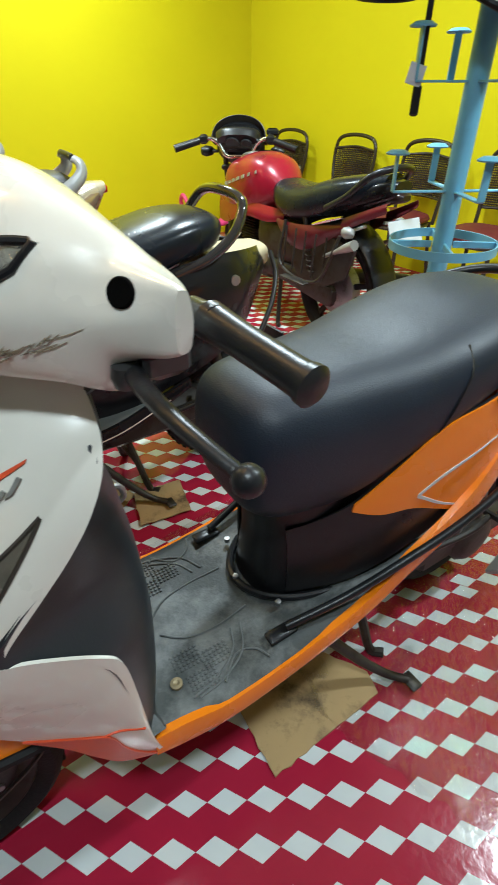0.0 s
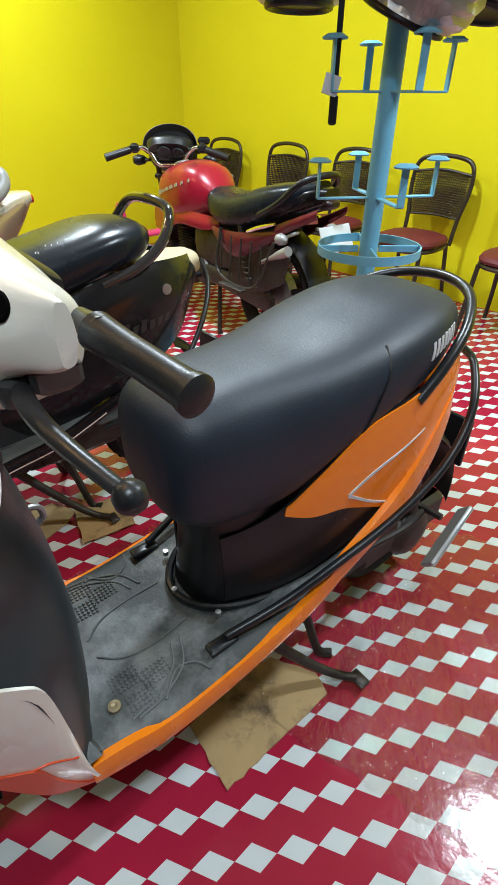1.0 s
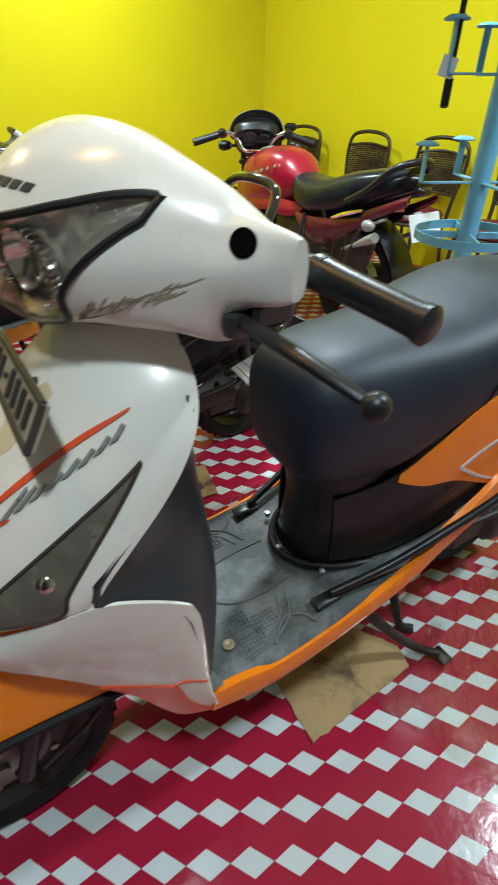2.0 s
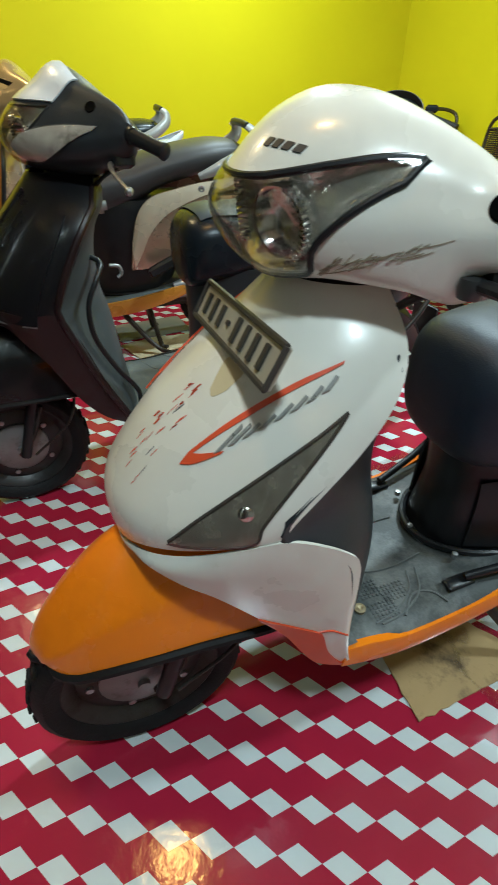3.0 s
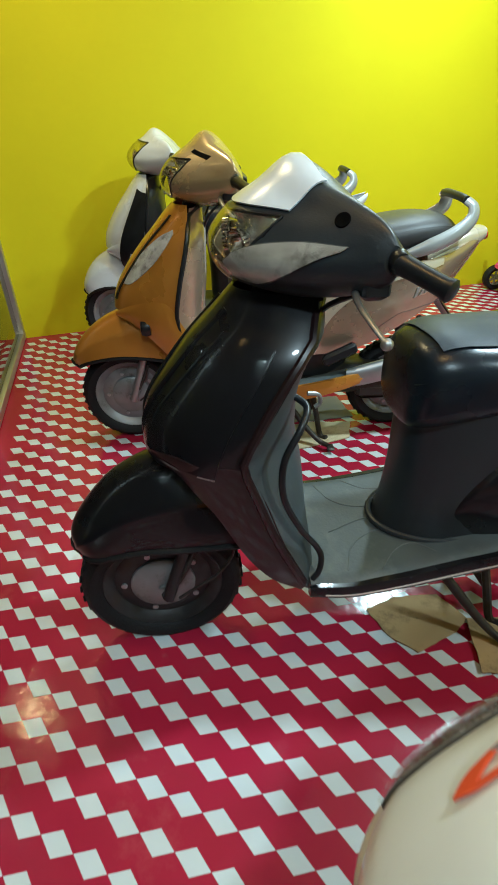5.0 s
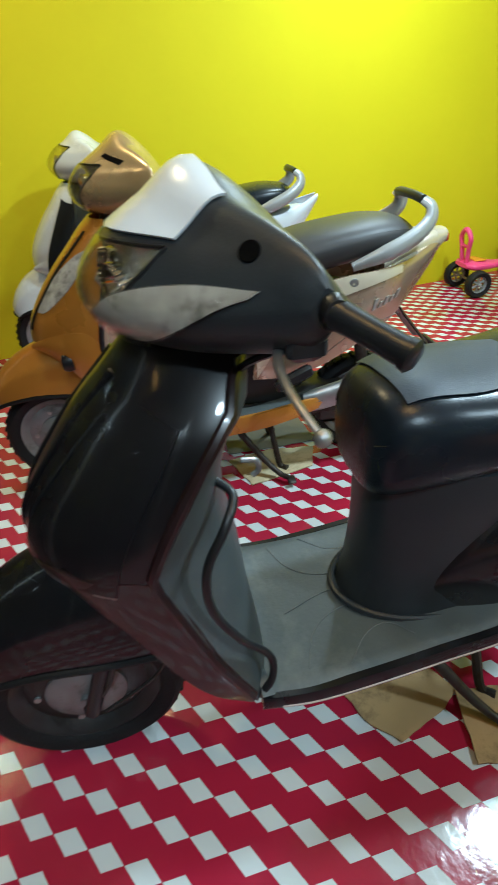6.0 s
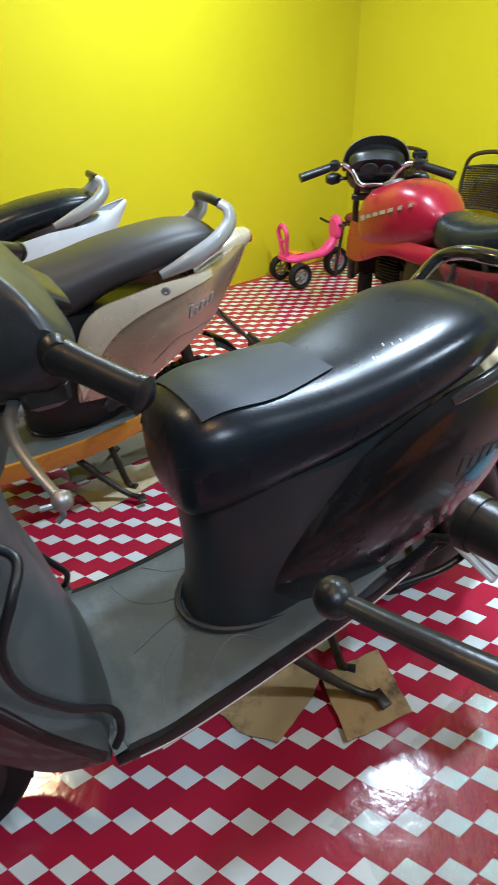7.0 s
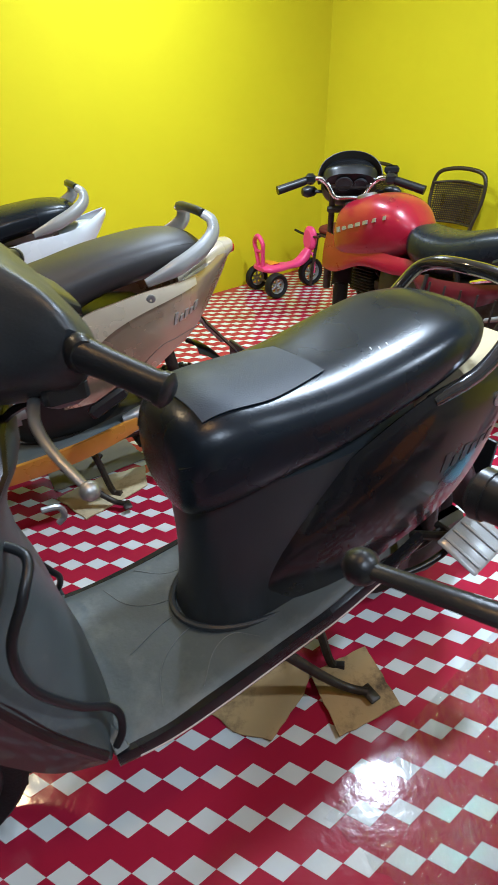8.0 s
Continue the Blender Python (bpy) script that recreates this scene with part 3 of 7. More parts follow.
    if sp.get("key", True):
        P("key_switch", lathe([(0.02, -0.375), (0.02, -0.365), (0.012, -0.37), (0.012, -0.385), (0.0005, -0.385)], 16, "X", (0, -0.06, 0.86)), M_STEEL, parent=ls)
        P("bag_hook", tube([(-0.36, 0, 0.72), (-0.385, 0, 0.715), (-0.39, 0, 0.695), (-0.378, 0, 0.685)], 0.005, 8, 10), M_STEEL, parent=ls)

    # lower side panels under the front shield
    for sy in (-1, 1):
        low = profile(sp.get("low_shape") or [(-0.03, 0.575, 0.51, 0.125), (-0.1, 0.565, 0.44, 0.16), (-0.2, 0.55, 0.36, 0.186), (-0.3, 0.52, 0.3, 0.198), (-0.38, 0.45, 0.27, 0.198), (-0.44, 0.36, 0.262, 0.19)])

        low_x = sp.get("low_x", (-0.03, -0.44))

        def lower(x, v, sy=sy):
            top, bot, y = low(x)
            return (x, sy * (y - 0.02 * (1 - v) ** 2 + 0.008 * math.sin(v * math.pi)), bot + (top - bot) * v)

        if sp.get("low_curves"):
            crown, foot = (spline(c, 60) for c in sp["low_curves"])

            def lower(u, v, sy=sy, crown=crown, foot=foot):
                k = np.clip(u, 0, 1) * 59
                i = min(int(k), 58)
                a, b = (c[i] + (c[i + 1] - c[i]) * (k - i) for c in (crown, foot))
                q = b + (a - b) * v
                return (q[0], sy * (q[1] + sp.get("low_bulge", 0.008) * math.sin(min(max(v, 0), 1) * math.pi)), q[2])

            low_x = (0.0, 1.0)
        elif ahead:
            plain = lower

            def lower(x, v, plain=plain):
                return lean(plain(x, v))

        lp = P("lower_panel", shell(lower, np.linspace(low_x[0], low_x[1], 40), np.linspace(0, 1, 14), 0.005 * sy), sp["lower"])
        if sp.get("lower_edge"):
            P("coloured_edge", strip(lower, *sp["lower_edge_line"], 24, 8, 0.004, 0.003, flip=sy < 0), sp["lower_edge"], parent=lp)
            P("panel_seam", tube([lower(u, v) for u, v in sp["lower_seam"]], 0.0022, 6, 16), M_SWOOSH, parent=lp)

    # floorboard with its rubber mat
    def board_row(x, w, z):
        return [(x, y * w, z) for y in np.linspace(-1, 1, 15)]

    bst = spline(sp.get("board") or [(-0.37, 0.165, 0.305), (-0.42, 0.183, 0.285), (-0.5, 0.188, 0.28), (-0.62, 0.188, 0.283), (-0.75, 0.186, 0.295), (-0.9, 0.184, 0.31), (-1.05, 0.175, 0.33)], 24)

    def board(u, v):
        k = u * 23
        i = min(int(k), 22)
        x, w, z = bst[i] + (bst[i + 1] - bst[i]) * (k - i)
        return (x - 0.025 * v * v * (1 if u < 0.1 else 0), v * w, z - 0.012 * max(0, abs(v) - 0.9) * 10)

    P("floorboard", shell(board, np.linspace(0, 1, 70), np.linspace(-1, 1, 25), -0.02), sp["mat"])
    for bx, by in ((-0.385, 0.125), (-0.385, -0.125)) if sp.get("ribs", True) else ():
        P("board_bolt", lathe([(0.011, -0.004), (0.011, 0.003), (0.006, 0.004), (0.0005, 0.001)], 12, "Z", (bx, by, sp["bolt_z"])), M_BRASS)

    # running-board edge strips
    for sy in (-1, 1):
        line = spline(sp["strip"], 34)
        rings = [[(x, sy * (y - 0.012), z - h * 0.5), (x, sy * (y + 0.004), z - h * 0.45), (x, sy * (y + 0.008), z), (x, sy * (y + 0.002), z + h * 0.5), (x, sy * (y - 0.012), z + h * 0.5)] for x, y, z, h in line]
        es = P("edge_strip", loft(rings), sp["strip_mat"])
        if sp.get("strip_line"):
            P("pinstripe", tube([(x, sy * (y + 0.0075), z - h * 0.12) for x, y, z, h in line[2:-4]], 0.0022, 6), sp["strip_line"], parent=es)

    # seat base and side panels
    rows = spline(sp.get("base_shape") or [(0.292, -0.80, 0.175, 0.115), (0.33, -0.81, 0.195, 0.125), (0.42, -0.83, 0.215, 0.13), (0.55, -0.85, 0.245, 0.138), (0.66, -0.86, 0.275, 0.14), (0.7, -0.87, 0.285, 0.135)], 18)
    rings = []
    for z, xc, hx, hy in rows:
        rings.append([(xc + hx * math.copysign(abs(math.cos(a)) ** 0.8, math.cos(a)), hy * math.copysign(abs(math.sin(a)) ** 0.8, math.sin(a)), z) for a in np.linspace(0, 2 * math.pi, 36, endpoint=False)])
    sb = P("seat_base", loft(rings), sp["base"])
    fz, fxc, fhx, fhy = sp.get("flange", (0.298, -0.8, 0.182, 0.122))
    P("base_flange", tube([(fxc + fhx * math.cos(a), fhy * math.sin(a), fz) for a in np.linspace(-2.0, 2.0, 30)], 0.008, 8), sp["base"], parent=sb)
    side = profile(sp["side"])
    for sy in (-1, 1):

        def panel(x, v, sy=sy):
            bot, top, y = side(x)
            return (x, sy * (y - sp["tuck"] * max(0, 1 - v) ** 1.6 - sp.get("fold", 0.02) * v**4), bot + (top - bot) * v)

        xs = np.linspace(sp["side"][0][0], sp["side"][-1][0], 40)
        pn = P("side_panel", shell(panel, xs, np.linspace(0, 1, 16), 0.005 * sy), sp["side_mat"])
        for lo, hi, mt, lab in sp.get("side_marks", []):
            P("panel_marking", strip(panel, lo, hi, 26, 6, 0.006, 0.0055 if mt is M_WHITEMARK else 0.0012 if mt is M_DULLMARK else 0.004, flip=sy > 0), mt, lab, parent=pn)
        for bx, bv in sp.get("side_bolts", []):
            c = panel(bx, bv)
            P("panel_bolt", lathe([(0.016, c[1] - sy * 0.004), (0.016, c[1] + sy * 0.004), (0.009, c[1] + sy * 0.006), (0.0005, c[1] + sy * 0.003)], 16, "Y", (c[0], 0, c[2])), M_STEEL, parent=pn)

    # tail
    P("tail_cowl", loft(srings(sp["tail"], 24, 16, 3.0)), sp["tail_mat"])
    tx, tz = sp["tail"][-1][0], (sp["tail"][-1][1] + sp["tail"][-1][2]) / 2
    P("tail_lamp", loft(srings([(tx + 0.04, tz - 0.025, tz + 0.012, 0.045), (tx - 0.004, tz - 0.025, tz + 0.01, 0.042), (tx - 0.012, tz - 0.018, tz + 0.005, 0.03)], 20, 8, 3.5)), M_REDLENS)
    rf = P("rear_fender", shell(lambda u, v: (-1.24 - 0.26 * math.sin(radians(20 + 75 * u)), 0.068 * math.sin(v * 1.4), 0.215 + 0.3 * math.cos(radians(20 + 75 * u)) - 0.03 * v * v), np.linspace(0, 1, 14), np.linspace(-1, 1, 9), 0.004), M_PLASTIC)
    P("mudflap", box(-1.53, 0, 0.36, 0.012, 0.13, 0.16, 0.003), M_PLASTIC, parent=rf)

    # seat
    seat = P("seat", loft(srings(sp["seat"], 44, 60, sp.get("seat_p", 2.5))), sp["seat_mat"])
    tops = spline(sp["seat"], 40)
    if sp.get("seam", True):
        for sy in (-1, 1):
            P("piping", tube([(x, sy * w * 0.93, lo + (hi - lo) * 0.70) for x, lo, hi, w in tops[4:-3]], 0.0035, 6), sp["seat_mat"], parent=seat)

    # grab rail
    P("grab_rail", merge(*[tube(path, rr, 10, 40, flat=fl) for path, rr, fl in sp["rail"]]), sp["rail_mat"])
    for solid, mt, lab in sp.get("rail_extra", []):
        P("rail_brace", solid, mt, lab)

    # handlebar cowl, lamp, grips, levers
    pod, ymax = pod_sections(sp["sections"]), max(r[0] for r in sp["sections"])
    cowl = P("headlamp_cowl", D(cowl_solid(pod, ymax, sp.get("lens"))), sp["pod_mat"])
    if sp.get("lens"):
        lo, hi = sp["lens"]
        lo_d, hi_d, end = spline(lo, 60), spline(hi, 60), hi[-1][0]

        def within(y, a):
            """The bowl behind the lens: flush along its border, deep in the middle."""
            a0, a1 = (float(np.interp(y, c[:, 0], c[:, 1])) for c in (lo_d, hi_d))
            f = min(1.0, max(0.0, (a - a0) / max(1e-3, a1 - a0)))
            k = 0.36 * math.sin(math.pi * f) ** 0.5 * max(0.0, 1 - (abs(y) / end) ** 4)
            return tuple(np.array(pod(y, a)) * (0.985 - k) + np.array((-0.33, y * 0.9, 1.03)) * (0.015 + k))

        P("lamp_housing", D(strip(within, lo, hi, 60, 24, 0.002, 0.0)), M_HOUSING, parent=cowl)
        P("lens", D(strip(pod, lo, hi, 60, 20, 0.002, 0.003)), M_LENS, parent=cowl)
        outline = [pod(*q) for q in spline(lo, 40)] + [pod(*q) for q in spline(hi, 40)[::-1]]
        P("lens_border", D(tube(outline, sp.get("border_r", 0.004), 8, closed=True)), M_PLASTIC, parent=cowl)
        for sy in (-1, 1):
            for by, br, bx, bz in sp["bowls"]:
                bowl = [(0.004, -0.03), (br * 0.45, -0.028), (br * 0.8, -0.018), (br, 0.0), (br + 0.003, 0.001), (br + 0.003, -0.004), (br * 0.8, -0.024), (0.004, -0.034)]
                P("lamp_bowl", D(turned(lathe(bowl, 26, "X"), pose(bx, sy * by, bz, 0, 8, sy * 22))), M_CHROME, parent=cowl)
                ribs = [turned(box(0.0, br + 0.006, 0, 0.012, 0.006, 0.0048, 0.001), pose(bx, sy * by, bz, 0, 8, sy * 22) @ Matrix.Rotation(radians(a), 4, "X")) for a in np.arange(-70, 71, 9)]
                P("lamp_rib", D(merge(*ribs)), M_CHROME, parent=cowl)
    for nm, lo, hi, mt, lift in sp["pod_marks"]:
        P(nm, D(strip(pod, lo, hi, 30, 10, 0.003, lift, flip=sp.get("pod_flip", False))), mt, parent=cowl)
    P("instrument_panel", D(loft(srings([(-0.465, 1.02, 1.04, 0.07), (-0.42, 1.03, 1.075, 0.08), (-0.37, 1.05, 1.105, 0.075)], 24, 10, 3.2))), M_PLASTIC, parent=cowl)
    for sy in (-1, 1):
        back = sp.get("bar_turn", 0.0) * sy  # handlebar turned a little against the cowl
        gx, gy, gz = sp.get("grip_end", (-0.455, 0.35, 1.03))
        hx, hy, hz = sp.get("grip_start", (-0.415, 0.234, 1.046))
        bx, by, bz = sp.get("ball", (-0.41, 0.335, 0.955))
        gx, hx, bx = (v - back * w / 0.35 for v, w in ((gx, gy), (hx, hy), (bx, by)))
        gr_r = sp.get("grip_r", 0.0152)
        collar = sp.get("collar", 1.0)
        ball_r = sp.get("ball_r", 0.0095)
        g0, g1 = Vector((hx, sy * hy, hz)), Vector((gx, sy * gy, gz))
        P("switch_housing", D(loft([[(x + 0.8 * r * math.cos(a), sy * y, z + r * math.sin(a)) for a in np.linspace(0, 2 * math.pi, 18, endpoint=False)] for y, x, z, r in ((hy - 0.03, hx, hz, gr_r * 0.8), (hy - 0.01, hx, hz, gr_r * 1.15 * collar), (hy + 0.002, hx, hz, gr_r * 1.35 * collar), (hy + 0.012, hx, hz, gr_r * 1.05))])), M_PLASTIC)
        gr = P("grip", D(tube([g0.lerp(g1, t) for t in np.linspace(0, 1, 17)], [gr_r * k for k in (1.15, 1.06, 1.0, 0.99, 0.99, 1.0, 1.05)], 20)), sp.get("grip_mat", M_PLASTIC))
        d = (g1 - g0).normalized()
        P("end_cap", D(tube([g1 - d * 0.008, g1 - d * 0.001, g1 + d * 0.003], [gr_r * 1.12, gr_r * 1.16, gr_r * 0.8], 20)), sp.get("grip_mat", M_PLASTIC), parent=gr)
        lv = P("brake_lever", D(tube([Vector((-0.372, sy * 0.19, 0.992)).lerp(Vector((bx, sy * by, bz)), k) + Vector((0.014 * math.sin(k * math.pi), 0, 0.012 * math.sin(k * math.pi))) for k in np.linspace(0, 1, 9)], [k * sp.get("lever_k", 1.0) for k in (0.0085, 0.0075, 0.0066, 0.0056)], 10, 18, flat=0.8)), sp["lever"])
        P("lever_ball", D(lathe([(r * ball_r, bz + h * ball_r) for r, h in ((0.04, -1), (0.56, -0.83), (0.87, -0.5), (1, 0), (0.87, 0.5), (0.56, 0.83), (0.04, 1))], 16, "Z", (bx, sy * by, 0))), sp["lever"], parent=lv)
        P("lever_clamp", D(merge(*([lathe([(0.0005, -0.012), (0.012, -0.01), (0.014, 0.0), (0.012, 0.01), (0.0005, 0.012)], 14, "Z", (-0.366, sy * 0.192, 0.99))] if sp.get("clamp_metal") else []), box(-0.4, sy * 0.185, 0.998, 0.045, 0.05, 0.032, 0.008), tube([(-0.40, sy * 0.17, 0.99), (-0.34, sy * 0.1, 0.93), (-0.3, sy * 0.04, 0.8)], 0.005, 6, 12))), sp.get("clamp", M_PLASTIC))

    # engine, stands, silencer
    eng = P("engine", merge(box(-0.98, 0.03, 0.27, 0.4, 0.17, 0.13, 0.03), box(-1.22, 0.085, 0.235, 0.34, 0.05, 0.12, 0.025), lathe([(0.07, 0.09), (0.075, 0.11), (0.06, 0.125), (0.03, 0.13), (0.0005, 0.13)], 20, "Y", (-1.24, 0, 0.22)), box(-0.8, 0, 0.24, 0.12, 0.15, 0.1, 0.02)), M_ENGINE)
    P("shock_absorber", tube([(-1.24, 0.095, 0.3), (-1.18, 0.095, 0.6)], 0.022, 12), M_ENGINE, parent=eng)
    P("silencer", loft(srings([(-0.95, 0.2, 0.25, 0.02, -0.12), (-1.05, 0.19, 0.27, 0.04, -0.14), (-1.4, 0.21, 0.3, 0.045, -0.15), (-1.46, 0.22, 0.29, 0.035, -0.15)], 18, 14, 2.2)), M_STEEL if sp.get("steel_pipe") else M_ENGINE)
    cs = []
    for sy in (-1, 1):
        cs += [tube([(-0.86, sy * 0.07, 0.23), (-0.88, sy * 0.1, 0.12), (-0.9, sy * 0.125, 0.018), (-0.925, sy * 0.15, 0.012)], 0.012, 8, 14)]
    cs.append(tube([(-0.88, -0.1, 0.12), (-0.88, 0.1, 0.12)], 0.01, 8))
    P("centre_stand", merge(*cs), M_ENGINE)
    P("side_stand", merge(tube([(-0.70, 0.1, 0.25), (-0.76, 0.135, 0.17), (-0.83, 0.17, 0.08), (-0.88, 0.205, 0.035), (-0.915, 0.24, 0.03)], [0.014, 0.013, 0.011, 0.01], 10, 20), box(-0.92, 0.245, 0.026, 0.03, 0.045, 0.012, 0.004)), M_ENGINE)
    P("stand_bracket", box(-0.71, 0.1, 0.255, 0.06, 0.03, 0.05, 0.008), M_ENGINE)
    P("kick_lever", merge(tube([(-1.02, 0.12, 0.3), (-1.14, 0.15, 0.33), (-1.2, 0.155, 0.36)], 0.008, 8, 10), tube([(-1.2, 0.14, 0.36), (-1.2, 0.2, 0.365)], 0.009, 8)), M_ENGINE)
    return s, P, D, apron, pod


SEAT_LONG = [(-0.515, 0.67, 0.735, 0.05), (-0.54, 0.62, 0.79, 0.1), (-0.6, 0.6, 0.82, 0.13), (-0.72, 0.625, 0.828, 0.145), (-0.85, 0.675, 0.85, 0.152), (-0.98, 0.735, 0.88, 0.158), (-1.1, 0.765, 0.9, 0.158), (-1.22, 0.79, 0.912, 0.15), (-1.32, 0.81, 0.902, 0.12), (-1.372, 0.83, 0.87, 0.06)]
SEAT_HIGH = [(-0.552, 0.7, 0.765, 0.045), (-0.562, 0.655, 0.81, 0.09), (-0.59, 0.645, 0.838, 0.118), (-0.65, 0.655, 0.852, 0.135), (-0.75, 0.672, 0.85, 0.143), (-0.86, 0.695, 0.857, 0.152), (-1.0, 0.735, 0.882, 0.16), (-1.12, 0.765, 0.902, 0.155), (-1.22, 0.79, 0.897, 0.125), (-1.275, 0.815, 0.87, 0.06)]
SIDE_SLIM = [(-0.8, 0.41, 0.45, 0.165), (-0.83, 0.412, 0.6, 0.172), (-0.866, 0.415, 0.678, 0.18), (-0.924, 0.425, 0.722, 0.188), (-1.017, 0.447, 0.745, 0.196), (-1.106, 0.49, 0.762, 0.197), (-1.2, 0.545, 0.77, 0.19), (-1.288, 0.6, 0.78, 0.172), (-1.36, 0.665, 0.795, 0.138), (-1.44, 0.74, 0.825, 0.088), (-1.5, 0.81, 0.848, 0.045)]
LOW_SLIM = [(0.0, 0.60, 0.575, 0.09), (-0.06, 0.63, 0.555, 0.13), (-0.13, 0.65, 0.5, 0.165), (-0.2, 0.645, 0.43, 0.186), (-0.26, 0.56, 0.37, 0.193), (-0.32, 0.43, 0.32, 0.191), (-0.37, 0.33, 0.285, 0.186)]
INNER_SLIM = [(0.28, -0.375, 0.16, 0.02), (0.34, -0.335, 0.178, 0.035), (0.45, -0.29, 0.185, 0.06), (0.58, -0.25, 0.188, 0.085), (0.7, -0.255, 0.188, 0.08), (0.8, -0.27, 0.18, 0.06), (0.88, -0.28, 0.16, 0.045), (0.95, -0.28, 0.1, 0.03)]
STRIP_LOW = [(-0.36, 0.172, 0.295, 0.03), (-0.44, 0.19, 0.255, 0.04), (-0.6, 0.192, 0.25, 0.044), (-0.8, 0.19, 0.265, 0.045), (-0.95, 0.18, 0.29, 0.04), (-1.06, 0.165, 0.315, 0.03)]
RAIL_SIDE = [(-1.13, 0.158, 0.782), (-1.235, 0.168, 0.82), (-1.327, 0.155, 0.86), (-1.382, 0.132, 0.9), (-1.388, 0.117, 0.938), (-1.366, 0.1, 0.958)]
RAIL_TOP = [(-1.366, 0.1, 0.958), (-1.36, 0.06, 0.964), (-1.357, 0.0, 0.966), (-1.36, -0.06, 0.964), (-1.366, -0.1, 0.958)]
RAIL_NEAR = [(-1.06, 0.152, 0.755), (-1.17, 0.166, 0.79), (-1.26, 0.158, 0.845), (-1.305, 0.135, 0.905), (-1.315, 0.105, 0.925)]
RAIL_CLOSE = RAIL_NEAR + [(-1.315, 0.06, 0.935), (-1.312, 0.0, 0.938), (-1.315, -0.06, 0.935)] + [(x, -y, z) for x, y, z in RAIL_NEAR[::-1]]
HALF_RAILS = [(RAIL_SIDE, [0.008, 0.0155, 0.0155, 0.0145, 0.0125, 0.0115], 1.8), ([(x, -y, z) for x, y, z in RAIL_SIDE], [0.008, 0.0155, 0.0155, 0.0145, 0.0125, 0.0115], 1.8)]


# white and orange scooter
ORANGE_SECTIONS = [
    (0.0, -0.168, 1.035, -0.195, 1.085, -0.25, 1.132, -0.318, 1.148, -0.39, 1.115, -0.45, 1.03, -0.42, 0.975, -0.32, 0.968, -0.215, 0.972),
    (0.05, -0.178, 1.035, -0.208, 1.085, -0.26, 1.128, -0.325, 1.144, -0.392, 1.11, -0.45, 1.03, -0.42, 0.975, -0.325, 0.97, -0.222, 0.975),
    (0.1, -0.222, 1.035, -0.25, 1.08, -0.29, 1.115, -0.34, 1.13, -0.395, 1.1, -0.448, 1.035, -0.42, 0.98, -0.33, 0.98, -0.25, 0.985),
    (0.15, -0.292, 1.035, -0.315, 1.075, -0.34, 1.095, -0.375, 1.103, -0.405, 1.085, -0.44, 1.04, -0.425, 0.985, -0.37, 0.975, -0.31, 0.982),
    (0.175, -0.33, 1.035, -0.348, 1.067, -0.362, 1.08, -0.38, 1.086, -0.41, 1.075, -0.44, 1.04, -0.43, 0.985, -0.385, 0.966, -0.345, 0.978),
    (0.19, -0.348, 1.037, -0.362, 1.065, -0.372, 1.077, -0.387, 1.082, -0.404, 1.072, -0.42, 1.045, -0.413, 1.012, -0.388, 1.0, -0.358, 1.006),
    (0.225, -0.385, 1.043, -0.389, 1.062, -0.393, 1.071, -0.4, 1.074, -0.408, 1.069, -0.412, 1.045, -0.408, 1.02, -0.4, 1.012, -0.388, 1.016),
    (0.236, -0.397, 1.044, -0.399, 1.061, -0.401, 1.068, -0.404, 1.07, -0.41, 1.066, -0.413, 1.046, -0.41, 1.024, -0.404, 1.018, -0.398, 1.021),
]
LENS_LOW_HALF = [(0.05, -43), (0.092, -40), (0.106, -16), (0.122, 8), (0.134, 26), (0.141, 36)]
LENS_TOP_HALF = [(0.05, 28), (0.092, 40), (0.106, 45), (0.122, 52), (0.134, 57), (0.141, 59)]
LENS_LOW = [(-y, a) for y, a in LENS_LOW_HALF[::-1]] + [(0, -43)] + LENS_LOW_HALF
LENS_TOP = [(-y, a) for y, a in LENS_TOP_HALF[::-1]] + [(0, 26)] + LENS_TOP_HALF
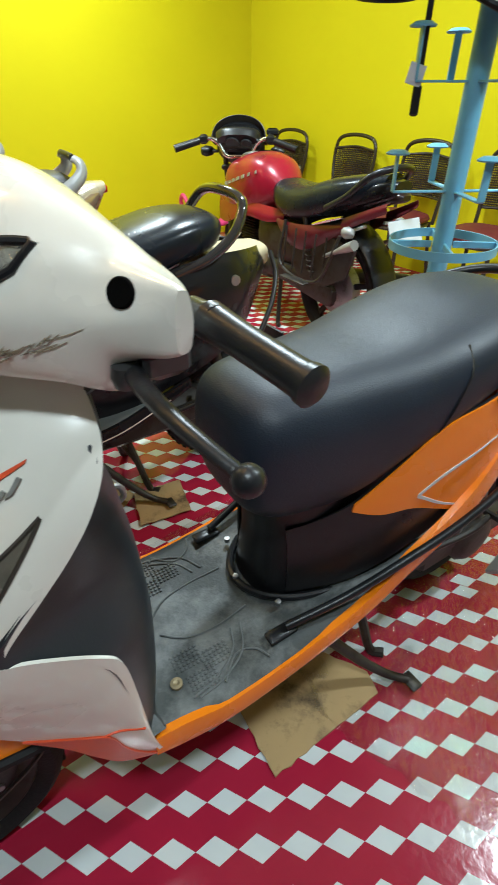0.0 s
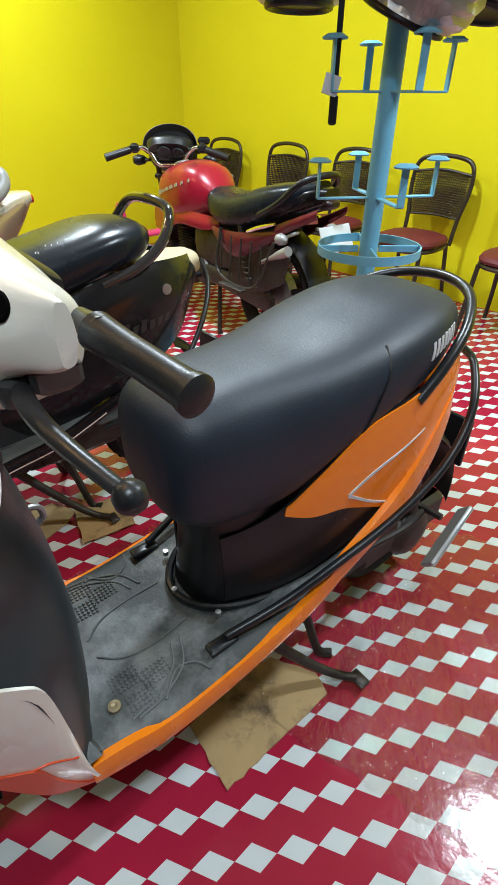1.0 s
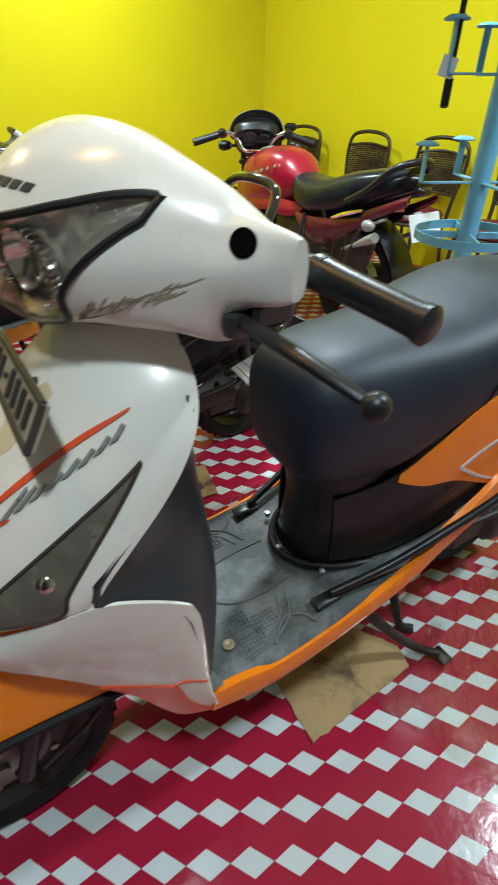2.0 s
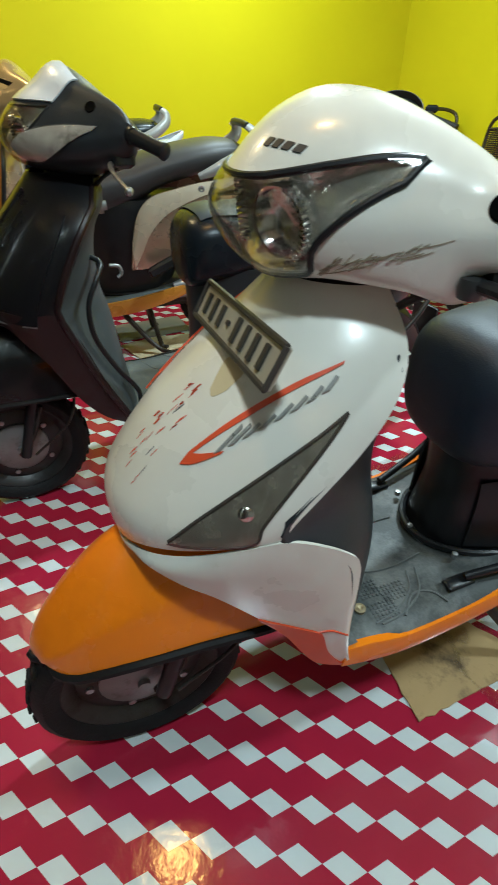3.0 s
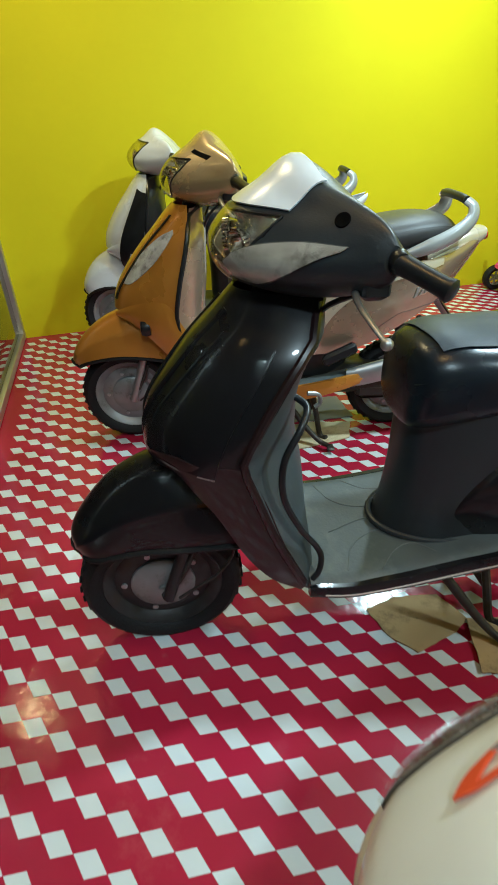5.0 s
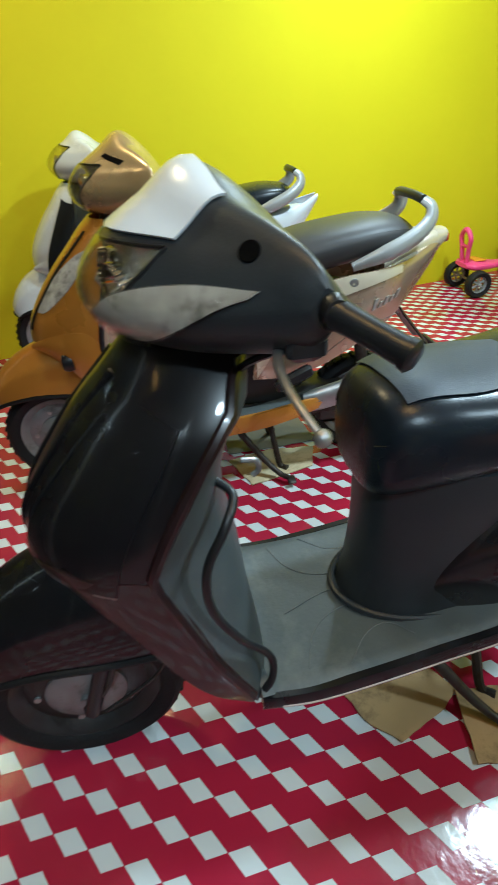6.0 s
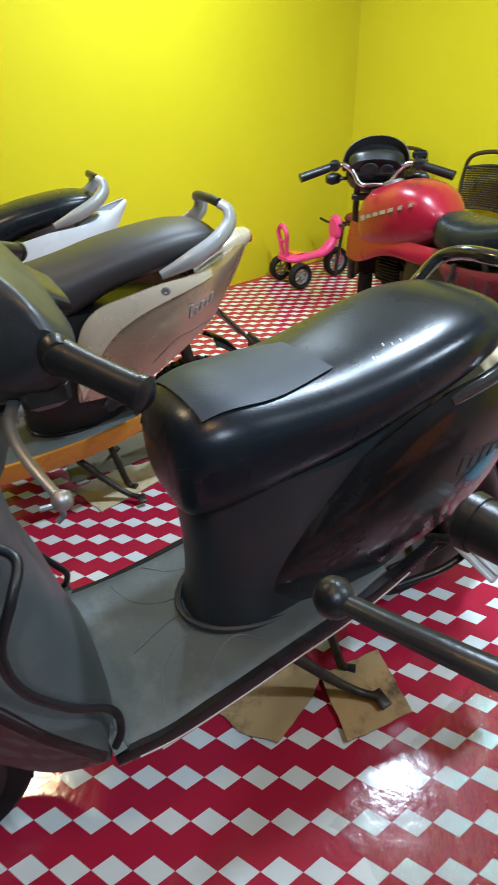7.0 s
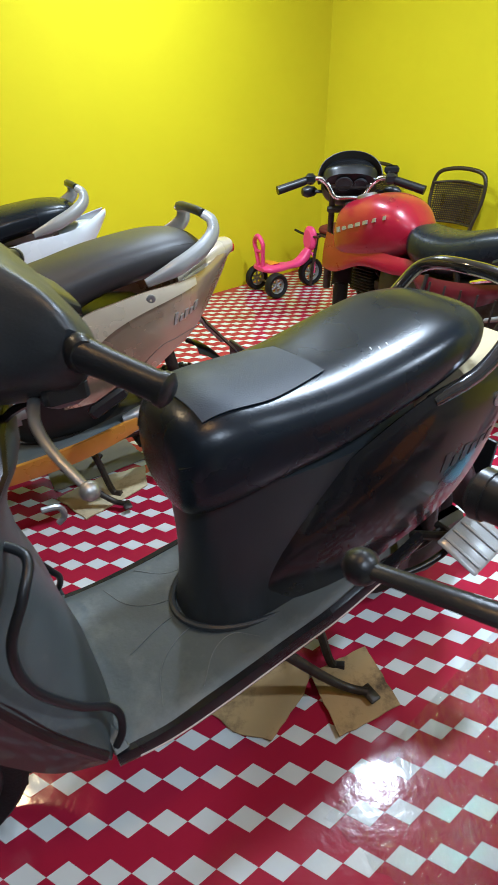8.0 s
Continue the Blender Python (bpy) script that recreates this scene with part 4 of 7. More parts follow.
orange_spec = dict(
    rim=M_ENGINE, fender=M_ORANGE, fork=M_PLASTIC, apron=M_WHITE, inner=M_GREYPLASTIC, lower=M_WHITE, lower_edge=M_SWOOSH, mat=M_MAT, base=M_PLASTIC, wheel_x=0.02, trim_r=0.0095, tent=0.6, bolt_z=0.357,
    fender_line=[(0.188, 0.355, 0.012, 0.012), (0.18, 0.4, 0.05, 0.038), (0.148, 0.457, 0.076, 0.088), (0.088, 0.527, 0.1, 0.128), (0.02, 0.583, 0.114, 0.168), (-0.06, 0.612, 0.12, 0.193), (-0.16, 0.61, 0.126, 0.193), (-0.25, 0.58, 0.122, 0.17)],
    shield=[(0.6, 0.004, -0.1, 0.12), (0.655, 0.012, -0.15, 0.17), (0.69, 0.008, -0.178, 0.188), (0.72, -0.01, -0.2, 0.19), (0.76, -0.04, -0.24, 0.188), (0.8, -0.075, -0.28, 0.184), (0.84, -0.12, -0.312, 0.178), (0.88, -0.17, -0.335, 0.165), (0.92, -0.215, -0.345, 0.14), (0.965, -0.25, -0.345, 0.085)], apron_low=0.605, apron_rise=0.088,
    inner_shape=[(0.34, -0.322, 0.187, 0.02), (0.38, -0.316, 0.187, 0.03), (0.46, -0.312, 0.192, 0.05), (0.56, -0.302, 0.196, 0.07), (0.62, -0.285, 0.196, 0.088), (0.66, -0.235, 0.192, 0.138), (0.7, -0.188, 0.187, 0.183), (0.74, -0.215, 0.184, 0.15), (0.78, -0.262, 0.18, 0.098), (0.82, -0.3, 0.174, 0.05), (0.86, -0.326, 0.165, 0.02), (0.9, -0.342, 0.15, 0.01), (0.95, -0.343, 0.09, 0.01)], inner_square=4, inner_low=0.345,
    low_curves=([(0.006, 0.0, 0.605), (0.0, 0.045, 0.615), (-0.039, 0.112, 0.642), (-0.102, 0.168, 0.676), (-0.183, 0.193, 0.692), (-0.24, 0.2, 0.668), (-0.283, 0.201, 0.635), (-0.298, 0.2, 0.612), (-0.306, 0.198, 0.56), (-0.316, 0.188, 0.366)],
                [(0.004, 0.0, 0.598), (-0.002, 0.04, 0.603), (-0.02, 0.105, 0.62), (-0.06, 0.143, 0.603), (-0.1, 0.16, 0.578), (-0.163, 0.17, 0.507), (-0.204, 0.178, 0.455), (-0.235, 0.182, 0.397), (-0.268, 0.184, 0.346), (-0.335, 0.186, 0.3)]),
    lower_edge_line=([(0.55, 0.0), (0.66, 0.0), (0.8, 0.0), (0.9, 0.0), (1.0, 0.0)], [(0.56, 0.02), (0.66, 0.14), (0.8, 0.3), (0.9, 0.2), (1.0, 0.03)]), lower_seam=[(0.64, 0.04), (0.74, 0.2), (0.84, 0.4), (0.94, 0.66)],
    board=[(-0.3, 0.176, 0.395), (-0.33, 0.184, 0.366), (-0.4, 0.187, 0.352), (-0.5, 0.188, 0.352), (-0.6, 0.188, 0.364), (-0.7, 0.188, 0.378), (-0.8, 0.186, 0.4), (-0.92, 0.18, 0.44)],
    strip=[(-0.315, 0.187, 0.333, 0.05), (-0.375, 0.19, 0.325, 0.058), (-0.45, 0.192, 0.313, 0.05), (-0.565, 0.192, 0.323, 0.048), (-0.7, 0.192, 0.35, 0.045), (-0.784, 0.195, 0.39, 0.05), (-0.848, 0.196, 0.432, 0.058), (-0.976, 0.197, 0.505, 0.07), (-1.07, 0.188, 0.575, 0.1), (-1.16, 0.165, 0.65, 0.12), (-1.22, 0.12, 0.7, 0.1)],
    strip_mat=M_ORANGE,
    side=[(-0.64, 0.39, 0.55, 0.09), (-0.69, 0.392, 0.565, 0.112), (-0.75, 0.4, 0.596, 0.136), (-0.825, 0.43, 0.664, 0.158), (-0.905, 0.47, 0.726, 0.172), (-1.0, 0.52, 0.75, 0.182), (-1.07, 0.56, 0.768, 0.18), (-1.16, 0.63, 0.778, 0.162), (-1.2, 0.675, 0.776, 0.142), (-1.25, 0.7, 0.772, 0.105)],
    tuck=0.0, fold=0.01, side_mat=M_PLASTIC,
    side_marks=[
        ([(-0.748, 0.93), (-0.8, 0.66), (-0.857, 0.48), (-0.93, 0.21), (-1.0, 0.0), (-1.12, 0.0), (-1.245, 0.02)], [(-0.752, 0.99), (-0.8, 0.99), (-0.857, 0.99), (-0.93, 0.99), (-1.0, 0.99), (-1.12, 0.99), (-1.245, 0.98)], M_ORANGE, "glossy orange painted wedge"),
        ([(-0.868, 0.54), (-0.95, 0.56), (-1.05, 0.58)], [(-0.868, 0.57), (-0.95, 0.585), (-1.05, 0.59)], M_WHITEMARK, "thin pale stripe"),
        ([(-0.868, 0.54), (-0.92, 0.3), (-0.985, 0.06)], [(-0.868, 0.57), (-0.92, 0.325), (-0.985, 0.07)], M_WHITEMARK, "thin pale stripe"),
    ],
    base_shape=[(0.365, -0.79, 0.19, 0.118), (0.42, -0.8, 0.192, 0.112), (0.5, -0.82, 0.205, 0.11), (0.58, -0.83, 0.225, 0.112), (0.66, -0.85, 0.25, 0.115)], flange=(0.376, -0.785, 0.205, 0.13),
    tail=[(-1.1, 0.62, 0.76, 0.13), (-1.2, 0.66, 0.76, 0.1), (-1.27, 0.69, 0.75, 0.07)], tail_mat=M_ORANGE,
    seat=[(-0.55, 0.69, 0.76, 0.045), (-0.56, 0.63, 0.805, 0.09), (-0.59, 0.6, 0.832, 0.12), (-0.65, 0.585, 0.842, 0.135), (-0.75, 0.585, 0.845, 0.147), (-0.84, 0.632, 0.85, 0.16), (-0.95, 0.685, 0.868, 0.17), (-1.05, 0.722, 0.884, 0.167), (-1.13, 0.755, 0.888, 0.15), (-1.2, 0.775, 0.88, 0.115), (-1.25, 0.8, 0.855, 0.05)], seat_p=3.0,
    seat_mat=M_SEAT, rail=[([(-1.02, 0.176, 0.74), (-1.09, 0.174, 0.79), (-1.18, 0.15, 0.838), (-1.265, 0.09, 0.868), (-1.3, 0, 0.876), (-1.265, -0.09, 0.868), (-1.18, -0.15, 0.838), (-1.09, -0.172, 0.79), (-1.02, -0.176, 0.74)], 0.0105, 1.0)],
    rail_mat=M_PLASTIC, sections=ORANGE_SECTIONS, pod_mat=M_WHITE, lens=(LENS_LOW, LENS_TOP), bowls=[(0.052, 0.034, -0.218, 1.03)], pod_marks=[],
    lever=M_PLASTIC, grip_end=(-0.403, 0.342, 1.022), ball=(-0.333, 0.361, 0.981), seam=False, trim=M_GREYPLASTIC, rim_r=0.004, clamp=M_DULLSTEEL, clamp_metal=True, bar_turn=0.05, grip_r=0.0148, ball_r=0.0125, lever_k=1.15, grip_start=(-0.402, 0.222, 1.036), collar=0.8,
)

sc_a, Pa, Da, apron_a, pod_a = scooter(pose(-0.467, 0.565, 0, 0, 0, 219), "white-fronted orange scooter with black seat, scratched and dusty", orange_spec)


def on_apron(name, lo, hi, material, label="", lift=0.002, n=14):
    return Pa(name, strip(apron_a, lo, hi, n, 4, 0.0025, lift), material, label)


for sy in (1, -1):
    low = [(sy * q, z) for q, z in ((0.70, 0.679), (0.8, 0.682), (0.9, 0.688), (0.965, 0.695), (0.956, 0.72), (0.948, 0.76), (0.942, 0.8), (0.936, 0.846))]
    top = [(sy * q, z) for q, z in ((0.70, 0.682), (0.735, 0.706), (0.775, 0.731), (0.81, 0.753), (0.845, 0.776), (0.875, 0.798), (0.907, 0.823), (0.936, 0.849))]
    lens = on_apron("side_lamp", low, top, M_SMOKE, "smoked grey triangular lamp window", 0.0012, 40)
    on_apron("lamp_glass", low, top, M_LENS, "", 0.005, 40).parent = lens
    Pa("lamp_outline", tube([apron_a(*q) for q in spline(low, 30)] + [apron_a(*q) for q in spline(top, 30)[::-1]], 0.0028, 6, closed=True), M_DARKMARK, parent=lens)
    Pa("lamp_bulb", turned(lathe([(0.0005, 0.004), (0.008, 0.003), (0.011, 0.0), (0.009, -0.004), (0.0005, -0.005)], 16, "Z"), surface_frame(apron_a, sy * 0.89, 0.735)), M_CHROME, parent=lens)
    sw = [(sy * 0.5, 0.775), (sy * 0.58, 0.815), (sy * 0.7, 0.86), (sy * 0.85, 0.895)]
    on_apron("swoosh_sticker", sw, [(q, z + w) for (q, z), w in zip(sw, (0.012, 0.017, 0.011, 0.003))], M_SWOOSH, "faded orange-red swoosh sticker")
    lo2 = [(sy * 0.5, 0.772), (sy * 0.57, 0.778), (sy * 0.65, 0.795)]
    on_apron("swoosh_tail", lo2, [(q, z + w) for (q, z), w in zip(lo2, (0.014, 0.012, 0.003))], M_SWOOSH)
    for k in range(8):
        q0 = 0.62 + 0.03 * k
        z0 = 0.793 + 0.0105 * k
        tall = (0.034, 0.026, 0.018, 0.018, 0.02, 0.018, 0.018, 0.018)[k]
        on_apron("emblem_bar", [(sy * q0, z0), (sy * (q0 + 0.017), z0 + 0.004)], [(sy * (q0 + 0.01), z0 + tall), (sy * (q0 + 0.025), z0 + tall * 0.9)], M_GREYLETTER, "silver-grey emblem mark", 0.0035, 5)
rnd = random.Random(5)
for k in range(26):
    q0, z0 = rnd.uniform(0.04, 0.3), rnd.uniform(0.72, 0.84)
    w, h = rnd.uniform(0.006, 0.022), rnd.uniform(0.002, 0.008)
    on_apron("scratch", [(q0, z0), (q0 + w, z0 + 0.008)], [(q0 + 0.004, z0 + h), (q0 + w + 0.004, z0 + h + 0.006)], rnd.choice((M_SWOOSH, M_SWOOSH, M_DARKMARK)), "", 0.0006, 5)
on_apron("adhesive_patch", [(0.3, 0.845), (0.36, 0.84), (0.41, 0.85)], [(0.2, 0.87), (0.3, 0.905), (0.43, 0.9)], M_CARD2, "old brown adhesive stain", 0.0005, 8)

# grime below the lamp glass and on the cowl
rnd = random.Random(8)
for k in range(34):
    y0 = rnd.uniform(0.1, 0.165)
    a0 = -38 + (y0 - 0.1) * 420 + rnd.uniform(-5, 5)
    ln, wd = rnd.uniform(0.006, 0.02), rnd.uniform(0.5, 1.4)
    Pa("grime", Da(strip(pod_a, [(y0, a0), (y0 + ln * 0.5, a0 + 3), (y0 + ln, a0 + 8)], [(y0 + 0.002, a0 + wd), (y0 + ln * 0.5, a0 + 3 + wd), (y0 + ln, a0 + 8.5)], 6, 3, 0.001, 0.0006)), M_GRIME)

# front plate: bent dark frame, dirty face, bars where its characters are
pm = Matrix.Translation((-0.178, 0.03, 0.908)) @ Matrix.Rotation(radians(4), 4, "X") @ Matrix.Rotation(radians(-30), 4, "Y")
plate = Pa("number_plate", turned(box(0, 0, 0, 0.006, 0.26, 0.052, 0.002), pm), M_PLATE, "dirty tin number plate with dark characters")
frame_pts = [(0.004, -0.128, -0.025), (0.004, 0.128, -0.025), (0.004, 0.128, 0.025), (0.004, -0.128, 0.025)]
Pa("plate_rim", turned(merge(*[tube([frame_pts[i], frame_pts[(i + 1) % 4]], 0.004, 6) for i in range(4)]), pm), M_DARKMARK, parent=plate)
for k, (w, h) in enumerate(((0.014, 0.034), (0.014, 0.036), (0.016, 0.034), (0.012, 0.008), (0.016, 0.038), (0.015, 0.038), (0.016, 0.038), (0.015, 0.036))):
    Pa("character_bar", turned(box(0.005, -0.1 + 0.028 * k, 0, 0.004, w * 0.6, h * 0.85, 0.001), pm), M_DARKMARK, parent=plate)
Pa("plate_bracket", tube([(-0.183, 0.03, 0.9), (-0.23, 0.03, 0.89)], 0.01, 8), M_DARKMARK, parent=plate)

for sy in (1, -1):
    Pa("mirror_plug", turned(lathe([(0.0125, -0.008), (0.0125, 0.0015), (0.0112, 0.003), (0.0005, 0.002)], 24, "Z"), surface_frame(pod_a, sy * 0.2, 35, ev=1.0)), M_HOLE, "round black mirror blanking plug")
for k in range(4):
    y0 = 0.026 + 0.0115 * k
    Pa("emblem_bar", strip(pod_a, [(y0, 43), (y0 + 0.008, 43)], [(y0 + 0.001, 47), (y0 + 0.009, 47)], 4, 3, 0.002, 0.0015), M_DARKMARK, "dark grey emblem mark")
seat_rows_a = spline(orange_spec["seat"], 60)
seat_rows_a = seat_rows_a[np.argsort(seat_rows_a[:, 0])]


def seat_side_a(x, h):
    """The left flank of the seat; h runs from the middle of its height (0) to the top (1)."""
    lo, hi, w = (float(np.interp(x, seat_rows_a[:, 0], seat_rows_a[:, k])) for k in (1, 2, 3))
    return (x, w * max(0.0, 1 - abs(h) ** 3) ** (1 / 3), (lo + hi) / 2 + (hi - lo) / 2 * h)


for sy in (1, -1):
    seam = [seat_side_a(x, h) for x, h in ((-0.955, 0.8), (-0.94, 0.5), (-0.92, 0.15), (-0.9, -0.25), (-0.885, -0.6))]
    Pa("seat_seam", tube([(x, sy * (y + 0.0005), z) for x, y, z in seam], 0.0022, 6, 18), M_PLASTIC)
for k in range(7):
    x0 = -1.05 - 0.0135 * k
    Pa("emblem_bar", strip(seat_side_a, [(x0, 0.05), (x0 - 0.007, 0.05)], [(x0 - 0.004, 0.42), (x0 - 0.011, 0.42)], 3, 4, 0.002, 0.0015, flip=True), M_WHITEMARK, "pale emblem mark")
# black guard tube from the footboard round the tail
for sy in (1, -1):
    Pa("guard_tube", tube([(-0.6, sy * 0.148, 0.382), (-0.715, sy * 0.175, 0.415), (-0.826, sy * 0.202, 0.47), (-0.957, sy * 0.224, 0.53), (-1.08, sy * 0.23, 0.6), (-1.17, sy * 0.21, 0.68), (-1.25, sy * 0.15, 0.735), (-1.285, sy * 0.1, 0.745)], 0.0085, 10, 44), M_PLASTIC, "black tubular side guard")
    Pa("guard_tab", box(-0.59, sy * 0.147, 0.37, 0.06, 0.026, 0.012, 0.003), M_PLASTIC)
# folding footrest
Pa("footrest", turned(box(0, 0, 0, 0.17, 0.012, 0.05, 0.004), pose(-1.12, 0.26, 0.40, -35, 20, 8)), M_SILVER, "ribbed silver folding footrest")
for i, (x, y) in enumerate(((-0.617, 0.098), (-0.617, -0.098), (-0.58, 0.0))):
    Pa("flange_screw", lathe([(0.006, 0.376), (0.006, 0.387), (0.0005, 0.388)], 10, "Z", (x, y, 0)), M_STEEL)
for sy in (1, -1):
    for pts in ([(-0.40, 0.02), (-0.44, 0.05), (-0.5, 0.06), (-0.57, 0.055)], [(-0.40, 0.16), (-0.45, 0.15), (-0.5, 0.12), (-0.52, 0.08)], [(-0.41, 0.165), (-0.46, 0.158), (-0.515, 0.13), (-0.54, 0.08)], [(-0.55, 0.17), (-0.535, 0.14), (-0.5, 0.13), (-0.46, 0.165)]):
        Pa("mat_rib", tube([(x, sy * y, float(np.interp(-x, (0.3, 0.33, 0.4, 0.5, 0.6, 0.7), (0.395, 0.366, 0.352, 0.352, 0.364, 0.378)))) for x, y in pts], 0.0022, 6, 16), M_MATLINE)
    for bx, by in ((-0.42, 0.09), (-0.47, 0.11), (-0.43, 0.14)):
        pads = [box(bx + 0.008 * i, sy * (by + 0.008 * j), float(np.interp(-bx, (0.33, 0.4, 0.5), (0.366, 0.352, 0.352))), 0.005, 0.005, 0.003, 0.0006) for i in range(-3, 4) for j in range(-2, 3)]
        tagged(Pa("mat_studs", merge(*pads), M_MAT), kind="stuff")

# black scooter
BLACK_SECTIONS = [
    (0.0, -0.166, 1.03, -0.19, 1.08, -0.255, 1.127, -0.318, 1.165, -0.395, 1.115, -0.45, 1.035, -0.42, 0.968, -0.32, 0.95, -0.205, 0.975),
    (0.05, -0.172, 1.03, -0.2, 1.082, -0.262, 1.122, -0.325, 1.155, -0.398, 1.11, -0.45, 1.035, -0.42, 0.968, -0.32, 0.952, -0.212, 0.98),
    (0.1, -0.206, 1.03, -0.238, 1.078, -0.287, 1.108, -0.337, 1.134, -0.402, 1.1, -0.448, 1.035, -0.42, 0.97, -0.33, 0.96, -0.24, 0.985),
    (0.15, -0.268, 1.03, -0.295, 1.068, -0.33, 1.095, -0.369, 1.116, -0.41, 1.09, -0.445, 1.04, -0.425, 0.985, -0.36, 0.975, -0.29, 0.995),
    (0.19, -0.33, 1.035, -0.345, 1.06, -0.365, 1.083, -0.393, 1.1, -0.415, 1.08, -0.44, 1.045, -0.425, 1.0, -0.39, 0.99, -0.345, 1.008),
    (0.215, -0.37, 1.04, -0.378, 1.06, -0.39, 1.075, -0.405, 1.085, -0.42, 1.07, -0.435, 1.045, -0.42, 1.015, -0.4, 1.008, -0.375, 1.02),
    (0.23, -0.395, 1.045, -0.4, 1.055, -0.405, 1.063, -0.41, 1.068, -0.42, 1.06, -0.428, 1.045, -0.42, 1.03, -0.41, 1.028, -0.4, 1.033),
]
LENS_LOW_B = [(-0.112, 25), (-0.1, -5), (-0.08, -32), (-0.05, -42), (0, -45), (0.05, -42), (0.08, -32), (0.1, -5), (0.112, 25)]
LENS_TOP_B = [(-0.112, 50), (-0.1, 47), (-0.08, 44), (-0.05, 42), (0, 41), (0.05, 42), (0.08, 44), (0.1, 47), (0.112, 50)]
blink_b = [(nm, [(sy * 0.075, -30), (sy * 0.11, -36), (sy * 0.15, -18), (sy * 0.192, 24)], [(sy * 0.07, -8), (sy * 0.1, 10), (sy * 0.15, 27), (sy * 0.196, 36)], mt, lift) for sy in (1, -1) for nm, mt, lift in (("indicator_reflector", M_BRIGHTREF, 0.004), ("indicator_lens", M_LENS, 0.009))]
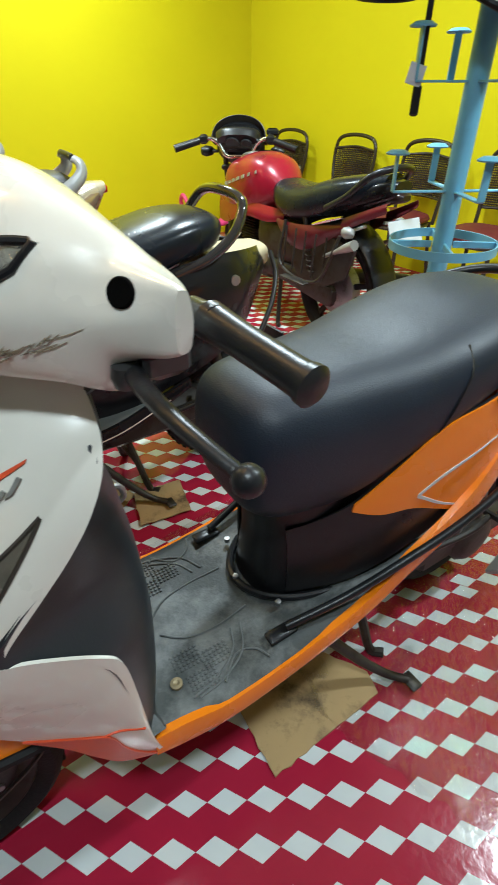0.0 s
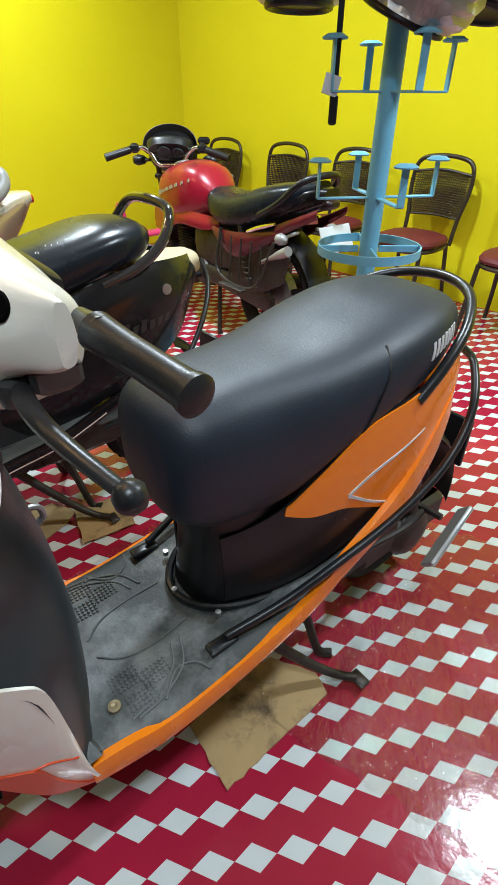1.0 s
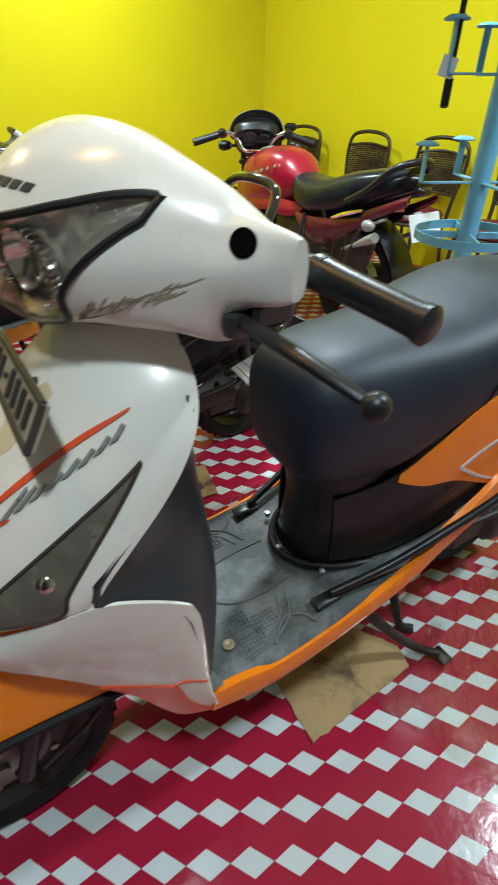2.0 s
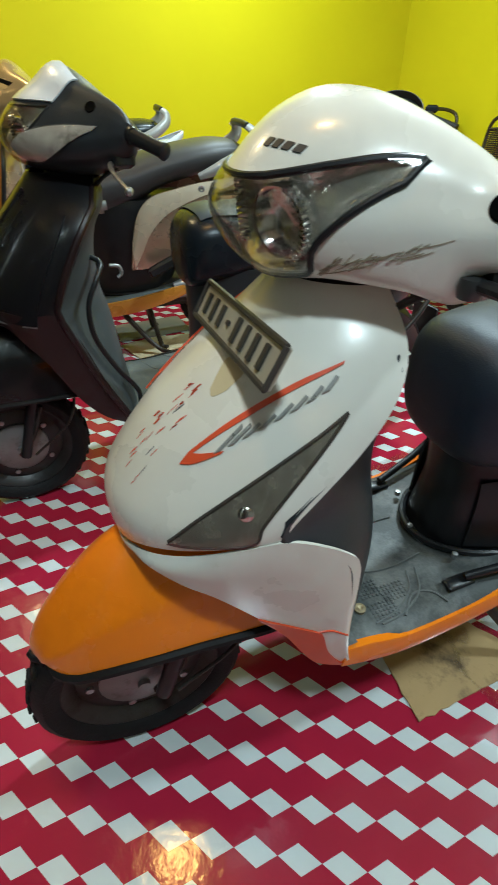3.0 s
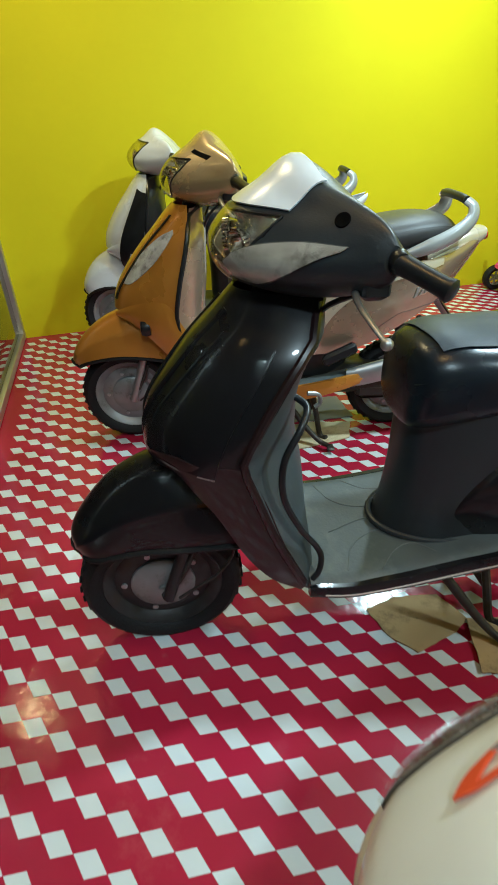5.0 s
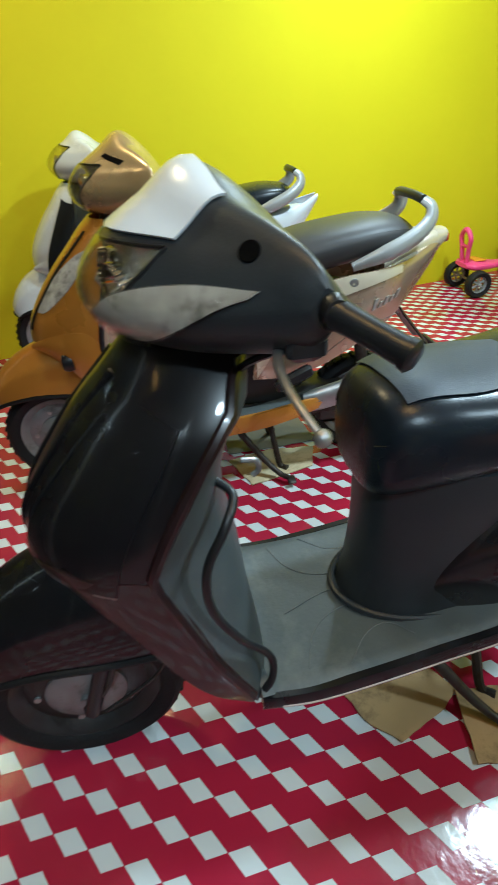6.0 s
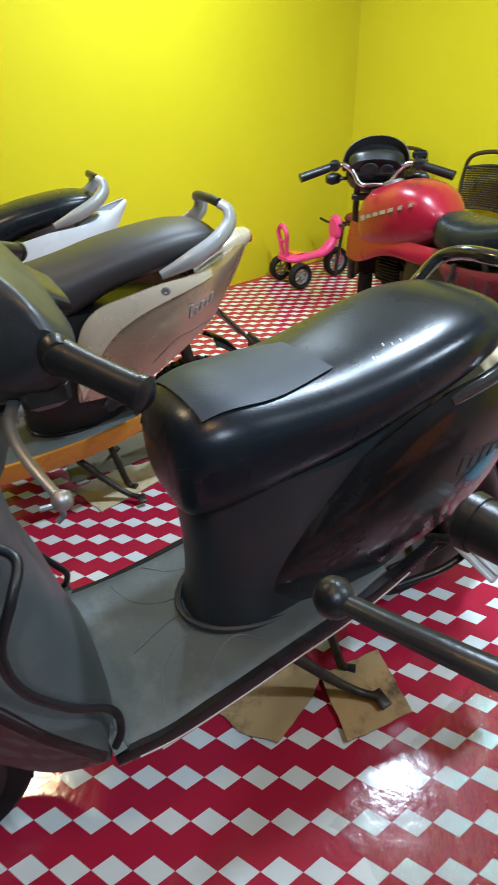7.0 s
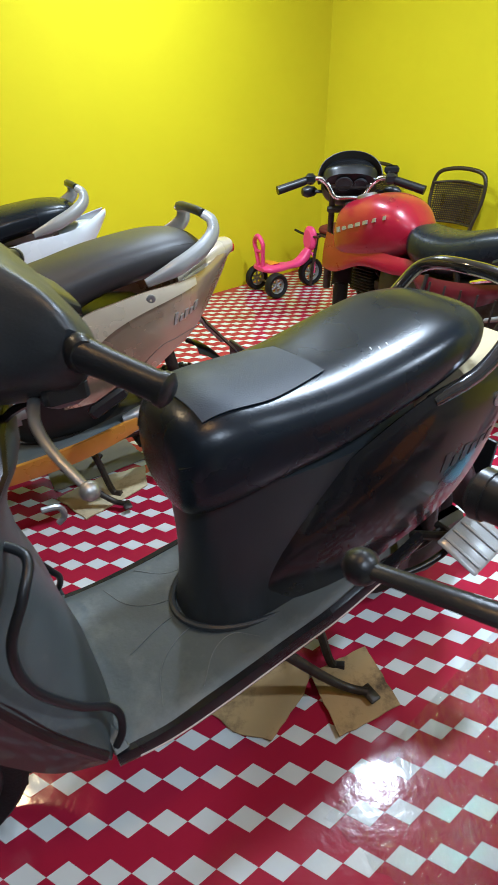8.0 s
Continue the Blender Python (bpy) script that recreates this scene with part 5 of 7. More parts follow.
black_spec = dict(
    rim=M_RIM, fender=M_BLACK, fork=M_PLASTIC, apron=M_BLACK, inner=M_GREYINNER, trim=M_MAROON, lower=M_MAROON, mat=M_MAT2, base=M_GREYPLASTIC,
    fender_line=[(0.197, 0.375, 0.03, 0.025), (0.192, 0.42, 0.06, 0.05), (0.16, 0.472, 0.085, 0.095), (0.1, 0.54, 0.1, 0.14), (0.04, 0.58, 0.108, 0.17), (-0.04, 0.61, 0.115, 0.2), (-0.14, 0.61, 0.118, 0.2), (-0.25, 0.57, 0.115, 0.17)],
    shield=[(0.6, -0.03, -0.17, 0.15), (0.64, -0.006, -0.19, 0.183), (0.68, -0.006, -0.203, 0.19), (0.72, -0.015, -0.22, 0.192), (0.76, -0.036, -0.24, 0.19), (0.82, -0.08, -0.275, 0.182), (0.87, -0.118, -0.305, 0.165), (0.92, -0.165, -0.33, 0.13), (0.965, -0.205, -0.345, 0.09)], apron_low=0.615, apron_rise=0.05,
    inner_shape=[(0.335, -0.338, 0.195, 0.02), (0.36, -0.332, 0.196, 0.03), (0.48, -0.276, 0.196, 0.07), (0.6, -0.233, 0.194, 0.1), (0.68, -0.207, 0.192, 0.11), (0.72, -0.22, 0.191, 0.095), (0.79, -0.255, 0.188, 0.06), (0.86, -0.3, 0.175, 0.03), (0.9, -0.335, 0.15, 0.02), (0.95, -0.35, 0.1, 0.01)], inner_square=3, inner_low=0.335,
    low_curves=([(-0.004, 0.0, 0.64), (-0.02, 0.08, 0.668), (-0.065, 0.14, 0.684), (-0.12, 0.171, 0.674), (-0.195, 0.191, 0.67), (-0.235, 0.195, 0.597), (-0.276, 0.197, 0.48), (-0.332, 0.197, 0.358)],
                [(-0.01, 0.0, 0.615), (-0.03, 0.08, 0.64), (-0.07, 0.128, 0.635), (-0.105, 0.147, 0.59), (-0.143, 0.16, 0.537), (-0.199, 0.17, 0.427), (-0.254, 0.185, 0.363), (-0.32, 0.19, 0.322)]), low_bulge=0.004,
    board=[(-0.325, 0.185, 0.358), (-0.36, 0.194, 0.335), (-0.45, 0.193, 0.33), (-0.56, 0.192, 0.336), (-0.68, 0.192, 0.35), (-0.8, 0.19, 0.362), (-0.95, 0.18, 0.395)],
    strip=[(-0.34, 0.194, 0.315, 0.03), (-0.44, 0.197, 0.302, 0.038), (-0.56, 0.197, 0.31, 0.04), (-0.7, 0.196, 0.328, 0.042), (-0.82, 0.196, 0.345, 0.042), (-0.95, 0.198, 0.39, 0.04), (-1.06, 0.195, 0.43, 0.03)], strip_mat=M_BLACK, strip_line=M_PALELINE,
    side=[(-0.655, 0.345, 0.37, 0.1), (-0.7, 0.348, 0.485, 0.126), (-0.749, 0.352, 0.57, 0.147), (-0.836, 0.362, 0.655, 0.174), (-0.92, 0.385, 0.715, 0.192), (-1.0, 0.42, 0.757, 0.202), (-1.1, 0.45, 0.785, 0.206), (-1.2, 0.49, 0.792, 0.2), (-1.3, 0.55, 0.787, 0.18), (-1.38, 0.62, 0.775, 0.13), (-1.44, 0.67, 0.765, 0.08)],
    tuck=0.035, side_mat=M_BLACK, side_bolts=[(-1.25, 0.72)],
    side_marks=[([(x, 0.47 + 0.5 * (x + 1.08)), (x - 0.018, 0.46 + 0.5 * (x + 1.08))], [(x - 0.006, 0.55 + 0.5 * (x + 1.08) + e), (x - 0.024, 0.54 + 0.5 * (x + 1.08) + e)], M_DULLMARK, "dull grey emblem mark") for x, e in ((-1.08, 0.04), (-1.11, 0), (-1.14, 0.03), (-1.17, 0), (-1.2, 0), (-1.23, 0))],
    base_shape=[(0.335, -0.76, 0.2, 0.12), (0.4, -0.77, 0.195, 0.118), (0.5, -0.79, 0.208, 0.12), (0.6, -0.82, 0.24, 0.128), (0.7, -0.86, 0.28, 0.135)], flange=(0.346, -0.755, 0.208, 0.128),
    tail=[(-1.22, 0.6, 0.77, 0.13), (-1.36, 0.66, 0.775, 0.1), (-1.45, 0.7, 0.77, 0.07)], tail_mat=M_CARD2, seat=SEAT_HIGH, seat_p=2.8, seat_mat=M_SEAT2, rail=[(RAIL_CLOSE, 0.0155, 1.0)], rail_mat=M_RAIL,
    sections=BLACK_SECTIONS, lens=(LENS_LOW_B, LENS_TOP_B), bowls=[(0.045, 0.032, -0.21, 1.032)], border_r=0.0025, pod_mat=M_GREYPLASTIC,
    pod_marks=[("top_cap", [(-0.113, 56), (-0.06, 48), (0, 46), (0.06, 48), (0.113, 56)], [(-0.1, 92), (-0.05, 92), (0, 92), (0.05, 92), (0.1, 92)], M_WHITE2, 0.005)] + blink_b,
    ribs=False, fold=0.05, lever_k=0.72, ball_r=0.0092,
    lever=M_STEEL, steel_pipe=True, grip_end=(-0.465, 0.303, 1.022), grip_start=(-0.415, 0.234, 1.046), ball=(-0.38, 0.312, 0.957), grip_r=0.0145,
)
sc_b, Pb, Db, apron_b, pod_b = scooter(pose(-1.185, 1.09, 0, 0, 0, 221), "glossy black scooter with white headlamp cap and grey mat", black_spec)
for sy in (1, -1):
    # a solid black disc paints the shade inside the open mirror hole
    Pb("mirror_plug", turned(lathe([(0.0122, -0.008), (0.0122, 0.0012), (0.011, 0.002), (0.0005, 0.001)], 24, "Z"), surface_frame(pod_b, sy * 0.168, 68, ev=1.0)), M_HOLE, "round black mirror hole")
    # tubular leg guard round the footboard front
    Pb("leg_guard", tube([(-0.29, sy * 0.12, 0.79), (-0.318, sy * 0.15, 0.775), (-0.3, sy * 0.185, 0.75), (-0.268, sy * 0.2, 0.69), (-0.27, sy * 0.2, 0.606), (-0.31, sy * 0.19, 0.51), (-0.352, sy * 0.172, 0.437), (-0.365, sy * 0.176, 0.405), (-0.36, sy * 0.185, 0.372), (-0.345, sy * 0.19, 0.352)], 0.0068, 10, 60), M_PLASTIC, "black tubular leg guard")
    sp_b = Pb("shield_panel", strip(apron_b, [(sy * 0.34, 0.672), (sy * 0.6, 0.664), (sy * 0.94, 0.65)], [(sy * 0.56, 0.90), (sy * 0.74, 0.905), (sy * 0.93, 0.885)], 22, 12, 0.006, 0.005, flip=sy < 0), M_BLACK, "glossy black raised shield panel")
    Pb("panel_seam", tube([apron_b(sy * q, z) for q, z in ((0.34, 0.667), (0.5, 0.662), (0.7, 0.655), (0.85, 0.65), (0.94, 0.645))], 0.004, 6, 16), M_GREYLETTER, parent=sp_b)
    Pb("panel_seam", tube([apron_b(sy * q, z) for q, z in ((0.33, 0.67), (0.38, 0.75), (0.45, 0.83), (0.55, 0.9))], 0.004, 6, 16), M_PLASTIC, parent=sp_b)
    Pb("shield_rib", tube([apron_b(sy * q, z) for q, z in ((0.12, 0.62), (0.16, 0.72), (0.24, 0.83), (0.36, 0.93))], 0.006, 8, 18), M_BLACK, parent=sp_b)
seat_rows = spline(SEAT_HIGH, 60)


def seat_top(x, y):
    r = seat_rows[np.argsort(seat_rows[:, 0])]
    lo, hi, w = (float(np.interp(x, r[:, 0], r[:, k])) for k in (1, 2, 3))
    return (x, y, (lo + hi) / 2 + (hi - lo) / 2 * max(0.0, 1 - (abs(y) / w) ** 2.8) ** (1 / 2.8))


for pts in ([(-0.44, 0.16), (-0.47, 0.09), (-0.53, 0.05), (-0.62, 0.04)], [(-0.44, -0.16), (-0.47, -0.09), (-0.53, -0.05), (-0.62, -0.04)], [(-0.52, 0.17), (-0.57, 0.12), (-0.62, 0.11), (-0.66, 0.15)], [(-0.52, -0.17), (-0.57, -0.12), (-0.62, -0.11), (-0.66, -0.15)], [(-0.43, 0.03), (-0.52, 0.0), (-0.6, 0.0)]):
    Pb("mat_seam", tube([(x, y, float(np.interp(-x, (0.36, 0.45, 0.56, 0.68), (0.335, 0.33, 0.336, 0.35)))) for x, y in pts], 0.0009, 6, 14), M_MATLINE)
for sy in (1, -1):
    Pb("guard_tube", tube([(-0.98, sy * 0.18, 0.33), (-1.1, sy * 0.225, 0.38), (-1.25, sy * 0.235, 0.49), (-1.36, sy * 0.2, 0.6), (-1.43, sy * 0.14, 0.69), (-1.45, sy * 0.08, 0.75)], 0.0085, 10, 36), M_PLASTIC, "black tubular side guard")
rnd = random.Random(21)
for k in range(5):
    x0, y0 = -0.9 - rnd.uniform(0, 0.1), 0.085 + rnd.uniform(-0.015, 0.02)
    Pb("scuff", strip(lambda x, y: seat_top(x, y), [(x0, y0), (x0 + 0.003, y0 + 0.008)], [(x0 - 0.002, y0), (x0 + 0.001, y0 + 0.008)], 4, 2, 0.0008, 0.0006), M_WHITEMARK)
rest = Pb("footrest", turned(box(0, 0, 0, 0.13, 0.1, 0.012, 0.005), pose(-1.15, 0.265, 0.43, -18, 12, 4)), M_SILVER, "ribbed silver pillion footrest")
for k in range(4):
    Pb("footrest_rib", turned(box(-0.045 + 0.03 * k, 0, 0.008, 0.008, 0.09, 0.006, 0.002), pose(-1.15, 0.265, 0.43, -18, 12, 4)), M_SILVER, parent=rest)
Pb("footrest_bracket", tube([(-1.12, 0.13, 0.36), (-1.14, 0.2, 0.4), (-1.15, 0.24, 0.43)], 0.011, 8, 12), M_ENGINE, parent=rest)
Pb("seat_patch", strip(seat_top, [(-0.595, -0.085), (-0.72, -0.1), (-0.832, -0.05)], [(-0.605, 0.083), (-0.72, 0.094), (-0.845, 0.08)], 16, 8, 0.002, 0.0022), M_SEAT, "matt grey vinyl patch")
# gold and champagne scooter
gold = dict(
    rim=M_RIMSILVER, fender=M_GOLD, fork=M_STEEL, apron=M_GOLD, inner=M_CHAMPAGNE, lower=M_GOLD, mat=M_MAT2, base=M_PLASTIC, strip=STRIP_LOW[:1] + [(x, y, z, h * 1.5) for x, y, z, h in STRIP_LOW[1:]], strip_mat=M_GOLD,
    low_shape=LOW_SLIM, low_x=(0.0, -0.37), inner_shape=INNER_SLIM, inner_square=4, apron_low=0.6,
    side=SIDE_SLIM, tuck=0.03, side_mat=M_CHAMPAGNE, side_bolts=[(-1.13, 0.9)],
    # first marking paints the light that falls on the panel above its crease
    side_marks=[([(-0.812, 0.1), (-0.85, 0.3), (-0.9, 0.55), (-1.0, 0.74), (-1.15, 0.8), (-1.3, 0.84)], [(-0.812, 0.9), (-0.85, 0.97), (-0.9, 0.99), (-1.0, 0.99), (-1.15, 0.99), (-1.3, 0.98)], M_PALELITCHAMP, "pale satin upper band")]
    + [([(x, 0.42), (x - 0.012, 0.42)], [(x - 0.008, 0.5 + e), (x - 0.02, 0.5 + e)], M_GREYLETTER, "silver-grey emblem mark") for x, e in ((-1.2, 0.08), (-1.22, 0.0), (-1.24, 0.04), (-1.26, 0.0), (-1.28, 0.05))],
    tail=[(-1.25, 0.68, 0.81, 0.13), (-1.4, 0.74, 0.852, 0.09), (-1.5, 0.81, 0.855, 0.045)], tail_mat=M_PALELITCHAMP, seat=SEAT_LONG, seat_mat=M_SEATBROWN, rail=HALF_RAILS, rail_mat=M_SILVER, rail_extra=[(tube(RAIL_TOP, 0.0145, 10, 16), M_GREYPLASTIC, 'dark grey crossbar')],
    sections=[(r[0],) + tuple(v if k % 2 == 0 else 0.955 + (v - 0.955) * 1.06 for k, v in enumerate(r[1:])) for r in BLACK_SECTIONS], lens=(LENS_LOW_B, LENS_TOP_B), bowls=[(0.045, 0.032, -0.21, 1.032)], border_r=0.003, pod_mat=M_BRONZE, pod_marks=[],
    lever=M_STEEL, rake=-0.1, front_dx=-0.08, ribs=False, grip_mat=M_PLASTIC,
    fender_line=[(0.225, 0.37, 0.02, 0.025), (0.2, 0.43, 0.06, 0.06), (0.14, 0.5, 0.088, 0.105), (0.05, 0.56, 0.1, 0.15), (-0.06, 0.595, 0.105, 0.19), (-0.18, 0.585, 0.105, 0.2), (-0.25, 0.55, 0.1, 0.18)],
)
sc_c, Pc, Dc, apron_c, pod_c = scooter(pose(-2.05, 1.77, 0, 0, 0, 217), "gold-orange and champagne scooter with brown seat", gold)
for sy in (1, -1):
    Pc("side_lamp", strip(apron_c, [(sy * 0.45, 0.70), (sy * 0.62, 0.71), (sy * 0.8, 0.78), (sy * 0.9, 0.88)], [(sy * 0.45, 0.73), (sy * 0.5, 0.8), (sy * 0.68, 0.86), (sy * 0.88, 0.89)], 16, 5, 0.003, 0.003), M_BRIGHTREF, "clear pointed indicator lamp")
    Pc("dark_lip", strip(apron_c, [(sy * 0.3, 0.64), (sy * 0.4, 0.72), (sy * 0.5, 0.85), (sy * 0.7, 0.93)], [(sy * 0.38, 0.64), (sy * 0.45, 0.72), (sy * 0.55, 0.85), (sy * 0.75, 0.93)], 14, 3, 0.003, 0.002), M_PLASTIC)
Pc("horn", lathe([(0.03, 0.0), (0.035, 0.02), (0.03, 0.035), (0.012, 0.04), (0.0005, 0.04)], 18, "X", (-0.212, 0.14, 0.55)), M_PLASTIC, "round black horn")
for sy in (1, -1):
    # a black strip on the cowl paints the shade inside each slot
    Pc("cowl_slot", Dc(strip(pod_c, [(sy * 0.085, 62), (sy * 0.15, 60)], [(sy * 0.085, 68), (sy * 0.15, 70)], 8, 3, 0.003, 0.001)), M_HOLE, "dark vent slot")
    Pc("rear_indicator", strip(lambda u, v, sy=sy: (-1.25 - 0.12 * u, sy * (0.152 - 0.05 * u + 0.012 * math.sin(math.pi * v)), 0.768 + 0.02 * u - 0.012 + 0.034 * v), [(0, 0.2), (0.5, 0.0), (1, 0.0)], [(0, 0.6), (0.5, 0.85), (1, 0.95)], 12, 6, 0.004, 0.004, flip=sy > 0), M_BRIGHTREF, "clear pointed rear indicator")
    Pc("panel_line", tube([(-1.05, sy * 0.199, 0.52), (-1.14, sy * 0.2, 0.585), (-1.2, sy * 0.192, 0.6), (-1.3, sy * 0.172, 0.625)], 0.0015, 6, 20), M_DARKMARK)
Pc("rear_mudguard", shell(lambda u, v: (-1.36 - 0.13 * u, 0.075 * v, 0.6 - 0.15 * u - 0.02 * v * v), np.linspace(0, 1, 10), np.linspace(-1, 1, 9), 0.006), M_PLASTIC, "black pointed rear mudguard")
Pc("silencer_shield", loft(srings([(-0.98, 0.27, 0.34, 0.015, 0.15), (-1.05, 0.27, 0.36, 0.025, 0.15), (-1.3, 0.33, 0.42, 0.028, 0.15), (-1.38, 0.36, 0.42, 0.018, 0.15)], 18, 14, 2.6)), M_STEEL, "dull steel swing arm cover")
Pc("foot_peg", turned(box(0, 0, 0, 0.14, 0.03, 0.05, 0.012), pose(-0.93, 0.215, 0.44, 0, 22, 6)), M_PLASTIC, "black rubber pillion footrest")

# white scooter at the back
white = dict(
    rim=M_RIMSILVER, fender=M_WHITE2, fork=M_PLASTIC, apron=M_WHITE2, side_dark=M_PLASTIC, inner=M_PLASTIC, lower=M_WHITE2, mat=M_MAT2, base=M_PLASTIC, strip=STRIP_LOW, strip_mat=M_WHITE2,
    low_shape=LOW_SLIM, low_x=(0.0, -0.37), inner_shape=INNER_SLIM, inner_square=4, apron_low=0.6,
    ribs=False, side=SIDE_SLIM, tuck=0.03, side_mat=M_WHITE2, tail=[(-1.25, 0.66, 0.78, 0.12), (-1.38, 0.71, 0.8, 0.08), (-1.44, 0.74, 0.8, 0.05)], tail_mat=M_WHITE2, seat=SEAT_LONG, seat_mat=M_SEAT2,
    rail=HALF_RAILS, rail_mat=M_SILVER, rail_extra=[(tube(RAIL_TOP, 0.0145, 10, 16), M_GREYPLASTIC, 'dark grey crossbar')], sections=BLACK_SECTIONS, lens=(LENS_LOW_B, [(y, a + 14) for y, a in LENS_TOP_B]), bowls=[(0.045, 0.032, -0.21, 1.032)], border_r=0.004, pod_mat=M_WHITE2, pod_marks=[], lever=M_PLASTIC, front_dx=-0.045,
)
sc_d, Pd, Dd, apron_d, pod_d = scooter(pose(-2.82, 2.52, 0, 0, 0, 216), "plain white scooter with black seat by the wall", white)


# ---- red motorcycle ----


def motorcycle(m, steer_deg):
    s = root("motorcycle", m, "dusty red motorcycle with black seat, handlebar turned", "motorcycle")
    P = lambda name, solid, material, lab="", parent=s, sharp=38: build(name, *solid, material, parent, lab, sharp)
    steer = Matrix.Translation((-0.26, 0, 0)) @ Matrix.Rotation(radians(steer_deg), 4, "Z") @ Matrix.Translation((0.26, 0, 0))
    D = lambda solid: turned(solid, steer)
    wheel(s, "front_wheel", 0, 0.3, 0.3, 0.08, M_ENGINE, 44, spokes=5, turn=steer)
    wheel(s, "rear_wheel", -1.265, 0.3, 0.3, 0.09, M_TYRE, 44, spokes=5)
    for sy in (-1, 1):
        P("fork_leg", D(merge(tube([(0.0, sy * 0.085, 0.3), (-0.1, sy * 0.085, 0.56)], 0.024, 12), tube([(-0.1, sy * 0.085, 0.56), (-0.25, sy * 0.085, 0.92)], 0.017, 12))), M_ENGINE)
    P("front_fender", D(shell(lambda u, v: (0.33 * math.sin(radians(-70 + 110 * u)), 0.06 * math.sin(v * 1.5), 0.3 + 0.335 * math.cos(radians(-70 + 110 * u)) - 0.03 * v * v), np.linspace(0, 1, 22), np.linspace(-1, 1, 9), 0.004)), M_MAROON)
    P("yoke", D(merge(box(-0.24, 0, 0.9, 0.07, 0.22, 0.03, 0.008), box(-0.2, 0, 0.78, 0.07, 0.22, 0.03, 0.008))), M_ENGINE)
    # headlamp cowl with visor and dials
    cw = P("headlamp_cowl", D(loft(srings([(-0.02, 0.82, 0.9, 0.07), (-0.05, 0.78, 0.97, 0.12), (-0.12, 0.79, 1.02, 0.155), (-0.19, 0.84, 1.01, 0.14)], 26, 16, 2.6))), M_PLASTIC)
    P("visor", D(shell(lambda u, v: (-0.06 - 0.12 * u - 0.05 * v * v, 0.168 * math.sin(v * 1.5), 0.89 + 0.165 * u * math.cos(v * 1.5) ** 0.6), np.linspace(0, 1, 14), np.linspace(-1, 1, 25), 0.004)), M_DARKMARK, "smoked dark visor", parent=cw)
    P("dashboard", D(turned(loft(srings([(-0.05, -0.065, 0.065, 0.125), (0.0, -0.07, 0.07, 0.14), (0.02, -0.05, 0.05, 0.12)], 26, 8, 2.6)), pose(-0.235, 0, 0.945, 0, -40, 0))), M_PLASTIC, parent=cw)
    for dy, r in ((0.03, 0.04), (-0.055, 0.03)):
        P("dial", D(turned(lathe([(r, 0.0), (r + 0.005, -0.004), (r + 0.005, -0.01), (r, -0.012), (r - 0.004, -0.008), (0.0005, -0.008)], 22, "X", (-0.052, dy, 0.005)), pose(-0.235, 0, 0.945, 0, -40, 0))), M_GREYPLASTIC, parent=cw)
    P("headlamp", D(lathe([(0.0005, 0.008), (0.05, 0.003), (0.075, -0.02), (0.08, -0.05), (0.0005, -0.05)], 24, "X", (0.0, 0, 0.86))), M_REFLECTOR, parent=cw)
    # handlebar
    for sy in (-1, 1):
        P("handlebar", D(tube([(-0.27, 0, 0.845), (-0.27, sy * 0.07, 0.85), (-0.265, sy * 0.115, 0.91), (-0.272, sy * 0.165, 0.938), (-0.31, sy * 0.24, 0.928)], 0.0125, 10, 28)), M_CHROME)
        g = P("grip", D(tube([(-0.3, sy * 0.23, 0.928), (-0.365, sy * 0.37, 0.89)], [0.02, 0.0185, 0.018, 0.022], 14)), M_PLASTIC)
        P("lever", D(tube([(-0.265, sy * 0.2, 0.938), (-0.25, sy * 0.26, 0.926), (-0.3, sy * 0.37, 0.89)], 0.007, 8, 14)), M_PLASTIC, parent=g)
        P("switch_box", D(box(-0.288, sy * 0.205, 0.936, 0.055, 0.055, 0.052, 0.014)), M_PLASTIC, parent=g)
        P("indicator", D(merge(tube([(-0.13, sy * 0.1, 0.86), (-0.14, sy * 0.19, 0.86)], 0.009, 8), turned(lathe([(0.0005, 0.035), (0.02, 0.03), (0.032, 0.0), (0.025, -0.04), (0.008, -0.06), (0.0005, -0.06)], 16, "Y"), pose(-0.14, sy * 0.225, 0.86, 0, 0, sy * 25)))), M_PLASTIC)
    P("mirror", D(merge(tube([(-0.26, -0.19, 0.95), (-0.24, -0.2, 0.968)], 0.006, 8), box(-0.235, -0.21, 0.972, 0.028, 0.075, 0.04, 0.012))), M_PLASTIC, "folded black mirror")
    # tank
    tank_rows = [(-0.27, 0.63, 0.71, 0.05), (-0.285, 0.58, 0.79, 0.1), (-0.34, 0.55, 0.84, 0.145), (-0.43, 0.545, 0.868, 0.168), (-0.53, 0.555, 0.893, 0.175), (-0.62, 0.58, 0.893, 0.17), (-0.71, 0.62, 0.868, 0.145), (-0.78, 0.66, 0.81, 0.1), (-0.815, 0.69, 0.76, 0.05)]
    tank = P("fuel_tank", loft(srings(tank_rows, 40, 48, 2.7)), M_REDPAINT)
    flank = profile(tank_rows)
    P("fuel_cap", turned(lathe([(0.05, -0.012), (0.05, 0.008), (0.042, 0.013), (0.034, 0.009), (0.0005, 0.011)], 26, "Z"), pose(-0.4, 0, 0.862, 0, 17, 0)), M_STEEL, parent=tank)
    for sy in (-1, 1):
        for k in range(7):
            ex, ez = -0.385 - 0.048 * k, 0.722 + 0.0145 * k
            lo, hi, half = flank(ex)
            ey = half * max(0.0, 1 - abs((2 * ez - lo - hi) / (hi - lo)) ** 2.7) ** (1 / 2.7)
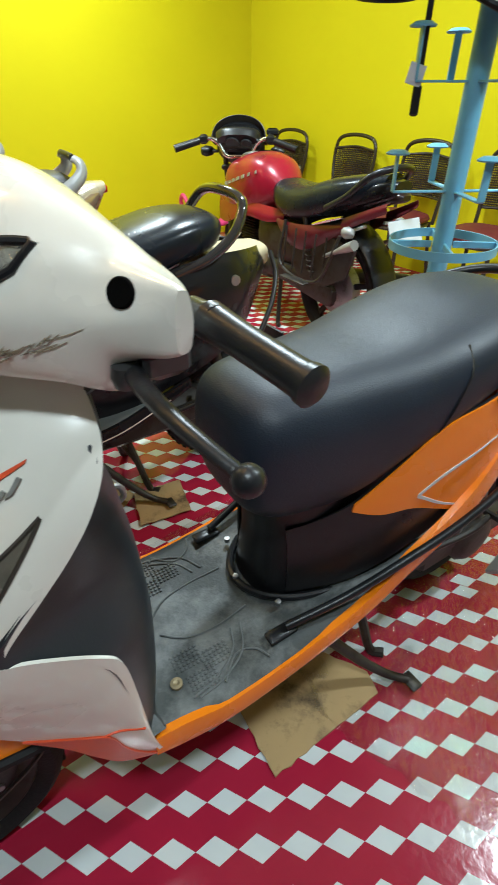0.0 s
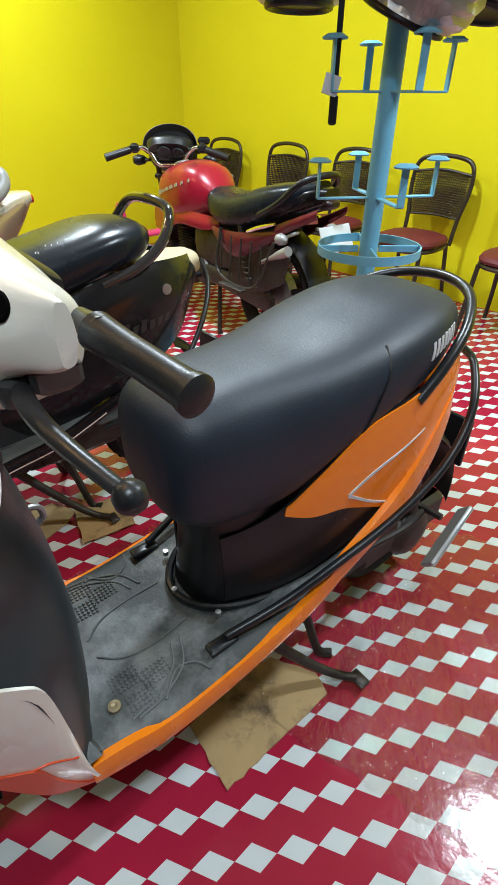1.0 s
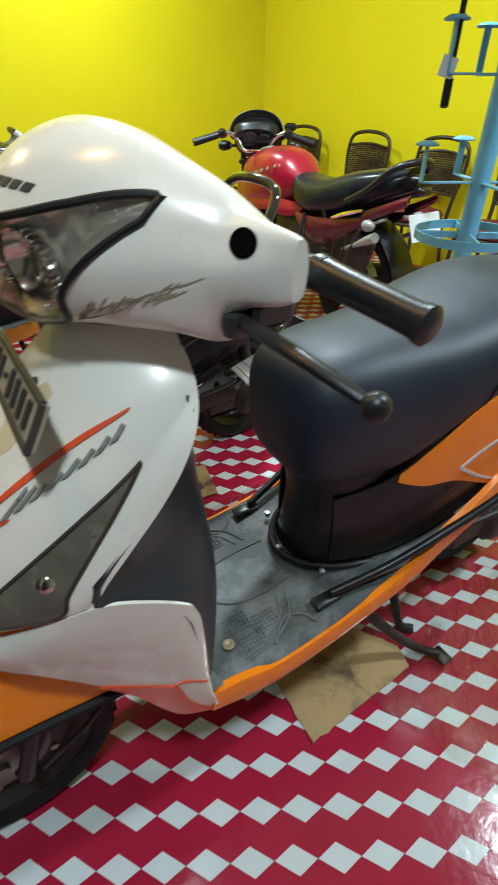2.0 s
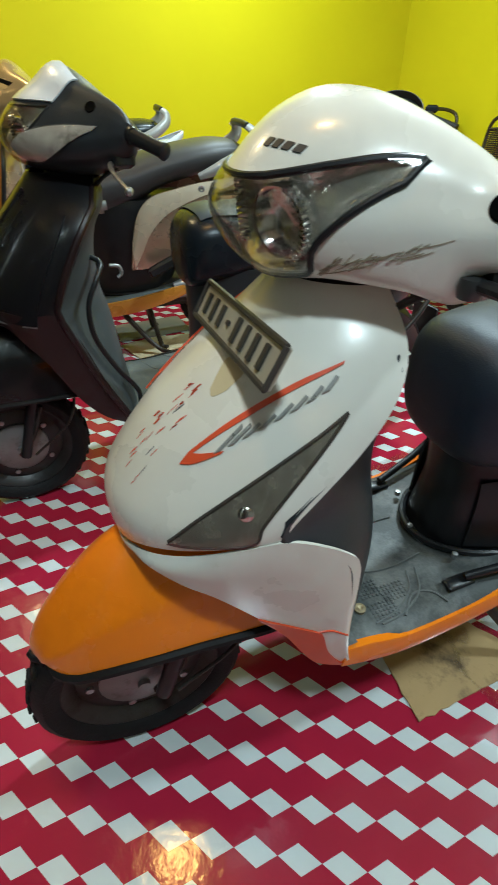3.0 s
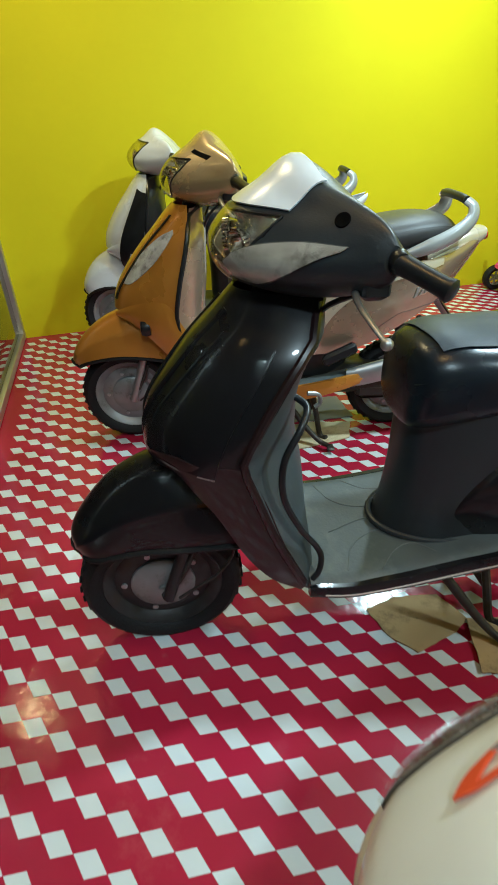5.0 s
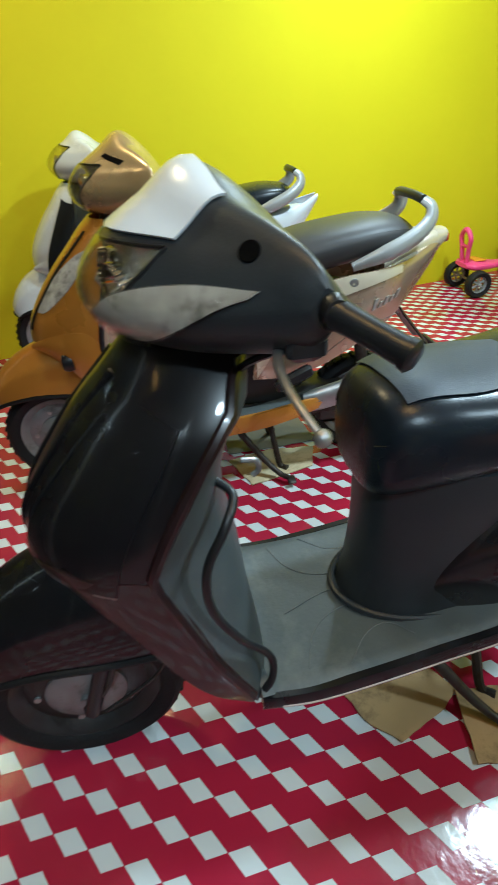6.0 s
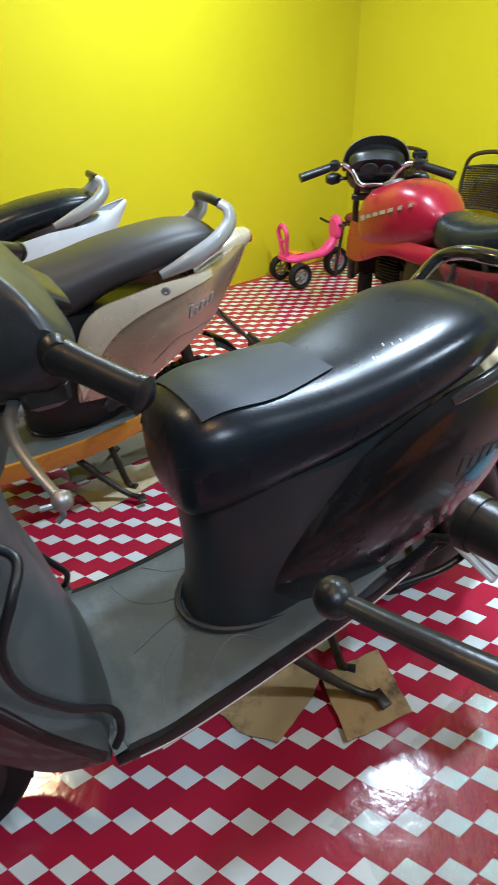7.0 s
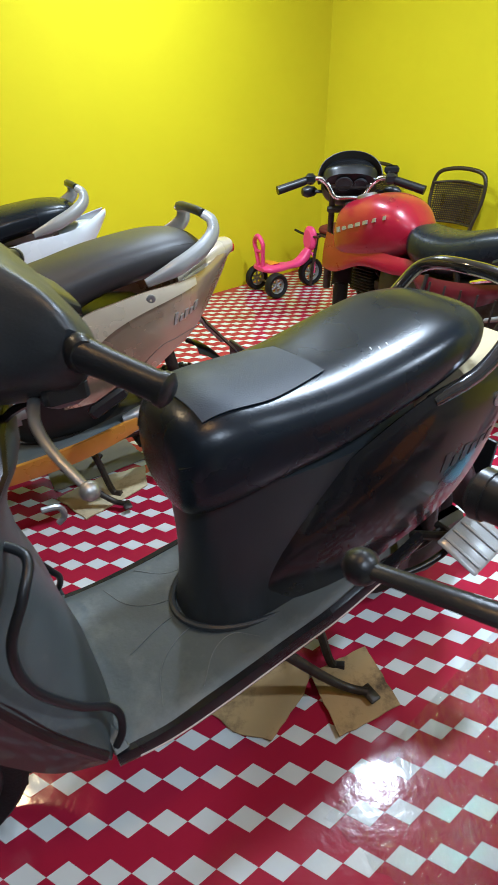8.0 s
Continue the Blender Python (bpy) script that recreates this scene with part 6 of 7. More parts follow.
            P("emblem_bar", turned(box(0, 0, 0, 0.034, 0.005, 0.018 if k else 0.026, 0.001), pose(ex, sy * ey, ez, sy * 14, 17, sy * (k - 3) * -4)), M_GREYLETTER, "pale emblem mark", parent=tank)
        P("tank_shroud", shell(lambda u, v, sy=sy: (-0.22 - 0.68 * u, sy * (0.075 + 0.066 * math.sin(math.pi * min(1.0, 0.1 + 0.82 * u)) + 0.02 * math.sin(v * 2.1)), 0.68 - 0.04 * u - v * (0.18 - 0.15 * u + 0.02 * math.sin(9 * u))), np.linspace(0, 1, 30), np.linspace(0, 1, 12), 0.005), M_REDPAINT, "dusty red tank shroud")
        P("side_cover", shell(lambda u, v, sy=sy: (-0.88 - 0.57 * u, sy * (0.135 + 0.022 * math.sin(u * 3.1) + 0.012 * math.sin(v * 3.1) - 0.02 * v * v), 0.605 + 0.07 * u * u - v * (0.02 + 0.125 * math.sin(u**0.7 * 3.1) * (1 - 0.4 * u))), np.linspace(0, 1, 26), np.linspace(0, 1, 10), 0.005), M_MAROONPAINT)
        P("tail_panel", shell(lambda u, v, sy=sy: (-1.4 - 0.22 * u, sy * (0.14 - 0.045 * u * u + 0.008 * math.sin(v * 3.1)), 0.69 + 0.09 * u - v * (0.055 - 0.02 * u)), np.linspace(0, 1, 18), np.linspace(0, 1, 8), 0.005), M_MAROONPAINT)
        P("chrome_strip", tube([(-1.2, sy * 0.156, 0.634), (-1.3, sy * 0.16, 0.668), (-1.4, sy * 0.152, 0.697)], [0.008, 0.0125, 0.0125, 0.008], 8, 12), M_CHROME)
        P("shock_absorber", merge(tube([(-1.22, sy * 0.13, 0.34), (-1.1, sy * 0.13, 0.66)], 0.014, 10), *[ring_lathe([(0.026, k - 0.004), (0.03, k), (0.026, k + 0.004), (0.022, k)], 14, "Z", (-1.2 + 0.375 * (k - 0.38), sy * 0.13, 0)) for k in np.linspace(0.4, 0.6, 9)]), M_ENGINE)
        P("swing_arm", tube([(-0.82, sy * 0.11, 0.34), (-1.27, sy * 0.11, 0.3)], 0.02, 10), M_ENGINE)
        P("foot_peg", tube([(-0.72, sy * 0.12, 0.31), (-0.73, sy * 0.3, 0.31)], 0.016, 10), M_PLASTIC)
        P("pillion_peg", tube([(-1.3, sy * 0.15, 0.5), (-1.46, sy * 0.19, 0.57), (-1.55, sy * 0.2, 0.61)], [0.01, 0.012, 0.022, 0.024], 10, 10), M_SILVER)
    # seat and tail
    P("seat", loft(srings([(-0.765, 0.67, 0.75, 0.06), (-0.8, 0.64, 0.785, 0.115), (-0.87, 0.615, 0.778, 0.14), (-0.97, 0.592, 0.778, 0.152), (-1.08, 0.605, 0.796, 0.155), (-1.2, 0.635, 0.83, 0.15), (-1.32, 0.68, 0.855, 0.14), (-1.45, 0.735, 0.872, 0.11), (-1.55, 0.78, 0.885, 0.06)], 36, 48, 2.8)), M_SEAT2)
    P("tail_cowl", loft(srings([(-1.08, 0.62, 0.72, 0.12), (-1.3, 0.67, 0.79, 0.125), (-1.45, 0.72, 0.84, 0.105), (-1.55, 0.76, 0.862, 0.08), (-1.61, 0.79, 0.86, 0.05)], 24, 20, 3)), M_BLACK)
    P("tail_lamp", loft(srings([(-1.585, 0.765, 0.82, 0.05), (-1.62, 0.775, 0.815, 0.042), (-1.635, 0.785, 0.805, 0.025)], 18, 8, 3)), M_MAROON)
    P("grab_rail", tube([(-1.28, 0.15, 0.72), (-1.42, 0.152, 0.79), (-1.53, 0.12, 0.882), (-1.575, 0, 0.908), (-1.53, -0.12, 0.882), (-1.42, -0.152, 0.79), (-1.28, -0.15, 0.72)], 0.015, 10, 36), M_PLASTIC)
    P("number_plate", turned(box(0, 0, 0, 0.005, 0.2, 0.12, 0.003), pose(-1.66, 0, 0.655, 0, 24, 0)), M_WHITE2, "white rear number plate")
    P("rear_fender", shell(lambda u, v: (-1.265 - 0.345 * math.sin(radians(-10 + 95 * u)), 0.075 * math.sin(v * 1.5), 0.3 + 0.36 * math.cos(radians(-10 + 95 * u)) - 0.03 * v * v), np.linspace(0, 1, 20), np.linspace(-1, 1, 9), 0.005), M_PLASTIC)
    for sy in (-1, 1):
        P("rear_indicator", merge(tube([(-1.47, sy * 0.06, 0.66), (-1.47, sy * 0.15, 0.65)], 0.008, 8), turned(lathe([(0.0005, 0.03), (0.022, 0.02), (0.028, 0), (0.02, -0.03), (0.0005, -0.045)], 14, "X"), pose(-1.47, sy * 0.175, 0.645))), M_SILVER)
    # frame and engine
    P("frame_tube", merge(tube([(-0.26, 0, 0.82), (-0.36, 0, 0.55), (-0.45, 0, 0.33), (-0.6, 0, 0.24)], 0.022, 12, 24), tube([(-0.3, 0, 0.8), (-0.7, 0, 0.66), (-1.35, 0, 0.72)], 0.02, 10, 20), tube([(-0.72, 0, 0.66), (-0.82, 0, 0.34)], 0.02, 10)), M_ENGINE)
    fins = [box(-0.5, 0, 0.42 + 0.016 * k, 0.15, 0.17, 0.007, 0.003) for k in range(8)]
    eng = P("engine", merge(box(-0.62, 0, 0.31, 0.3, 0.2, 0.17, 0.04), box(-0.5, 0, 0.48, 0.11, 0.13, 0.17, 0.02), lathe([(0.0005, -0.15), (0.08, -0.14), (0.1, -0.11), (0.1, 0.11), (0.08, 0.14), (0.0005, 0.15)], 26, "Y", (-0.56, 0, 0.31)), lathe([(0.0005, -0.13), (0.07, -0.12), (0.085, -0.1), (0.085, 0.1), (0.07, 0.13), (0.0005, 0.135)], 22, "Y", (-0.73, 0, 0.33))), M_ENGINE)
    for fin in fins:
        P("cooling_fin", fin, M_ENGINE, parent=eng)
    P("carburettor", merge(box(-0.62, 0.03, 0.47, 0.09, 0.08, 0.08, 0.02), tube([(-0.62, 0.05, 0.5), (-0.5, 0.06, 0.58), (-0.4, 0.03, 0.66)], 0.006, 8, 12)), M_ENGINE, parent=eng)
    P("air_box", loft(srings([(-0.62, 0.36, 0.58, 0.05), (-0.66, 0.33, 0.62, 0.11), (-0.85, 0.32, 0.62, 0.125), (-1.05, 0.36, 0.63, 0.12), (-1.25, 0.44, 0.65, 0.11), (-1.36, 0.54, 0.68, 0.08)], 24, 18, 3.0)), M_ENGINE, "greasy dark air box")
    P("inner_fender", shell(lambda u, v: (-1.265 - 0.335 * math.sin(radians(-75 + 80 * u)), 0.09 * math.sin(v * 1.5), 0.3 + 0.345 * math.cos(radians(-75 + 80 * u)) - 0.1 * v * v), np.linspace(0, 1, 16), np.linspace(-1, 1, 11), 0.005), M_PLASTIC)
    P("chain_case", loft(srings([(-0.72, 0.27, 0.38, 0.02, 0.115), (-0.9, 0.28, 0.38, 0.022, 0.115), (-1.3, 0.24, 0.36, 0.022, 0.115), (-1.36, 0.27, 0.33, 0.018, 0.115)], 16, 14, 3.2)), M_ENGINE)
    P("silencer", merge(tube([(-0.45, -0.05, 0.45), (-0.4, -0.1, 0.32), (-0.5, -0.15, 0.24), (-0.75, -0.17, 0.24), (-0.95, -0.17, 0.27)], 0.019, 10, 24), tube([(-0.92, -0.175, 0.265), (-1.0, -0.18, 0.28), (-1.5, -0.19, 0.36), (-1.56, -0.19, 0.37)], [0.022, 0.045, 0.048, 0.046, 0.03], 14, 16)), M_ENGINE)
    P("saree_guard", merge(tube([(-0.98, 0.16, 0.62), (-1.0, 0.2, 0.4), (-1.3, 0.2, 0.38), (-1.42, 0.17, 0.62)], 0.009, 8, 24), *[tube([(-1.02 - 0.08 * k, 0.2, 0.39), (-1.02 - 0.08 * k, 0.18, 0.6)], 0.005, 6) for k in range(5)], box(-1.16, 0.22, 0.36, 0.2, 0.06, 0.012, 0.004)), M_ENGINE, "greasy black saree guard with footboard")
    P("leg_guard_plate", prism([(-1.0, 0.56), (-1.02, 0.4), (-1.1, 0.33), (-1.3, 0.34), (-1.45, 0.42), (-1.5, 0.56), (-1.3, 0.6)], 0.125, 0.14, 0.004), M_ENGINE, "greasy black chain-side cover")
    P("centre_stand", merge(*[tube([(-0.85, sy * 0.08, 0.26), (-0.9, sy * 0.13, 0.02), (-0.94, sy * 0.15, 0.012)], 0.013, 8, 10) for sy in (-1, 1)]), M_ENGINE)
    P("gear_lever", tube([(-0.62, 0.16, 0.24), (-0.5, 0.17, 0.25), (-0.49, 0.22, 0.26)], 0.007, 8, 12), M_STEEL, parent=eng)
    P("kick_lever", tube([(-0.72, -0.16, 0.3), (-0.78, -0.18, 0.42), (-0.78, -0.22, 0.44)], 0.009, 8, 12), M_STEEL, parent=eng)
    return s


motorcycle(pose(-0.55, 3.97, 0, 0, 0, 130), -41)

# ---- pink tricycle ----


def tricycle(m):
    s = root("toy_tricycle", m, "pink plastic toy tricycle with black wheels", "tricycle")
    P = lambda name, solid, material, lab="", parent=s: build(name, *solid, material, parent, lab)
    for nm, x, y, r in (("rear_wheel", -0.2, 0.15, 0.095), ("rear_wheel", -0.2, -0.15, 0.095), ("front_wheel", 0.24, 0, 0.11)):
        w = P(nm, ring_lathe([(r - 0.035, -0.028), (r - 0.01, -0.036), (r, -0.02), (r, 0.02), (r - 0.01, 0.036), (r - 0.035, 0.028)], 28, "Y", (x, y, r)), M_TYRE)
        P("hub", merge(lathe([(0.012, -0.04), (0.014, 0.04)], 12, "Y", (x, y, r)), ring_lathe([(r - 0.036, -0.02), (r - 0.03, 0), (r - 0.036, 0.02), (r - 0.045, 0)], 24, "Y", (x, y, r)), *[turned(box(0, 0, r * 0.36, 0.012, 0.02, r * 0.55, 0.003), Matrix.Translation((x, y, r)) @ Matrix.Rotation(k * math.pi / 3, 4, "Y")) for k in range(6)]), M_SILVER, parent=w)
    P("rear_axle", tube([(-0.2, -0.17, 0.095), (-0.2, 0.17, 0.095)], 0.008, 8), M_STEEL)
    P("body", loft(srings([(-0.27, 0.19, 0.22, 0.08), (-0.22, 0.175, 0.235, 0.13), (-0.12, 0.175, 0.23, 0.12), (0.0, 0.17, 0.215, 0.06), (0.1, 0.17, 0.23, 0.05), (0.18, 0.2, 0.3, 0.045), (0.22, 0.24, 0.32, 0.03)], 22, 24, 2.8)), M_PINK)
    P("seat_pad", loft(srings([(-0.2, 0.23, 0.24, 0.06), (-0.16, 0.23, 0.25, 0.07), (-0.1, 0.23, 0.24, 0.05)], 18, 8, 2.5)), M_AMBER, "yellow seat sticker")
    P("backrest", tube([(-0.25, -0.03, 0.22), (-0.26, -0.045, 0.32), (-0.27, -0.06, 0.4), (-0.275, 0, 0.45), (-0.27, 0.06, 0.4), (-0.26, 0.045, 0.32), (-0.25, 0.03, 0.22)], 0.017, 10, 36), M_PINK)
    P("back_bar", tube([(-0.262, -0.045, 0.335), (-0.262, 0.045, 0.335)], 0.012, 8), M_PINK)
    P("fork", merge(*[tube([(0.24, sy * 0.05, 0.11), (0.23, sy * 0.05, 0.24), (0.22, 0, 0.28)], 0.01, 8, 12) for sy in (-1, 1)]), M_PINK)
    P("front_shield", loft(srings([(0.19, 0.3, 0.44, 0.05), (0.22, 0.28, 0.47, 0.08), (0.25, 0.3, 0.44, 0.06)], 20, 10, 2.4)), M_PINK)
    P("handlebar", tube([(0.19, -0.17, 0.42), (0.21, -0.08, 0.4), (0.21, 0.08, 0.4), (0.19, 0.17, 0.42)], 0.01, 8, 20), M_PLASTIC)
    return s


tricycle(pose(-0.78, 4.98, 0, 0, 0, 38))

# ---- chairs along the wall ----


def cafe_chair(m):
    """Seat faces +x, the back stands at x = -0.2."""
    s = root("chair", m, "dark brown metal chair with perforated back and maroon cushion", "chair", "chairs along the wall")
    P = lambda name, solid, material, lab="", parent=s: build(name, *solid, material, parent, lab)
    bf = P("back_frame", tube([(-0.2, -0.17, 0.4), (-0.23, -0.175, 0.55), (-0.26, -0.2, 0.72), (-0.275, -0.18, 0.85), (-0.28, -0.08, 0.89), (-0.28, 0.08, 0.89), (-0.275, 0.18, 0.85), (-0.26, 0.2, 0.72), (-0.23, 0.175, 0.55), (-0.2, 0.17, 0.4)], 0.0135, 10, 60), M_BROWNMETAL)
    holes = []
    for k in range(19):
        z = 0.56 + 0.0135 * k
        w = 0.172 + 0.02 * math.sin((z - 0.5) * 4)
        holes.append(tube([(-0.232 - 0.1 * (z - 0.55) - 0.012, -w, z), (-0.232 - 0.1 * (z - 0.55) - 0.03, 0, z + 0.004), (-0.232 - 0.1 * (z - 0.55) - 0.012, w, z)], 0.0042, 5, 9))
    for k in range(25):
        y = -0.168 + 0.014 * k
        e = 0.018 * (1 - (y / 0.18) ** 2) + 0.012
        holes.append(tube([(-0.233 - e, y, 0.553), (-0.248 - e, y, 0.69), (-0.26 - e, y, 0.806)], 0.0045, 5, 5))
    tagged(P("perforated_back", merge(*holes), M_BROWNMETAL, parent=bf), kind="stuff")
    P("back_border", tube([(-0.235, -0.18, 0.553), (-0.262, 0, 0.56), (-0.235, 0.18, 0.553)], 0.008, 8, 12), M_BROWNMETAL, parent=bf)
    P("back_border", tube([(-0.265, -0.19, 0.80), (-0.285, 0, 0.818), (-0.265, 0.19, 0.80)], 0.008, 8, 12), M_BROWNMETAL, parent=bf)
    ring = [[(0.205 * math.copysign(abs(math.cos(a)) ** 0.7, math.cos(a)) * k, 0.205 * math.copysign(abs(math.sin(a)) ** 0.7, math.sin(a)) * k, z) for a in np.linspace(0, 2 * math.pi, 32, endpoint=False)] for k, z in ((0.9, 0.425), (1.0, 0.435), (1.02, 0.45), (0.97, 0.468), (0.8, 0.48), (0.4, 0.486), (0.02, 0.488))]
    P("seat_cushion", loft(ring), M_MAROONSEAT, "maroon fabric cushion")
    P("seat_frame", tube([(0.195 * math.copysign(abs(math.cos(a)) ** 0.7, math.cos(a)), 0.195 * math.copysign(abs(math.sin(a)) ** 0.7, math.sin(a)), 0.415) for a in np.linspace(0, 2 * math.pi, 32, endpoint=False)], 0.014, 8, closed=True), M_BROWNMETAL)
    for sx, sy in ((1, 1), (1, -1), (-1, 1), (-1, -1)):
        P("leg", tube([(sx * 0.165, sy * 0.165, 0.42), (sx * 0.17 + (0.02 if sx > 0 else -0.03), sy * 0.175, 0.2), (sx * 0.17 + (0.03 if sx > 0 else -0.06), sy * 0.19, 0.0)], 0.0135, 10, 12), M_BROWNMETAL)
    return s


CHAIRS = [(-0.31, 5.093, 225.4), (0.208, 4.577, 225.4), (0.678, 4.111, 225.4), (1.14, 3.652, 225.4), (1.633, 3.161, 225.4)]
chair = cafe_chair(pose(*CHAIRS[0][:2], 0, 0, 0, CHAIRS[0][2]))
for cx, cy, ca in CHAIRS[1:]:
    copy_thing(chair, pose(cx, cy, 0, 0, 0, ca))

# ---- blue helmet stand ----
STAND = (0.53, 2.07)
st = root("display_stand", pose(STAND[0], STAND[1], 0), "sky-blue painted steel helmet display stand", "stand")
PS = lambda name, solid, lab="", parent=st: build(name, *solid, M_BLUE, parent, lab)
PS("pole", tube([(0, 0, 0.02), (0, 0, 1.9)], 0.031, 24))
PS("base_plate", lathe([(0.0005, 0.0), (0.2, 0.0), (0.2, 0.012), (0.19, 0.016), (0.04, 0.02), (0.0005, 0.02)], 36, "Z"))
RING_Z = 0.765
rg = PS("ring", ring_lathe([(0.169, RING_Z - 0.014), (0.174, RING_Z - 0.014), (0.174, RING_Z + 0.014), (0.169, RING_Z + 0.014)], 48, "Z"))
for k in range(4):
    PS("spoke", turned(box(0.102, 0, RING_Z, 0.134, 0.008, 0.022, 0.002), Matrix.Rotation(radians(90 * k), 4, "Z")), parent=rg)
for level, (za, zb, reach, rot) in enumerate(((0.925, 1.03, 0.195, 10), (1.205, 1.325, 0.18, 12), (1.49, 1.61, 0.18, 10))):
    for k in range(4):
        tm = Matrix.Rotation(radians(90 * k + rot), 4, "Z")
        arm = PS("arm", turned(merge(box(reach / 2, 0, za, reach, 0.022, 0.006, 0.0015), box(reach, 0, (za + zb) / 2, 0.006, 0.022, zb - za, 0.0015)), tm))
        PS("cup", turned(merge(lathe([(0.0005, zb + 0.003), (0.02, zb + 0.004), (0.034, zb - 0.003), (0.036, zb + 0.001), (0.022, zb + 0.009), (0.0005, zb + 0.009)], 20, "Z", (reach, 0, 0))), tm), parent=arm)


def helmet(m, label, wrapped):
    h = root("helmet", m, label, "helmet", "helmets on the stand")
    rows = spline([(-0.02, 0.085, 0.115), (0.03, 0.115, 0.14), (0.09, 0.125, 0.15), (0.15, 0.11, 0.13), (0.2, 0.07, 0.085), (0.222, 0.02, 0.025)], 18)
    rings = [[(hx * math.cos(a), hy * math.sin(a), z) for a in np.linspace(0, 2 * math.pi, 32, endpoint=False)] for z, hy, hx in rows]
    build("shell", *loft(rings), M_PLASTIC, h)
    build("visor", *shell(lambda u, v: (0.152 * math.cos(v * 1.1), 0.13 * math.sin(v * 1.1), 0.05 + 0.09 * u), np.linspace(0, 1, 8), np.linspace(-1, 1, 19), 0.003), M_GREYPLASTIC, h)
    build("rim", *tube([(0.112 * math.cos(a), 0.085 * math.sin(a), -0.02) for a in np.linspace(0, 2 * math.pi, 28, endpoint=False)], 0.01, 8, closed=True), M_PLASTIC, h)
    if wrapped:
        rr = random.Random(3)
        bag = [[((hx + 0.02 + rr.uniform(-0.014, 0.018)) * math.cos(a), (hy + 0.02 + rr.uniform(-0.014, 0.018)) * math.sin(a), z + 0.01) for a in np.linspace(0, 2 * math.pi, 32, endpoint=False)] for z, hy, hx in rows]
        b = build("plastic_bag", *loft(bag), M_BAG, h, "crumpled clear plastic bag")
    return h


helmet(pose(STAND[0] - 0.005, STAND[1] - 0.09, 1.385, 8, 24, -20), "black helmet wrapped in clear plastic on the stand", True)
helmet(pose(STAND[0] - 0.13, STAND[1] + 0.0, 1.5, -6, -12, 150), "dark helmet hanging on the stand with its strap", False)
helmet(pose(STAND[0] + 0.21, STAND[1] + 0.05, 1.41, 0, 10, 30), "pale helmet in a clear plastic bag on the stand", True)
helmet(pose(STAND[0] - 0.27, STAND[1] + 0.1, 1.425, 0, 0, 60), "helmet in a clear plastic bag on the stand", True)
sx, sy_ = STAND[0] - 0.165, STAND[1] - 0.03
strap = root("helmet_strap", pose(sx, sy_, 1.16), "black webbing strap with buckle and paper tag hanging from a helmet", "strap")
build("webbing", *box(0, 0, 0.16, 0.016, 0.004, 0.32, 0.0015), M_PLASTIC, strap)
build("buckle", *box(0, 0, 0.0, 0.024, 0.012, 0.075, 0.005), M_PLASTIC, strap)
build("tag", *turned(box(0, 0, 0, 0.05, 0.002, 0.05, 0.0008), pose(-0.012, -0.01, 0.06, 0, 14, 20)), M_WHITE2, strap, "small white paper tag")

# ---- cardboard pieces under the stands ----


def cardboard(points, label, material, z=0.002, thick=0.004, seed=1):
    rr = random.Random(seed)
    p = [Vector(q) for q in points]
    outline = []
    for a, b in zip(p, p[1:] + p[:1]):
        n = max(2, int((b - a).length / 0.02))
        for k in range(n):
            q = a.lerp(b, k / n)
            j = 0.0025 if k else 0
            outline.append((q.x + rr.uniform(-j, j), q.y + rr.uniform(-j, j)))
    c = np.mean(outline, axis=0)
    rings = []
    for h, f in ((z, 1.0), (z + thick, 1.0), (z + thick + 0.0005, 0.97), (z + thick + 0.001, 0.6), (z + thick, 0.2)):
        rings.append([(c[0] + (x - c[0]) * f, c[1] + (y - c[1]) * f, h + rr.uniform(0, 0.0012)) for x, y in outline])
    return tagged(build("cardboard", *loft(rings), material), label, "cardboard", "cardboard under the stands")


cardboard([(-0.002, 0.848), (0.091, 0.719), (0.323, 0.926), (0.301, 0.979), (0.187, 1.02), (0.06, 0.93)], "oil-stained brown cardboard piece under the side stand", M_CARD, seed=1)
cardboard([(-0.732, 1.438), (-0.651, 1.387), (-0.561, 1.378), (-0.49, 1.50), (-0.476, 1.56), (-0.573, 1.6), (-0.68, 1.52)], "torn oil-soaked brown cardboard scrap on the floor", M_CARD, seed=2)
cardboard([(-0.477, 1.555), (-0.404, 1.404), (-0.256, 1.498), (-0.332, 1.649)], "square brown cardboard piece under the side stand", M_CARD, z=0.008, seed=3)
cardboard([(-1.463, 2.158), (-1.301, 2.057), (-1.14, 2.276), (-1.191, 2.403), (-1.35, 2.3)], "pale beige cardboard piece under the side stand", M_CARD2, seed=4)
cardboard([(-1.62, 2.36), (-1.488, 2.2), (-1.33, 2.33), (-1.2, 2.46), (-1.35, 2.6)], "dusty grey cardboard tray under the centre stand", M_BOARD, seed=5)

# ---- clear plastic film left on the floor ----
rr = random.Random(11)


def film_z(x, y):
    a = noise.noise(Vector((x * 7, y * 7, 3)))
    d = (x * 0.82 + y * 0.57) * 26 + 3 * noise.noise(Vector((x * 3, y * 3, 0)))
    fold = max(0.0, math.sin(d)) ** 5 * max(0.0, noise.noise(Vector((x * 4, y * 4, 7))) + 0.15)
    u, v = x * 0.85 - y * 0.53, x * 0.53 + y * 0.85
    crease = (1 - abs(noise.noise(Vector((u * 5, v * 17, 1.5))))) ** 14 * max(0.0, noise.noise(Vector((x * 3, y * 3, 9))) + 0.25)
    dent = (1 - abs(noise.noise(Vector((x * 19, y * 19, 4.5))))) ** 18
    return 0.0022 + 0.001 * a + 0.007 * fold + 0.013 * crease + 0.0035 * dent


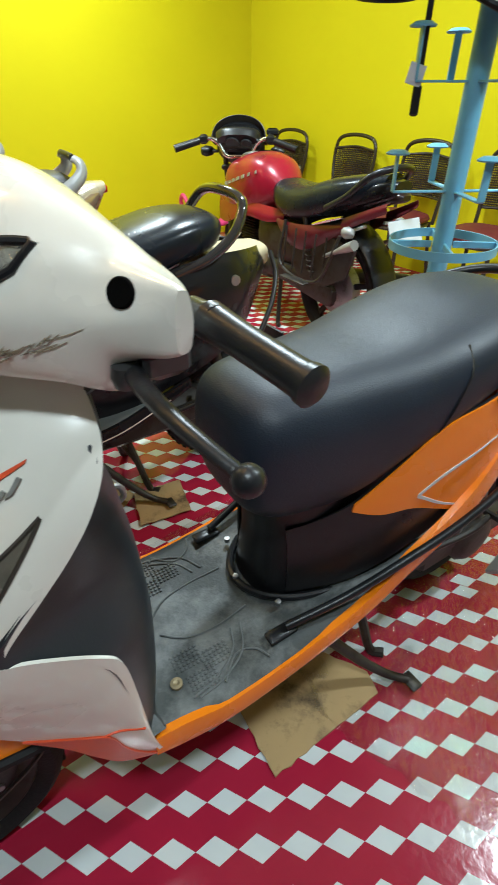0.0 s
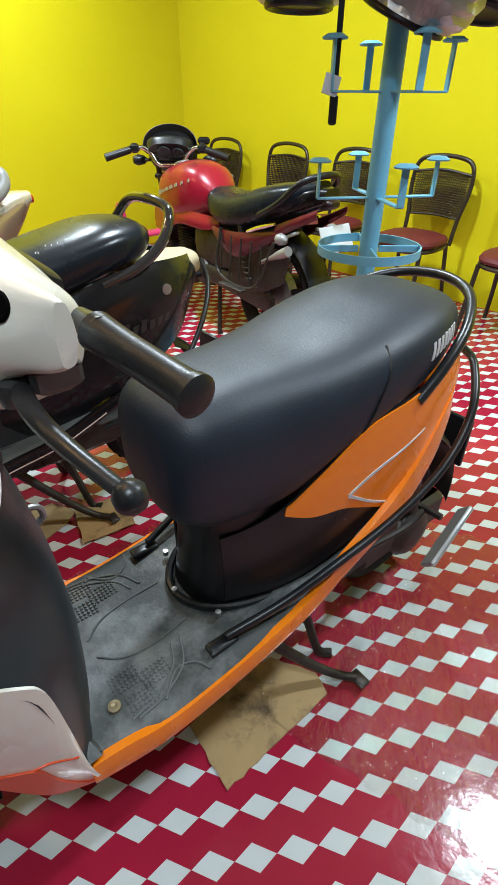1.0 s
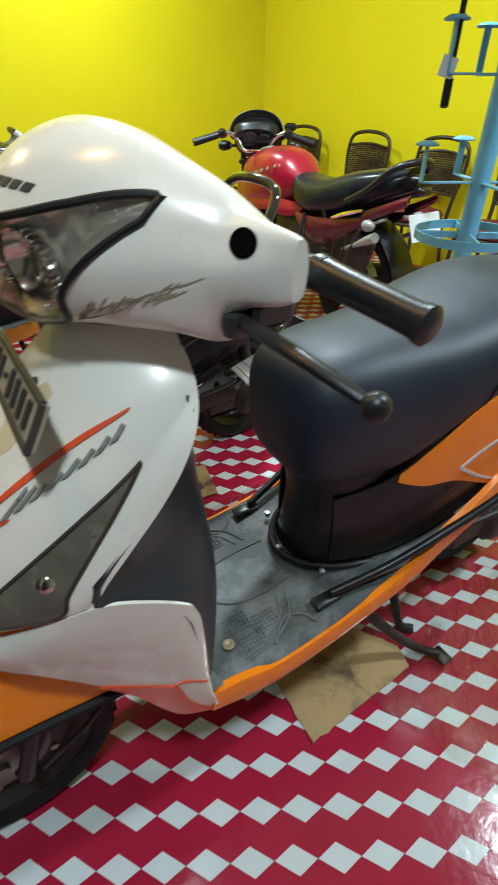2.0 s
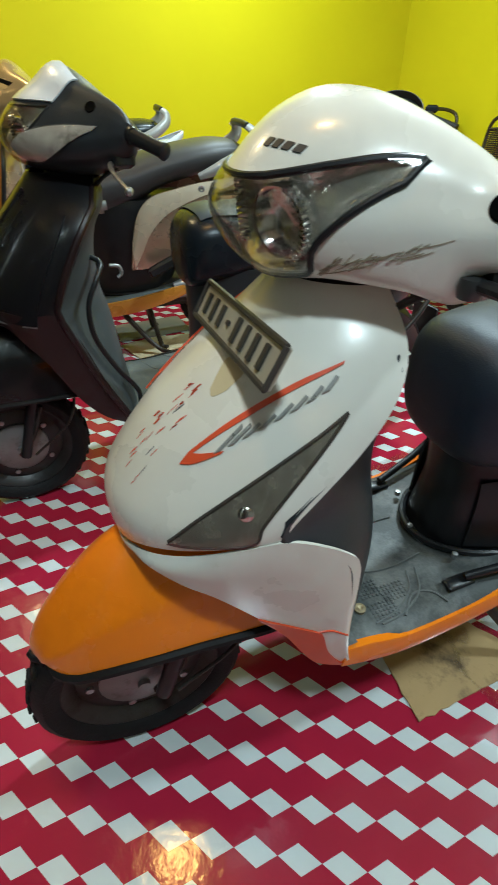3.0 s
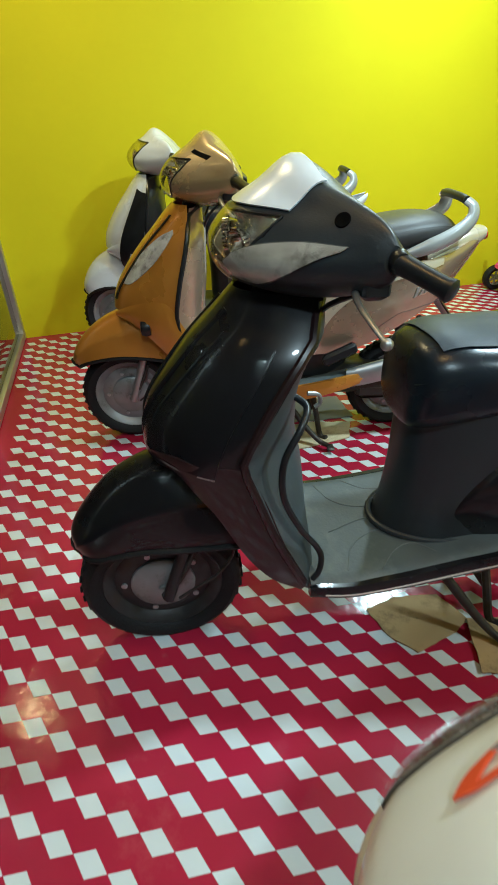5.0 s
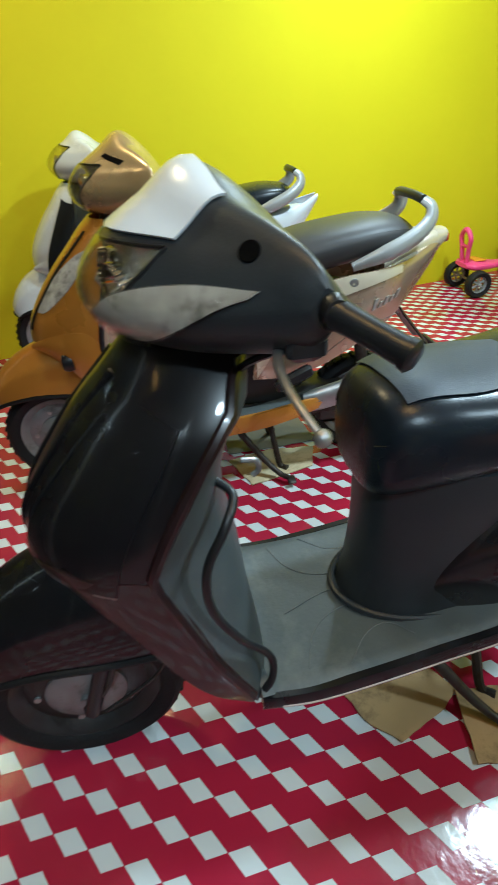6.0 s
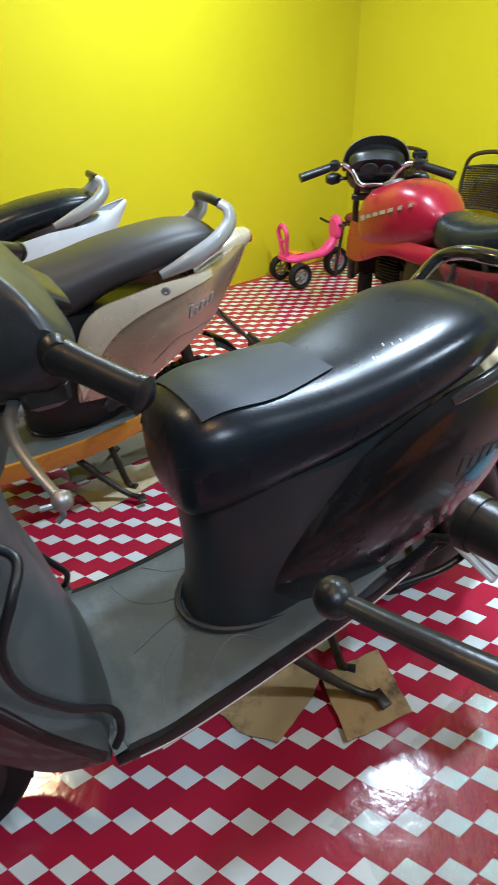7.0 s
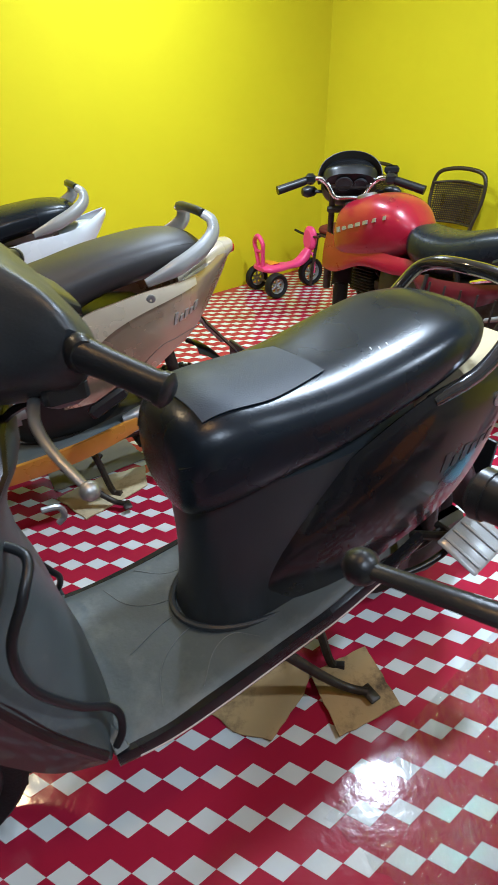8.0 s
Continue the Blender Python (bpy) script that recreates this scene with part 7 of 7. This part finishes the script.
fx, fy = 230, 150
film_org, film_u, film_v = Vector((-0.44, 1.24)), Vector((1.17, -0.72)), Vector((0.6, 0.65))
fv = []
for i in range(fx):
    for j in range(fy):
        wob = 0.03 * noise.noise(Vector((i * 0.12, j * 0.12, 5)))
        q = film_org + film_u * (i / (fx - 1)) + film_v * (j / (fy - 1) + wob)
        fv.append((q.x, q.y, max(0.0013, film_z(q.x, q.y))))
ff = [(i * fy + j, (i + 1) * fy + j, (i + 1) * fy + j + 1, i * fy + j + 1) for i in range(fx - 1) for j in range(fy - 1)]
film_ob = tagged(build("plastic_film", fv, ff, M_FILM), "crumpled clear plastic protective film on the floor", "plastic film")


# ---- the white diamonds of the floor ----
TILE0, TA, TB = Vector((0.1168, 0.6863)), Vector((0.08094, 0.01357)), Vector((0.0070, 0.0830))
UP, DOWN = Vector((0.0322, 0.0302)), Vector((0.0487, -0.0165))  # two edges of a diamond from its left corner
SEAM_AT, SEAM_ALONG = Vector((0.61, 1.277)), Vector((0.146, -0.125)).normalized()
SEAM_N = Vector((-SEAM_ALONG.y, SEAM_ALONG.x))
edges = [(a, b) for a, b in zip((PA, PC, PB, PD), (PC, PB, PD, PA))]


def inside(p, margin):
    return all((b - a).normalized().cross(p - a) < -margin for a, b in edges)


near_tiles, far_tiles = [], []
for sheet in (0, 1):
    shift = TB * 0.5 * sheet
    for i in range(-75, 75):
        for j in range(-45, 75):
            left = TILE0 + i * TA + j * TB - shift
            mid = left + (UP + DOWN) / 2
            side = (mid - SEAM_AT).dot(SEAM_N)
            if (side > 0.012) != bool(sheet) or not inside(mid, 0.035):
                continue
            quad = [left, left + DOWN, left + UP + DOWN, left + UP]
            near = (mid - Vector((-0.35, 0.9))).length < 0.86
            (near_tiles if near and len(near_tiles) < 300 else far_tiles).append(quad)

H0, H1 = -0.001, 0.0007
verts, faces = [], []
for quad in far_tiles:
    k = len(verts)
    c = sum(quad, Vector((0, 0))) / 4
    verts += [(p.x, p.y, H0) for p in quad] + [(c.x + (p.x - c.x) * 0.985, c.y + (p.y - c.y) * 0.985, H1) for p in quad]
    faces += [(k + 4, k + 5, k + 6, k + 7)] + [(k + a, k + (a + 1) % 4, k + 4 + (a + 1) % 4, k + 4 + a) for a in range(4)]
tagged(build("diamond_pattern", verts, faces, M_WHITE_TILE, floor, smooth=False), kind="stuff")
c = (UP + DOWN) / 2
base = [Vector((0, 0)) - c, DOWN - c, UP + DOWN - c, UP - c]
me = bpy.data.meshes.new("diamond")
me.from_pydata([(p.x, p.y, H0) for p in base] + [(p.x * 0.985, p.y * 0.985, H1) for p in base], [], [(4, 5, 6, 7)] + [(a, (a + 1) % 4, 4 + (a + 1) % 4, 4 + a) for a in range(4)])
me.materials.append(M_WHITE_TILE)
for quad in near_tiles:
    ob = new("diamond", me)
    mid = sum(quad, Vector((0, 0))) / 4
    ob.location = (mid.x, mid.y, 0)
    ob.parent = floor
